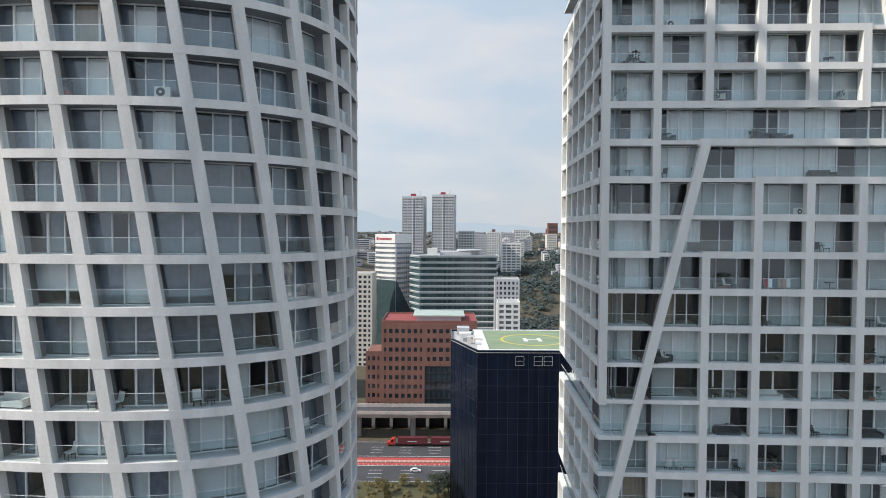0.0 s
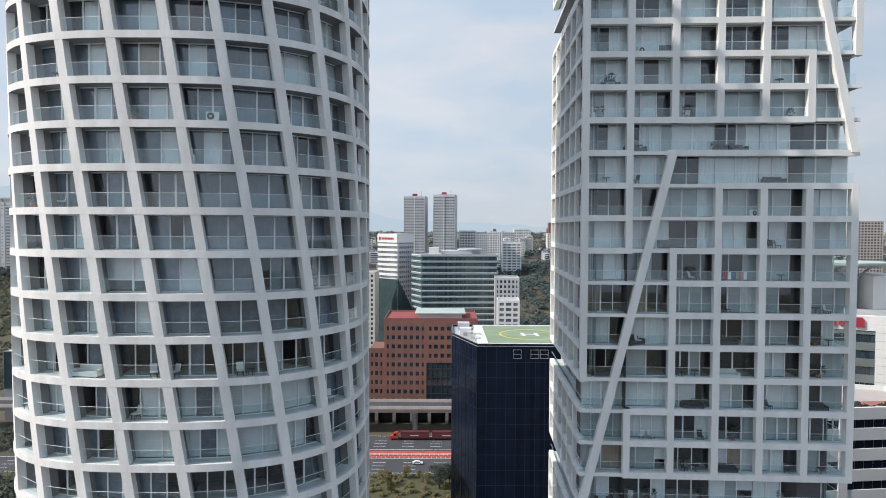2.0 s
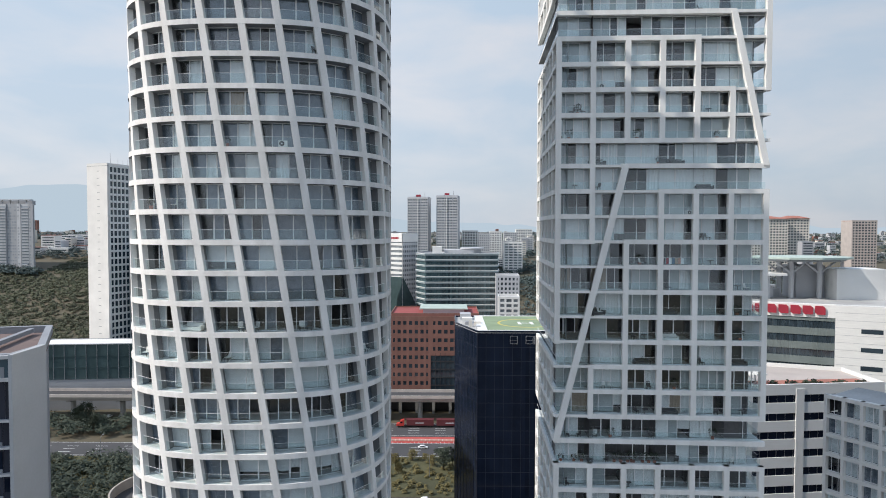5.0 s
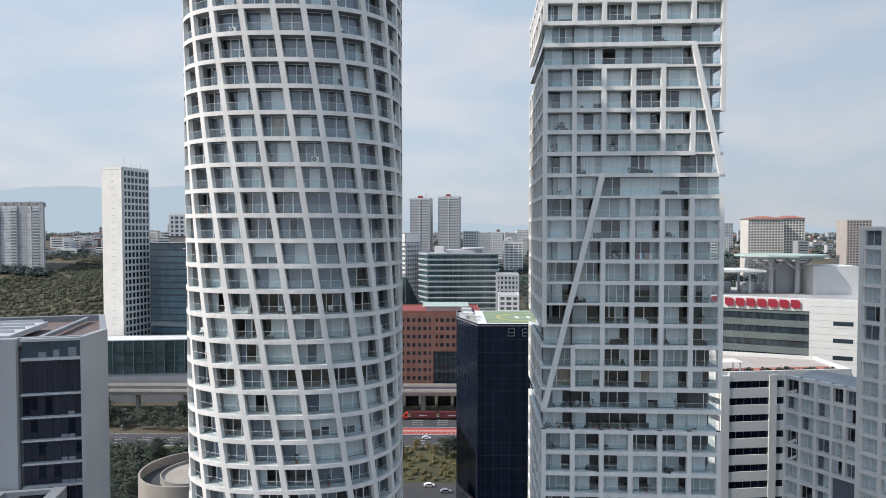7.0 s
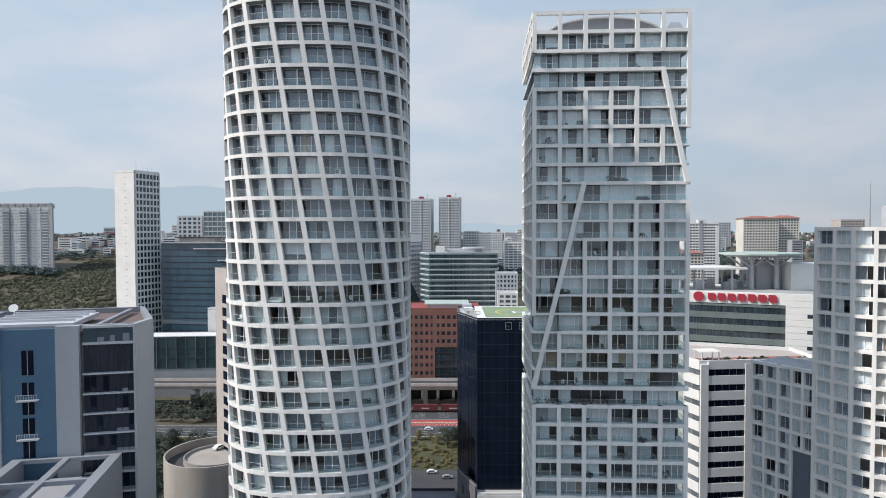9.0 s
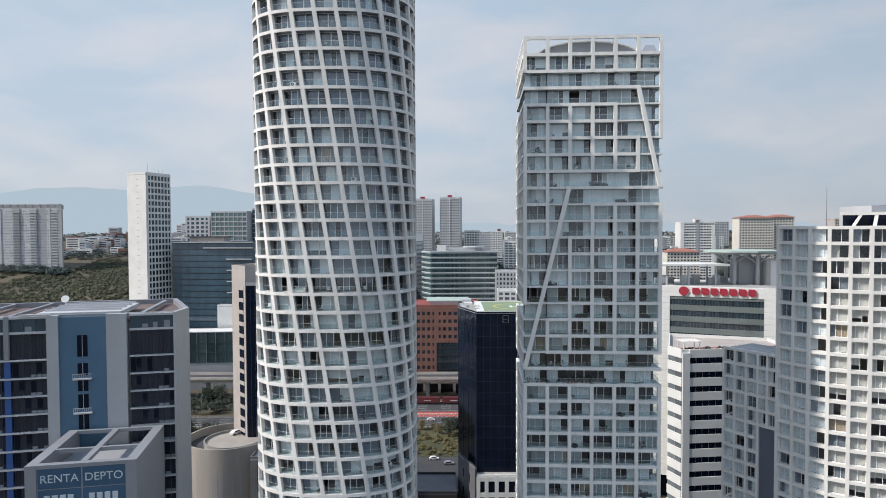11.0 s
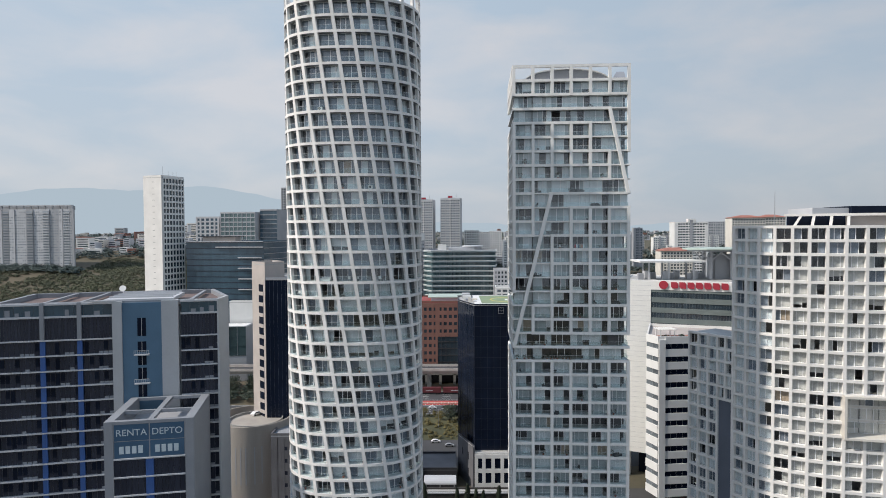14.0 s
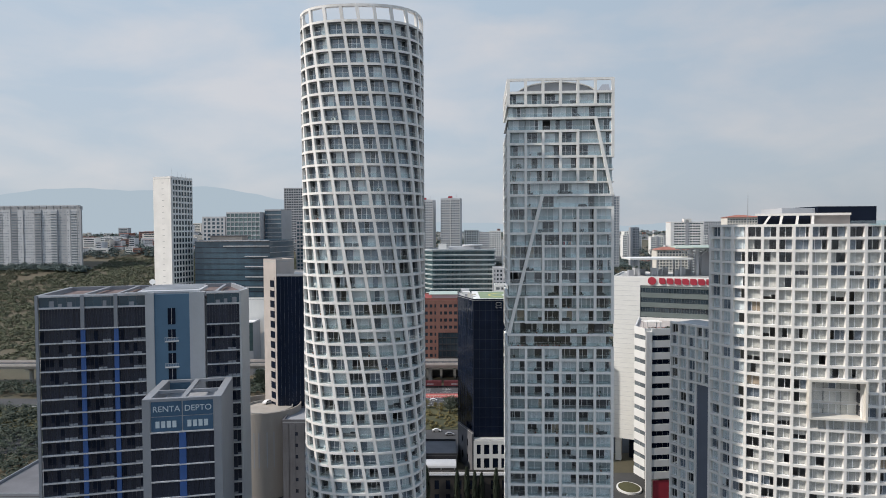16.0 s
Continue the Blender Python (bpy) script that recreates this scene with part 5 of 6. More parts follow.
def build_striped():
    poly = [(66.5, 126), (68.6, 120.0), (104, 124), (104, 140), (75, 150)]
    b = block("striped_office_block", "white office block with dark ribbon windows and a planted terrace", poly, 9, 62.3, "white_paint",
              [(1, 12, 4.3, 8, 2.5, 0.0, 0.35, "white_paint", "white_paint", "dark_glass", dict(seed=44, u0=2.2, split=2)),
               (0, 12, 4.3, 2, 2.7, 0.0, 0.3, "white_paint", "white_paint", "grey_glass", dict(seed=45))], par=1.0, m_roof="beige")
    inv = b.matrix_world.inverted()
    f = Face(poly[1], poly[2])
    strip(b, "corner_pier", f, 0, 2.2, 0, 0.5, 0, 62.3, "white_paint")
    strip(b, "divider_pier", f, 13.0, 15.0, 0, 0.5, 0, 62.3, "white_paint")
    mb = MB()
    rng = random.Random(3)
    for _ in range(60):
        v, fc = clump(rng, rng.uniform(0.4, 1.0), 14)
        o = f.at(rng.uniform(1, 34), -rng.uniform(1.2, 5.0), 62.3)
        i = len(mb.v)
        mb.v.extend((o.x + q[0], o.y + q[1], 62.4 + q[2]) for q in v)
        mb.f.extend(tuple(i + n for n in face) for face in fc)
        mb.m.extend([0] * len(fc))
    tagged(part("terrace_planting", mb, "leaf", b), kind="stuff")
    mb = MB()
    f.box(mb, 0.8, 34, -7, -0.6, 62.31, 62.5)
    part("terrace_floor", mb, "roof_tile", b)
    for u in (1.5, 6.5):
        for d in (-5.5, -2.0):
            mb = MB()
            f.box(mb, u - 0.15, u + 0.15, d - 0.15, d + 0.15, 62.5, 65.2)
            part("pergola_post", mb, "white_paint", b)
    for k in range(8):
        mb = MB()
        f.box(mb, 1.0 + k * 0.8, 1.25 + k * 0.8, -6.2, -1.3, 65.2, 65.5)
        part("pergola_slat", mb, "white_paint", b)
    strip(b, "red_door", f, 3.0, 9.5, -0.3, 0.1, 0.2, 8.4, "red_paint")
    for o in b.children:
        o.matrix_parent_inverse = inv


build_striped()
for nm, lab, x0, x1, y, z in (("red_roofed_apartments", "cream apartment tower with a red tiled roof", 365, 407.5, 735, 111.4), ("red_roofed_apartments", "cream apartment tower with a red tiled roof", 409.5, 438.5, 745, 112.2),
                              ("red_roofed_apartments", "cream apartment block with a red tiled roof", 235, 270, 620, 73),
                              ("white_apartment_tower", "white apartment tower in the distance", 281, 322, 707, 106), ("brown_apartment_tower", "brown apartment tower in the distance", 488, 517, 740, 110)):
    wall = "beige" if "brown" in nm else ("white_paint" if "white" in nm else "cream")
    rows = int((z - 32) / 3.3)
    b = block(nm, lab, [(x0, y), (x1, y - 2), (x1 + 2, y + 22), (x0 + 2, y + 24)], 30, z, wall,
              [(0, rows, 3.3, max(6, int((x1 - x0) / 3.4)), 1.7 if "white" in nm else 1.5, 0.5 if "white" in nm else 1.2, 0.4, wall, wall, "office_glass", dict(seed=int(x0), pieces=False))], m_roof="roof_tile")
    if "white" in nm:
        f = Face((x0, y), (x1, y - 2))
        for name, a, d, za, zb, m in (("end_pier", 0, 4.5, 30, z, wall), ("stair_strip", 18.5, 22.5, 30, z + 3.2, "grey_clad"), ("end_pier", f.w - 4, f.w, 30, z - 2.5, wall), ("roof_house", 16.5, 26, z, z + 4.6, wall)):
            strip(b, name, f, a, d, -6 if name == "roof_house" else 0.2, 0.9, za, zb, m).matrix_parent_inverse = b.matrix_world.inverted()
    if "red" in nm:
        mb = MB()
        xm, ym = (x0 + x1) / 2 + 1, y + 11
        base = [(x0 - 1, y - 2, z + 0.85), (x1 + 1, y - 4, z + 0.85), (x1 + 3, y + 24, z + 0.85), (x0 + 1, y + 26, z + 0.85)]
        top = [(xm - 6, ym - 1, z + 4.2), (xm + 6, ym - 1, z + 4.2), (xm + 6, ym + 1, z + 4.2), (xm - 6, ym + 1, z + 4.2)]
        mb.hexa(base, top)
        part("tiled_roof", mb, "roof_tile", b).matrix_parent_inverse = b.matrix_world.inverted()


# ---- ground, roads, distance ----
def build_ground():
    xs = [-5000, -3500, -2400, -1700, -1300] + list(range(-1000, 1001, 25)) + [1300, 1700, 2400, 3500, 5000]
    ys = [-900, -500] + list(range(-300, 1201, 20)) + [1350, 1600, 2000, 2600, 3400, 4600]
    mb = MB()
    mb.v = [(x, y, height(x, y)) for y in ys for x in xs]
    n = len(xs)
    for j in range(len(ys) - 1):
        for i in range(n - 1):
            mb.f.append((j * n + i, j * n + i + 1, (j + 1) * n + i + 1, (j + 1) * n + i))
            mb.m.append(0)
    g = part("ground", mb, "ground")
    for p in g.data.polygons:
        p.use_smooth = True
    tagged(g, "dry scrub ground with streets between the buildings", "ground", kind="structure")


build_ground()


def sheet(name, label, x0, x1, y0, y1, z, m, cat):
    mb = MB()
    mb.box(x0, y0, z - 0.5, x1, y1, z)
    return tagged(part(name, mb, m), label, cat, kind="structure")


sheet("road_near", "grey asphalt carriageway with white lane lines", -700, 700, 246, 264, 0.10, "asphalt", "road")
sheet("road_far", "grey asphalt carriageway along the viaduct", -90, 700, 273, 294, 0.10, "asphalt", "road")
sheet("verge", "grass verge beside the highway", -700, 700, 205, 246, 0.12, "grass", "verge")
sheet("street", "asphalt service street between the buildings", -300, 300, 172, 204.6, 0.10, "asphalt", "road")
sheet("pavement", "paved forecourt round the towers", -96, 260, -260, 149, 0.12, "pave", "pavement")


def build_viaduct():
    v = thing("viaduct", "concrete viaduct on piers beside the highway", "viaduct")
    mb = MB()
    mb.hexa([(-600, 296.6, 10.4), (600, 296.6, 10.4), (600, 307.4, 10.4), (-600, 307.4, 10.4)], [(-600, 295.4, 12.4), (600, 295.4, 12.4), (600, 308.6, 12.4), (-600, 308.6, 12.4)])
    part("deck", mb, "viaduct", v)
    for y in (295.4, 308.2):
        mb = MB()
        mb.box(-600, y, 12.4, 600, y + 0.4, 13.9)
        part("parapet", mb, "viaduct", v)
    mb = MB()
    mb.box(-600, 296, 12.4, 600, 308, 12.46)
    part("roadway", mb, "asphalt", v)
    for x in range(-586, 600, 26):
        mb = MB()
        mb.rod((x, 302, 0), (x, 302, 9.4), 1.3, 0, 10)
        mb.box(x - 1.1, 297.2, 9.4, x + 1.1, 306.8, 10.4)
        part("pier", mb, "concrete_raw", v)
    w = thing("retaining_wall", "concrete wall with dark openings behind the viaduct", "wall")
    for x in range(-44, 70, 9):
        mb = MB()
        mb.box(x, 312, 0, x + 1.6, 316, 9)
        part("wall_pier", mb, "concrete_raw", w)
    mb = MB()
    mb.box(-60, 312, 6.0, 80, 318, 10.2)
    part("wall_beam", mb, "concrete_raw", w)
    # near-black sheet behind the openings, their shade given as its colour
    mb = MB()
    mb.box(-60, 317, 0, 80, 318, 6.0)
    part("wall_back", mb, "dark_metal", w)


build_viaduct()


def build_ridge():
    mb = MB()
    n = 300
    pts = []
    for k in range(n + 1):
        a = radians(-75 + 150 * k / n)
        x, y = 4700 * math.sin(a), 4700 * math.cos(a)
        t = math.degrees(a)
        h = 205 + 190 * math.exp(-((t + 25) / 17) ** 2) + 40 * noise.noise(Vector((t / 6, 3, 0))) + 12 * noise.noise(Vector((t / 1.5, 8, 0))) + 8 * noise.noise(Vector((t / 0.5, 2, 0))) - 80 * smooth(-14, -2, t)
        pts.append((x, y, h))
    for (x0, y0, h0), (x1, y1, h1) in zip(pts, pts[1:]):
        mb.face([(x0, y0, 0), (x1, y1, 0), (x1, y1, h1), (x0, y0, h0)])
    # flat emission: the haze over the mountains is painted in as a blue-grey glow
    m = bpy.data.materials.new("ridge_haze_glow")
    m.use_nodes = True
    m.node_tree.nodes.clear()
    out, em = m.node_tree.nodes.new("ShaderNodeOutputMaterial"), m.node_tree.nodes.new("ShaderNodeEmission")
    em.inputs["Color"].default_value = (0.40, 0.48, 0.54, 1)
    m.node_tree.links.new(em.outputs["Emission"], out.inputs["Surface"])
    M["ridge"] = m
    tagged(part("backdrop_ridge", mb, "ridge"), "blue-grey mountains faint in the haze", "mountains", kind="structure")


build_ridge()


# ---- trees, scrub and woods ----
def make_tree(seed, h, spread, m_leaf="leaf", label="broad green tree beside the road", blobs=130):
    rng = random.Random(seed)
    t = thing("tree", label, "tree")
    mb = MB()
    mb.rod((0, 0, 0), (0, 0, h * 0.45), h * 0.035, 0, 7, h * 0.022)
    for k in range(6):
        a, up = k * 1.05 + rng.random(), rng.uniform(0.55, 0.85)
        mb.rod((0, 0, h * rng.uniform(0.28, 0.45)), (math.cos(a) * spread * 0.6, math.sin(a) * spread * 0.6, h * up), h * 0.016, 0, 5, h * 0.006)
    part("trunk", mb, "bark", t)
    cr = MB()
    for k in range(blobs):
        a, r, z = rng.uniform(0, 6.283), math.sqrt(rng.random()) * spread, rng.uniform(0.32, 1.0)
        r *= math.sin(math.pi * min(1, (z - 0.22) / 0.85)) * rng.uniform(0.6, 1.15) + 0.1
        c = Vector((math.cos(a) * r, math.sin(a) * r, z * h))
        for _ in range(9):
            p = c + Vector((rng.gauss(0, 1), rng.gauss(0, 1), rng.gauss(0, 0.8))) * spread * 0.13
            u = Vector((rng.gauss(0, 1), rng.gauss(0, 1), rng.gauss(0, 1))).normalized()
            v = u.orthogonal().normalized() * spread * rng.uniform(0.05, 0.10)
            u = u * spread * rng.uniform(0.05, 0.11)
            cr.face([p - u, p + v * 0.7, p + u, p - v * 0.7])
    part("crown", cr, m_leaf, t)
    return t


def plant(proto, spots, seed):
    rng = random.Random(seed)
    first = True
    for x, y, s in spots:
        m = pose(x, y, height(x, y) if y > 320 else 0.1, 0, 0, rng.uniform(0, 360))
        if first:
            proto.matrix_basis = m @ Matrix.Diagonal((s, s, s, 1))
            first = False
        else:
            o = copy_thing(proto, m)
            o.scale = (s, s, s * rng.uniform(0.9, 1.1))


rng = random.Random(77)
plant(make_tree(1, 9.0, 4.2), [(-2 + 0.5, 232, 1.0), (2.5, 236, 0.85)] + [(rng.uniform(-190, -96), rng.uniform(276, 293), rng.uniform(0.8, 1.25)) for _ in range(14)], 3)
plant(make_tree(2, 7.5, 3.6, "leaf_yellow", "yellow-green tree on the grass verge"), [(-6 - k * rng.uniform(3.2, 4.6), rng.uniform(210, 243), rng.uniform(0.45, 0.75)) for k in range(16)], 4)
plant(make_tree(3, 8.0, 3.4), [(rng.uniform(-130, -100), rng.uniform(150, 240), rng.uniform(0.7, 1.1)) for _ in range(12)] + [(rng.uniform(-112, -96), rng.uniform(60, 110), 0.9) for _ in range(5)], 5)


def make_cypress(seed):
    rng = random.Random(seed)
    t = thing("cypress", "narrow dark cypress in a row along the wall", "tree", "cypress row")
    mb = MB()
    mb.rod((0, 0, 0), (0, 0, 6), 0.12, 0, 6, 0.05)
    part("trunk", mb, "bark", t)
    cr = MB()
    for _ in range(420):
        z = rng.uniform(0.6, 8.6)
        r = 0.75 * math.sin(math.pi * min(0.98, (z + 0.4) / 9.4)) ** 0.7 * rng.uniform(0.5, 1.0)
        a = rng.uniform(0, 6.283)
        p = Vector((math.cos(a) * r, math.sin(a) * r, z))
        v = Vector((-math.sin(a), math.cos(a), 0)) * rng.uniform(0.10, 0.2)
        cr.face([p - v, p + Vector((0, 0, -0.25)), p + v, p + Vector((math.cos(a) * 0.1, math.sin(a) * 0.1, 0.55))])
    part("crown", cr, "leaf", t)
    return t


cyp = make_cypress(9)
cyp.matrix_basis = pose(-9.5, 114.6, 0.12) @ Matrix.Diagonal((1.75, 1.75, 1.8, 1))
for k, x in enumerate((1.2, 4.6, 7.4, 9.8, 15.0, 19.2, 22.4, 26.0)):
    o = copy_thing(cyp, pose(x, 114.6 + 0.3 * math.sin(k * 2.1), 0.12, 0, 0, 50 * k))
    o.scale = (1.6 + 0.15 * (k % 3), 1.6 + 0.15 * (k % 2), 1.65 + 0.12 * math.sin(k * 1.7))


def woods(name, label, region, count, seed, r0, r1, m, sink=0.3, leaves=30, leaf=0.75):
    """Scrub or far woodland as one mass of ragged clumps."""
    rng = random.Random(seed)
    kinds = [clump(rng, 1.0, leaves, 1.3, leaf) for _ in range(12)]
    mb = MB()
    made = 0
    while made < count:
        x, y = region(rng)
        if x is None:
            continue
        v, f = rng.choice(kinds)
        r = rng.uniform(r0, r1)
        a = rng.uniform(0, 6.283)
        c, s, z = math.cos(a) * r, math.sin(a) * r, height(x, y) + r * sink
        i = len(mb.v)
        mb.v.extend((x + px * c - py * s, y + px * s + py * c, z + pz * r * rng.uniform(0.95, 1.05)) for px, py, pz in v)
        mb.f.extend(tuple(i + k for k in ff) for ff in f)
        mb.m.extend([0] * len(f))
        made += 1
    return tagged(part(name, mb, m), label, "vegetation", kind="stuff")


def hill(rng):
    x, y = rng.uniform(-720, -105), rng.uniform(372, 700)
    if noise.noise(Vector((x / 55, y / 55, 4))) < -0.45 or (-225 < x < -110 and y < 385) or (x > -240 and 470 < y < 520):
        return None, None
    if x < -430 and y > 632:
        return None, None
    return x, y


woods("hillside_scrub", "green and brown scrub over the hillside", hill, 19000, 31, 0.8, 3.3, "leaf_dry", 0.1, 26, 0.7)


def valley(rng):
    x, y = rng.uniform(48, 420), rng.uniform(365, 900)
    if 28 < x < 52 and y < 420:
        return None, None
    return x, y


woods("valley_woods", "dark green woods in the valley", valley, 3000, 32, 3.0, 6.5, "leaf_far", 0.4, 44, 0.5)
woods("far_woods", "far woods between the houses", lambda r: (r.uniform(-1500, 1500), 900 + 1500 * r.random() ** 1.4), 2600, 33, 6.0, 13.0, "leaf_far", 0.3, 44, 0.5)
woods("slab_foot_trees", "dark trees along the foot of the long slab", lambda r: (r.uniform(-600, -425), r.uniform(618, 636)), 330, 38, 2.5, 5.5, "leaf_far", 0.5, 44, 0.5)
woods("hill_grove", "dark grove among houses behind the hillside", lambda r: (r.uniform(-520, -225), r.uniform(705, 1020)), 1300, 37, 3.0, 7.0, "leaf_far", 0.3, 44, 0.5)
woods("verge_bushes", "yellow-green bushes along the highway verge", lambda r: (r.uniform(-240, 60), r.uniform(207, 244)), 1500, 34, 0.5, 1.5, "leaf_yellow", 0.4)
woods("roadside_trees", "dark trees beside the highway to the west", lambda r: (r.uniform(-360, -98), r.uniform(130, 243)), 2100, 36, 1.6, 3.8, "leaf", 0.7, 60, 0.42)
woods("median_trees", "dark trees under the viaduct", lambda r: (r.uniform(-430, -95), r.uniform(268, 294)), 800, 35, 1.6, 3.6, "leaf", 0.9, 60, 0.42)


# ---- far houses ----
def build_far_town():
    rng = random.Random(50)
    mb = MB()
    for k in range(1900):
        x, y = rng.uniform(-1900, 1900), 640 + 2100 * rng.random() ** 1.3
        if k >= 1500:
            x, y = rng.uniform(-520, -200), rng.uniform(722, 1150)
        if -650 < x < -100 and y < 720 or (-70 < x < 130 and y < 830):
            continue
        w, d, h = rng.uniform(7, 24), rng.uniform(7, 16), rng.choice([5, 6, 8, 9, 12, 15])
        if rng.random() < 0.05:
            h *= rng.uniform(2.0, 3.6)
        z, m = height(x, y) - 3, rng.choice([0, 1, 2, 2, 2, 6, 6, 3])
        mb.box(x, y, z, x + w, y + d, z + 3 + h, m)
        if rng.random() < 0.15:
            mb.box(x - 0.3, y - 0.3, z + 3 + h, x + w + 0.3, y + d + 0.3, z + 3.5 + h, 4)
        for fl in range(int(h / 3)):
            mb.box(x + w * 0.1, y - 0.1, z + 4 + fl * 3, x + w * 0.9, y + 0.1, z + 5.2 + fl * 3, 5)
    tagged(part("far_houses", mb, ["white_paint", "cream", "light_clad", "brick", "roof_tile", "office_glass", "grey_clad"]), "far low houses and small buildings among trees", "houses", kind="stuff")


build_far_town()


def far_block(name, label, x, y, w, d, z0, z1, wall, glass, seed, crown=0.0):
    """A far apartment building with balcony bands, a recessed middle and a roof house."""
    b = block(name, label, [(x, y), (x + w, y), (x + w, y + d), (x, y + d)], z0, z1, wall,
              [(0, max(2, int((z1 - z0 - 3) / 3.3)), 3.3, max(4, int(w / 3.2)), 1.3, 0.7, 0.5, wall, wall, glass, dict(seed=seed, pieces=False))])
    inv = b.matrix_world.inverted()
    f = Face((x, y), (x + w, y))
    strip(b, "core_strip", f, w * 0.42, w * 0.58, 0.4, 1.2, z0, z1 + 1.5, "grey_clad").matrix_parent_inverse = inv
    if crown:
        strip(b, "roof_house", f, w * 0.25, w * 0.75, -d * 0.7, -d * 0.2, z1, z1 + crown, wall).matrix_parent_inverse = inv
    return b


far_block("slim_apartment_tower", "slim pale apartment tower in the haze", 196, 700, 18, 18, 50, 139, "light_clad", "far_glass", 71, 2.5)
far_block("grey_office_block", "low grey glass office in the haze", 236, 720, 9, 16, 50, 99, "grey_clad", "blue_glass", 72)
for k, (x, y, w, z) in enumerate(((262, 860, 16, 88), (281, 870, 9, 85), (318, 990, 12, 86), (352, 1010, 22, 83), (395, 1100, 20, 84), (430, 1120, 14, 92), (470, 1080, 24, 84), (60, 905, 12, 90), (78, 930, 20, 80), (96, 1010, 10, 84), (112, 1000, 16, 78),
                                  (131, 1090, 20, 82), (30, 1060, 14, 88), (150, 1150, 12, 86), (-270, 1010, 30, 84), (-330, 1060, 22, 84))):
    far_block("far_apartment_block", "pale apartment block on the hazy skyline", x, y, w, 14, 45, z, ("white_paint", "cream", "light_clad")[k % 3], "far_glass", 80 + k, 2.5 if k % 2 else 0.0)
for k, (nm, lab, x0, x1, y, d, z, mt, cols, gl) in enumerate((
        ("white_mid_block", "white apartment block with dark windows", 19, 40, 790, 25, 96.6, "white_paint", 6, "office_glass"),
        ("pale_mid_block", "pale distant apartment block", 42, 60, 860, 20, 92, "light_clad", 6, "grey_glass"),
        ("pale_mid_block", "pale distant apartment block", 62, 80, 900, 20, 95, "white_paint", 5, "grey_glass"),
        ("plain_white_block", "plain white block with few windows", 73, 97, 787, 25, 81.5, "white_paint", 4, "grey_glass"),
        ("grey_apartment_house", "grey apartment house beside the glass office", 34.6, 51, 420, 20, 66, "light_clad", 6, "office_glass"),
        ("white_low_block", "low white block with a flat roof", 34, 48, 392, 18, 54, "white_paint", 3, "grey_glass"),
        ("cream_apartment_house", "cream apartment house beyond the brick office", -66, -49, 440, 18, 68, "cream", 5, "office_glass"),
        ("distant_block", "distant pale block on the skyline", 110, 135, 1200, 25, 92, "light_clad", 6, "grey_glass"),
        ("distant_block", "distant pale block on the skyline", 150, 185, 1350, 25, 98, "white_paint", 7, "grey_glass"),
        ("distant_block", "distant pale block on the skyline", 205, 225, 1250, 25, 90, "cream", 5, "grey_glass"),
        ("distant_block", "distant pale block on the skyline", 560, 600, 1300, 25, 112, "light_clad", 8, "grey_glass"),
        ("distant_block", "distant pale block on the skyline", 330, 350, 1100, 25, 92, "white_paint", 5, "grey_glass"),
        ("distant_block", "distant pale block on the skyline", 232, 250, 980, 25, 98, "light_clad", 5, "grey_glass"))):
    g0 = height(x0, y) - 4
    rows = int((z - g0) / 3.4)
    block(nm, lab, [(x0, y), (x1, y - 1), (x1 + 1, y + d), (x0 + 1, y + d)], g0, z, mt, [(0, rows, 3.4, cols, 1.5, 1.3, 0.3, mt, mt, gl, dict(seed=60 + k, pieces=False))])

# low buildings across the highway to the west
block("low_glass_hall", "long low hall of green glass with a white roof", [(-225, 313), (-135, 322), (-135, 338), (-225, 331)], 0, 36, "grey_clad",
      [(0, 3, 6.2, 16, 0.35, 0.12, 0.25, "hall_glass", "grey_clad", "hall_glass", dict(seed=81))], par=0.35, m_roof="white_paint")
block("white_cube_building", "plain white low building with a flat roof", [(-152, 340), (-118, 340), (-118, 345.5), (-152, 345.5)], 0, 50, "white_paint",
      [(0, 3, 6, 4, 3.6, 5.0, 0.3, "white_paint", "white_paint", "office_glass", dict(seed=82, base=4))])
block("concrete_base_block", "grey concrete base below the black office block", [(-62, 122), (-45, 122), (-45, 139.8), (-62, 139.8)], 0, 29.5, "hall_roof", [(0, 6, 4.2, 5, 2.9, 2.4, 0.05, "hall_roof", "hall_roof", "slate_glass", dict(seed=83, base=2))], m_roof="grey_clad")


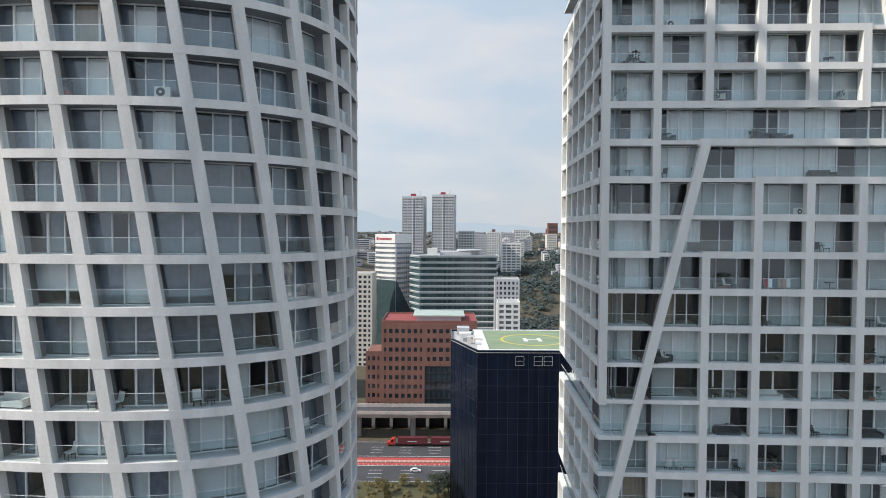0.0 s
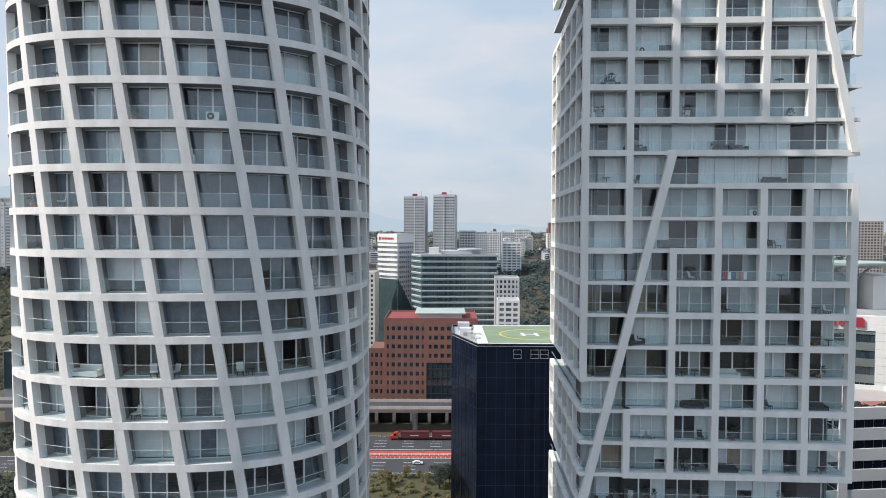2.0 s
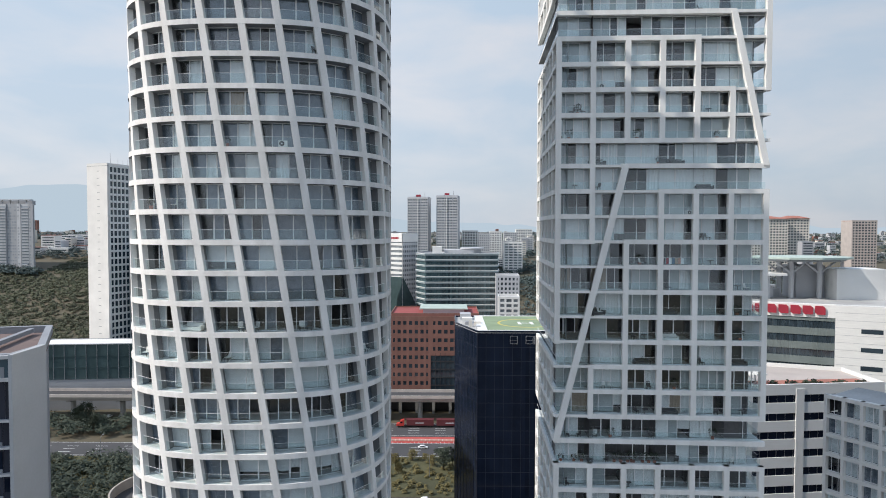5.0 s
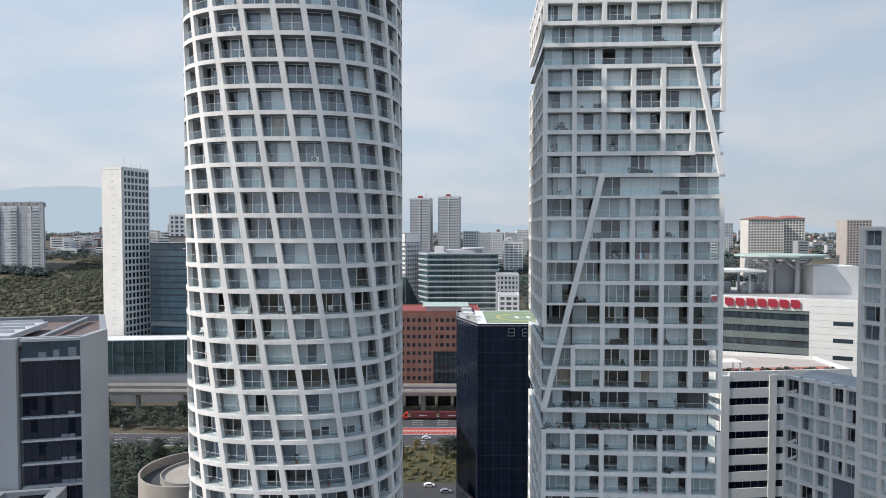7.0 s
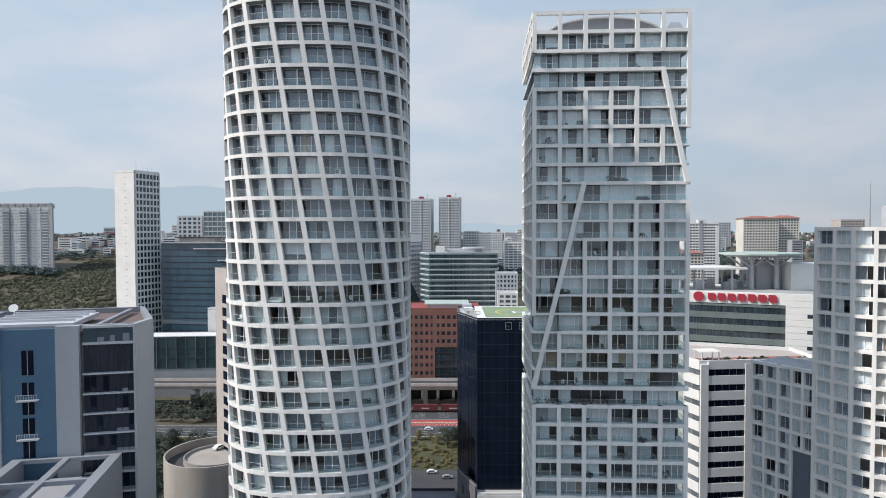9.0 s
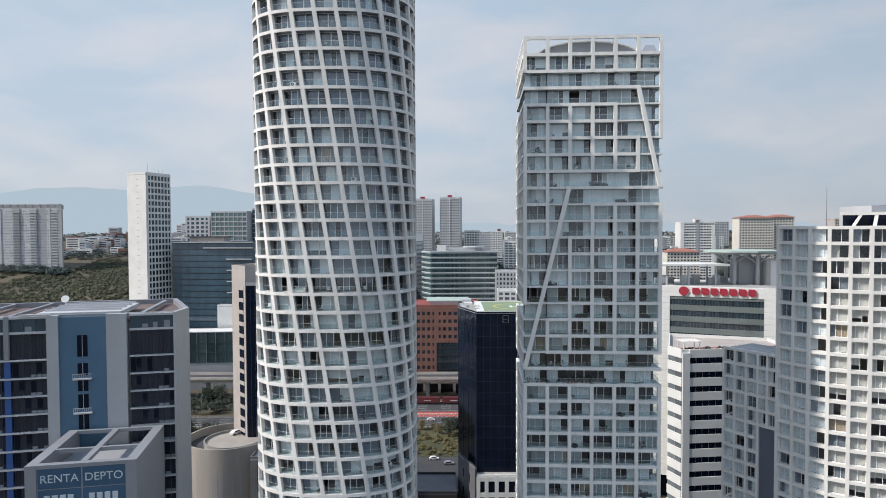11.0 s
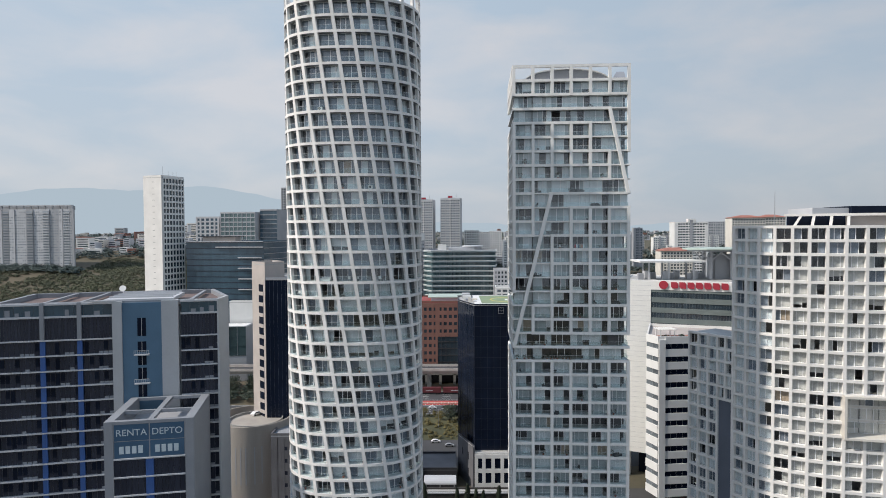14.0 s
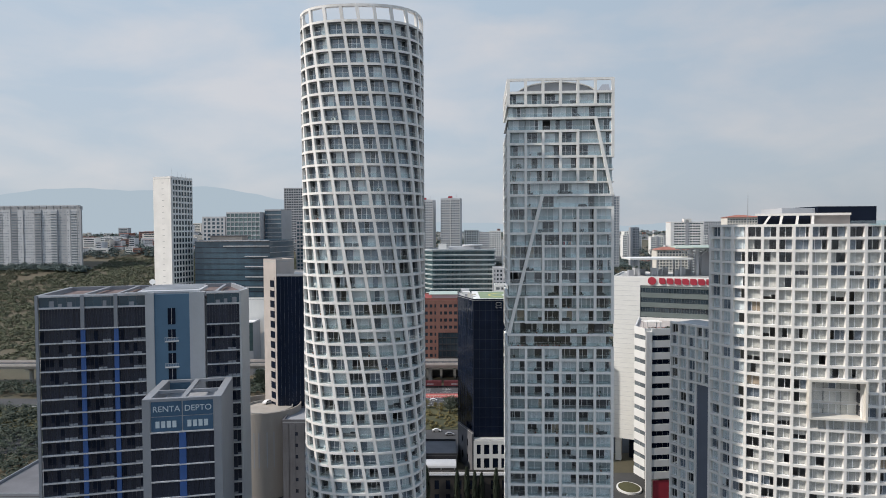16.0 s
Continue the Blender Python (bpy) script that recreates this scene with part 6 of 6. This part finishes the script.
# ---- round car ramp ----
def build_ramp():
    cx, cy, r, z = -73.0, 137.0, 14.0, 32.0
    d = thing("ramp_drum", "round beige concrete car ramp with grooves down its wall", "car ramp", at=(cx, cy, 0))
    n = 120
    mb = MB()
    for k in range(n):
        a0, a1 = 2 * math.pi * k / n, 2 * math.pi * (k + 1) / n
        p = lambda a, rr, zz: (rr * math.cos(a), rr * math.sin(a), zz)
        mb.face([p(a0, r, 0), p(a1, r, 0), p(a1, r, z), p(a0, r, z)])
        mb.face([p(a0, r, z), p(a1, r, z), p(a1, r - 0.45, z), p(a0, r - 0.45, z)])
        mb.face([p(a1, r - 0.45, z - 4), p(a0, r - 0.45, z - 4), p(a0, r - 0.45, z), p(a1, r - 0.45, z)])
    part("wall", mb, "ramp", d)
    part("ramp_floor", prism([((r - 0.4) * math.cos(2 * math.pi * k / n), (r - 0.4) * math.sin(2 * math.pi * k / n)) for k in range(n)], z - 3.2, z - 2.6), "asphalt", d)
    part("middle_deck", prism([(9.6 * math.cos(2 * math.pi * k / n) + 1.2, 9.6 * math.sin(2 * math.pi * k / n)) for k in range(n)], z - 2.7, z - 1.7), "ramp", d)
    mb = MB()
    for k in range(n):
        a0, a1 = 2 * math.pi * k / n, 2 * math.pi * (k + 1) / n
        p = lambda a, rr, zz: (rr * math.cos(a) + 1.2, rr * math.sin(a), zz)
        mb.hexa([p(a0, 9.6, z - 1.7), p(a1, 9.6, z - 1.7), p(a1, 9.25, z - 1.7), p(a0, 9.25, z - 1.7)], [p(a0, 9.6, z - 0.9), p(a1, 9.6, z - 0.9), p(a1, 9.25, z - 0.9), p(a0, 9.25, z - 0.9)])
    part("deck_kerb", mb, "concrete_raw", d)
    for k, a in enumerate((232, 240, 264, 271, 278, 290, 300)):
        mb = MB()
        a = radians(a)
        x, y = math.cos(a) * r, math.sin(a) * r
        t = Vector((-math.sin(a), math.cos(a), 0)) * 0.2
        o = Vector((math.cos(a), math.sin(a), 0)) * 0.03
        c = Vector((x, y, 0)) + o
        mb.face([c + t + Vector((0, 0, z - 20)), c - t + Vector((0, 0, z - 20)), c - t + Vector((0, 0, z - 7)), c + t + Vector((0, 0, z - 7))][::-1])
        part("groove", mb, "grey_clad", d)
    return d


build_ramp()
# ---- vehicles ----
def make_car(paint, label):
    c = thing("car", label, "car")
    prof = [(-2.1, 0.35), (2.1, 0.35), (2.15, 0.75), (1.2, 0.92), (0.6, 1.42), (-1.0, 1.45), (-1.75, 0.98), (-2.15, 0.9)]
    mb = MB()
    mb.hexa([(x, -0.85, z) for x, z in prof], [(x, 0.85, z) for x, z in prof])
    part("body", mb, paint, c)
    win = [(1.08, 0.95), (0.55, 1.36), (-0.95, 1.39), (-1.6, 1.0)]
    mb = MB()
    mb.hexa([(x, -0.87, z) for x, z in win], [(x, 0.87, z) for x, z in win])
    part("windows", mb, "dark_glass", c)
    for x in (-1.35, 1.35):
        for y in (-0.86, 0.7):
            mb = MB()
            mb.rod((x, y, 0.33), (x, y + 0.16, 0.33), 0.33, 0, 12)
            part("wheel", mb, "rubber", c)
    return c


M["car_white"] = mat("white_car_paint", (0.75, 0.75, 0.75), 0.3, 0.03, 1.0, 5.0)
M["car_silver"] = mat("silver_car_paint", (0.42, 0.43, 0.45), 0.3, 0.03, 1.0, 5.0, metal=0.5)
M["car_dark"] = mat("dark_car_paint", (0.05, 0.055, 0.06), 0.3, 0.05, 1.0, 5.0)
M["truck_red"] = mat("truck_red_paint", (0.50, 0.05, 0.04), 0.4, 0.06, 1.0, 5.0)
M["trailer"] = mat("maroon_trailer", (0.13, 0.03, 0.035), 0.5, 0.12, 0.5, 4.0)
white = make_car("car_white", "white saloon car on the highway")
white.matrix_basis = pose(-10.8, 257, 0.1)
for x, y, z, yaw, lab in ((-7.8, 201.5, 0.1, 4, "white car on the service street"), (-73.5, 143.5, 30.3, 60, "white car parked on the ramp deck")):
    tagged(copy_thing(white, pose(x, y, z, 0, 0, yaw)), lab)
silver = make_car("car_silver", "silver car on the service street")
silver.matrix_basis = pose(-1.4, 196, 0.1, 0, 0, 3)
dark = make_car("car_dark", "dark car parked under the viaduct")
dark.matrix_basis = pose(-140, 305, 0.1, 0, 0, 80)
for k in range(14):
    copy_thing((silver, dark, white)[k % 3], pose(-190 + k * 6.3, 300 + (k * 37 % 9), 0.1, 0, 0, 80 + k * 3 % 20))


def build_truck():
    t = thing("truck", "red truck pulling two long maroon trailers", "truck", at=(-25.4, 288.2, 0.1))
    cab = [(0, 0.8), (0.2, 1.9), (1.6, 2.1), (2.2, 3.3), (4.0, 3.9), (4.0, 0.8)]
    mb = MB()
    mb.hexa([(x, -1.2, z) for x, z in cab[::-1]], [(x, 1.2, z) for x, z in cab[::-1]])
    part("cab", mb, "truck_red", t)
    mb = MB()
    mb.hexa([(1.9, -1.23, 2.2), (3.2, -1.23, 2.2), (3.2, -1.23, 3.0), (2.3, -1.23, 3.0)][::-1], [(1.9, 1.23, 2.2), (3.2, 1.23, 2.2), (3.2, 1.23, 3.0), (2.3, 1.23, 3.0)][::-1])
    part("cab_window", mb, "dark_glass", t)
    mb = MB()
    mb.box(0.4, -0.5, 0.6, 33, 0.5, 1.1)
    part("chassis", mb, "dark_metal", t)
    for x0 in (5.2, 20.2):
        mb = MB()
        mb.box(x0, -1.28, 1.1, x0 + 13.6, 1.28, 3.85)
        tr = part("trailer", mb, "trailer", t)
        mb = MB()
        mb.box(x0, -1.3, 3.85, x0 + 13.6, 1.3, 4.05)
        part("trailer_roof", mb, "trailer", tr)
        mb = MB()
        mb.box(x0 + 4.5, -1.31, 2.1, x0 + 8.6, -1.29, 2.6)
        part("marking_bar", mb, "light_clad", tr)
    for x in (1.2, 3.4, 4.6, 16.4, 17.7, 21.6, 31.2, 32.5):
        for y in (-1.2, 0.9):
            mb = MB()
            mb.rod((x, y, 0.5), (x, y + 0.3, 0.5), 0.5, 0, 12)
            part("wheel", mb, "rubber", t)


build_truck()

# ---- road markings, median and posts ----
for road, y0, y1 in (("near", 249.5, 260.5), ("far", 277, 290)):
    for y in (y0 - 2.6, y1 + 2.8):
        mb = MB()
        mb.box(-240 if road == "near" else -88, y, 0.10, 240, y + 0.25, 0.115)
        tagged(part("edge_line", mb, "white_line"), "white edge line on the asphalt", "road marking", kind="structure")
    mb = MB()
    for y in (y0 + 1.5, y0 + 5.2, y0 + 8.9):
        for x in range(-238 if road == "near" else -84, 238, 13):
            mb.box(x, y, 0.10, x + 5.5, y + 0.22, 0.115)
    tagged(part("lane_dashes", mb, "white_line"), "white dashes between the lanes", "road marking", kind="stuff")
M["red_road"] = mat("red_road_paint", (0.42, 0.07, 0.06), 0.8, 0.2, 0.3, 3.0)
M["pink_walk"] = mat("worn_red_paving", (0.50, 0.27, 0.22), 0.85, 0.15, 0.3, 3.0)
for nm, y0, y1, m, z in (("median_lane", 264.2, 266.6, "red_road", 0.14), ("median_walk", 267.2, 269.4, "pink_walk", 0.35), ("median_lane", 269.8, 272.8, "red_road", 0.14)):
    sheet(nm, "red painted strip in the middle of the highway", -40, 240, y0, y1, z, m, "median")
mb = MB()
for k in range(140):
    x = -40 + 2 * k
    mb.rod((x, 266.9, 0.1), (x, 266.9, 1.0), 0.09, 0, 6)
    mb.rod((x + 1, 263.8, 0.1), (x + 1, 263.8, 0.8), 0.08, 0, 6)
tagged(part("median_posts", mb, "white_line"), "short white posts along the median", "posts", kind="stuff")


def street_lamp(x, y, h=9.0, yaw=0, z=0.1):
    t = thing("street_lamp", "grey street lamp on a tall pole", "street lamp", "street lamps", at=(x, y, z), yaw=yaw)
    mb = MB()
    mb.rod((0, 0, 0), (0, 0, h), 0.13, 0, 8, 0.07)
    part("pole", mb, "metal", t)
    mb = MB()
    mb.rod((0, 0, h - 0.1), (2.0, 0, h + 0.4), 0.05, 0, 6)
    part("arm", mb, "metal", t)
    mb = MB()
    mb.box(1.7, -0.16, h + 0.3, 2.6, 0.16, h + 0.48)
    part("lamp_head", mb, "light_clad", t)
    return t


lamp = street_lamp(-7, 224)
for x, y in ((-34, 224), (-96, 244), (-122, 244), (-150, 244), (-176, 244), (-110, 271), (-136, 271)):
    copy_thing(lamp, pose(x, y, 0.1, 0, 0, 90))

# ---- street level between the towers ----
def build_canopy():
    c = thing("entrance_canopy", "white vaulted entrance canopy on slim posts", "canopy", at=(-4.6, 130, 0))
    mb = MB()
    n = 10
    for k in range(n):
        a0, a1 = math.pi * k / n, math.pi * (k + 1) / n
        f = lambda a: (-3.2 * math.cos(a), 10.6 + 1.6 * math.sin(a))
        (y0, z0), (y1, z1) = f(a0), f(a1)
        mb.hexa([(-5.6, y0, z0), (5.6, y0, z0), (5.6, y1, z1), (-5.6, y1, z1)], [(-5.6, y0, z0 + 0.2), (5.6, y0, z0 + 0.2), (5.6, y1, z1 + 0.2), (-5.6, y1, z1 + 0.2)])
    part("roof", mb, "light_clad", c)
    for x in (-5, 0, 5):
        for y in (-3, 3):
            mb = MB()
            mb.rod((x, y, 0), (x, y, 10.7), 0.2, 0, 8)
            part("post", mb, "metal", c)


build_canopy()
M["dark_wall"] = mat("dark_stone_wall", (0.055, 0.05, 0.047), 0.7, 0.25, 0.3, 3.0, 0.2)
block("garden_wall_building", "dark stone building with a pale ledge behind cypresses", [(-24, 117), (40, 117), (40, 121), (-24, 121)], 0, 11.6, "dark_wall",
      [(0, 2, 5.0, 16, 1.8, 2.4, 0.1, "dark_wall", "dark_wall", "dark_glass", dict(seed=91, base=0.9))], par=0.6)
garden = bpy.data.objects["garden_wall_building"]
strip(garden, "ledge", Face((-24, 117), (40, 117)), 0, 64, 0.0, 0.4, 11.75, 12.15, "light_clad").matrix_parent_inverse = garden.matrix_world.inverted()
block("low_service_block", "low dark service building with a planted roof", [(-20, 150), (1.5, 150), (1.5, 168), (-20, 168)], 0, 7, "dark_metal", [], m_roof="hall_roof")
mb = MB()
ring = [(66.6 + 4.6 * math.cos(2 * math.pi * k / 24), 133 + 5.5 * math.sin(2 * math.pi * k / 24)) for k in range(24)]
mb.hexa([(x, y, 0.1) for x, y in ring], [(x, y, 0.8) for x, y in ring])
tagged(part("garden_kerb", mb, "white_paint"), "white kerb of a small oval garden", "garden", kind="structure")
mb = MB()
ring = [(66.6 + 4.0 * math.cos(2 * math.pi * k / 24), 133 + 4.9 * math.sin(2 * math.pi * k / 24)) for k in range(24)]
mb.hexa([(x, y, 0.8) for x, y in ring], [(x, y, 0.9) for x, y in ring])
tagged(part("garden_lawn", mb, "grass"), "small oval lawn", "lawn", kind="structure")
block("low_roofed_hall", "low hall with a pale metal roof", [(-150, 90), (-104, 90), (-104, 135), (-150, 135)], 0, 16, "office_clad", [], m_roof="hall_roof")


# ---- things on the balconies ----
def make_chair(m_seat, label):
    c = thing("balcony_chair", label, "chair", "balcony chairs")
    mb = MB()
    mb.box(-0.25, -0.25, 0.42, 0.25, 0.25, 0.48)
    part("seat", mb, m_seat, c)
    mb = MB()
    mb.hexa([(-0.25, 0.22, 0.48), (0.25, 0.22, 0.48), (0.25, 0.27, 0.48), (-0.25, 0.27, 0.48)], [(-0.25, 0.34, 0.98), (0.25, 0.34, 0.98), (0.25, 0.39, 0.98), (-0.25, 0.39, 0.98)])
    part("backrest", mb, m_seat, c)
    for x in (-0.21, 0.21):
        for y in (-0.21, 0.21):
            mb = MB()
            mb.rod((x, y, 0), (x, y, 0.43), 0.025, 0, 6)
            part("leg", mb, "dark_metal", c)
    return c


def make_table():
    c = thing("balcony_table", "small round dark table on a balcony", "table", "balcony tables")
    mb = MB()
    mb.rod((0, 0, 0.68), (0, 0, 0.73), 0.4, 0, 16)
    part("tabletop", mb, "dark_metal", c)
    mb = MB()
    mb.rod((0, 0, 0.03), (0, 0, 0.68), 0.04, 0, 8)
    part("stem", mb, "dark_metal", c)
    mb = MB()
    mb.rod((0, 0, 0), (0, 0, 0.03), 0.25, 0, 12)
    part("base", mb, "dark_metal", c)
    return c


def make_pot(seed, h):
    rng = random.Random(seed)
    c = thing("potted_plant", "green potted plant standing on a balcony", "plant", "balcony plants")
    mb = MB()
    mb.rod((0, 0, 0), (0, 0, 0.4), 0.16, 0, 12, 0.22)
    part("pot", mb, "roof_tile", c)
    mb = MB()
    for _ in range(70):
        a, t = rng.uniform(0, 6.283), rng.uniform(-0.1, 1.1)
        d = Vector((math.cos(a) * math.cos(t), math.sin(a) * math.cos(t), math.sin(t)))
        p = Vector((0, 0, 0.4 + h * rng.uniform(0.1, 0.6))) + d * h * 0.3
        q = p + d * h * rng.uniform(0.15, 0.32)
        s = d.orthogonal().normalized() * 0.05
        mb.face([p, (p + q) / 2 + s, q, (p + q) / 2 - s])
    part("leaves", mb, "leaf", c)
    return c


def make_ac():
    c = thing("air_conditioner", "white outdoor air conditioner with a round fan", "air conditioner", "air conditioners")
    mb = MB()
    mb.box(-0.45, -0.16, 0.08, 0.45, 0.16, 0.72)
    part("case", mb, "white_paint", c)
    mb = MB()
    mb.rod((-0.1, -0.18, 0.4), (-0.1, -0.15, 0.4), 0.26, 0, 18)
    part("fan_grille", mb, "dark_metal", c)
    mb = MB()
    mb.rod((-0.1, -0.2, 0.4), (-0.1, -0.17, 0.4), 0.08, 0, 12)
    part("hub", mb, "white_paint", c)
    for x in (-0.35, 0.35):
        mb = MB()
        mb.box(x - 0.04, -0.16, 0, x + 0.04, 0.16, 0.08)
        part("foot", mb, "dark_metal", c)
    return c


def make_sofa(m, label):
    c = thing("balcony_sofa", label, "sofa", "balcony sofas")
    for nm, b in (("seat", (-0.9, -0.4, 0.1, 0.9, 0.35, 0.42)), ("backrest", (-0.9, 0.35, 0.1, 0.9, 0.55, 0.8)), ("armrest", (-1.05, -0.4, 0.1, -0.9, 0.55, 0.6)), ("armrest", (0.9, -0.4, 0.1, 1.05, 0.55, 0.6))):
        mb = MB()
        mb.box(*b)
        part(nm, mb, m, c)
    for x in (-0.95, 0.95):
        for y in (-0.3, 0.45):
            mb = MB()
            mb.box(x - 0.04, y - 0.04, 0, x + 0.04, y + 0.04, 0.1)
            part("foot", mb, "dark_metal", c)
    return c


def make_rack():
    c = thing("drying_rack", "drying rack hung with coloured washing", "drying rack")
    for k, m in enumerate(("red_paint", "curtain_white", "blue_paint", "curtain_warm", "pink_walk", "curtain_white")):
        mb = MB()
        x = -1.1 + k * 0.38
        mb.hexa([(x, -0.03, 0.25), (x + 0.32, -0.03, 0.25), (x + 0.32, 0.0, 0.25), (x, 0.0, 0.25)], [(x, -0.01, 1.0), (x + 0.32, -0.01, 1.0), (x + 0.32, 0.02, 1.0), (x, 0.02, 1.0)])
        part("cloth", mb, m, c)
    mb = MB()
    mb.rod((-1.2, 0, 1.0), (1.25, 0, 1.0), 0.015, 0, 6)
    part("rail", mb, "metal", c)
    for x in (-1.15, 1.2):
        mb = MB()
        mb.rod((x, -0.25, 0), (x, 0, 1.0), 0.015, 0, 6)
        mb.rod((x, 0.25, 0), (x, 0, 1.0), 0.015, 0, 6)
        part("stand", mb, "metal", c)
    return c


SQ = pose(13.894, 54.384, 0, 0, 0, -2.69)


def on_square(n, bay, y=0.85, yaw=0.0):
    return SQ @ pose(bay * SBAY, y, sq_z(n) + 0.145, 0, 0, yaw)


def on_round(n, th, yaw=0.0):
    th = radians(th)
    x, y = oval(th, -0.75)
    t = oval_way(th)
    return pose(x, y, ring_z(n) + 0.27, 0, 0, math.degrees(math.atan2(t.y, t.x)) + yaw)


chair_d = make_chair("dark_metal", "dark folding chair on a balcony")
chair_w = make_chair("white_paint", "white chair standing on a balcony")
table = make_table()
pot_a, pot_b = make_pot(3, 0.8), make_pot(4, 1.15)
ac = make_ac()
sofa_d, sofa_w = make_sofa("car_dark", "dark sofa on a balcony"), make_sofa("white_paint", "white sofa on a balcony")
rack = make_rack()
placed = {}


def put(o, m):
    if o.name in placed:
        return copy_thing(o, m)
    placed[o.name] = True
    o.matrix_basis = m
    return o


put(chair_d, on_square(2, 0.40, 0.8, -70))
put(chair_d, on_square(2, 0.74, 0.8, 70))
put(table, on_square(2, 0.57))
put(rack, on_square(-4, 3.45, 0.6))
put(pot_b, on_square(-4, 2.45))
put(chair_w, on_square(-9, 1.38, 0.8, -40))
put(chair_w, on_square(-9, 1.62, 0.8, 40))
put(sofa_d, on_square(-1, 4.3))
put(sofa_d, on_square(0, 3.45, 0.85, 10))
put(pot_a, on_square(0, 2.95))
put(sofa_w, on_square(-7, 3.35))
put(chair_d, on_square(-3, 4.18, 0.8, -60))
put(chair_d, on_square(-3, 4.42, 0.8, 60))
put(table, on_square(-3, 4.3))
put(chair_d, on_square(-6, 0.8, 0.8, 20))
put(ac, on_round(3, 12.5))
put(ac, on_round(4, 19.5))
put(ac, on_round(9, -21))
put(chair_w, on_round(-2, 2.0, 30))
put(table, on_round(-2, 5.0))
put(chair_w, on_round(-2, 8.0, -30))
put(chair_w, on_round(-2, 27.0, 10))
put(chair_d, on_round(-2, 30.0, -20))
put(sofa_w, on_round(-2, -18.0))
for bay in (0.16, 0.55, 0.78, 1.75, 1.95, 2.15, 2.32, 2.6, 2.78, 2.95):
    put(pot_b if bay > 2.5 else pot_a, on_square(-12, bay, 0.75, bay * 90))
for n, bay, o, yaw in ((-12, 1.05, chair_d, 60), (-12, 1.5, chair_d, -60), (-11, 0.35, chair_d, 70), (-11, 0.68, chair_d, -70), (-11, 2.85, chair_d, 40), (-8, 2.55, sofa_d, 0), (-7, 2.3, chair_d, 20), (-7, 2.6, table, 0),
                       (-6, 3.3, sofa_d, 0), (-7, 0.45, sofa_d, 0), (-10, 2.4, chair_d, 30), (-10, 2.65, table, 0), (-10, 3.35, sofa_d, 0), (-10, 5.5, table, 0), (-9, 2.75, chair_d, 0), (-9, 3.5, pot_b, 0), (-8, 4.3, chair_d, 40),
                       (-8, 5.35, sofa_d, 0), (-7, 5.4, pot_b, 0), (-5, 5.3, table, 0), (-4, 2.2, table, 0), (-4, 2.6, chair_d, 30), (-5, 3.3, chair_d, 30), (-1, 1.85, chair_d, 30), (0, 3.2, sofa_d, 0), (-6, 5.6, table, 0)):
    put(o, on_square(n, bay, 0.85, yaw))
rng = random.Random(99)
for k in range(52):
    n, bay = rng.randrange(-24, 8), rng.uniform(0.12, 5.85)
    if abs(bay - round(bay)) < 0.14:
        bay += 0.18
    o = rng.choice([chair_d, chair_d, chair_w, table, pot_a, pot_b, pot_b, sofa_d, ac])
    put(o, on_square(n, bay, rng.uniform(0.7, 1.15), rng.uniform(-60, 60)))
for k in range(33):
    n, th = rng.randrange(-16, 14), rng.uniform(-70, 60)
    o = rng.choice([chair_d, chair_w, table, pot_a, pot_a, pot_b])
    put(o, on_round(n, th, rng.uniform(-50, 50)))
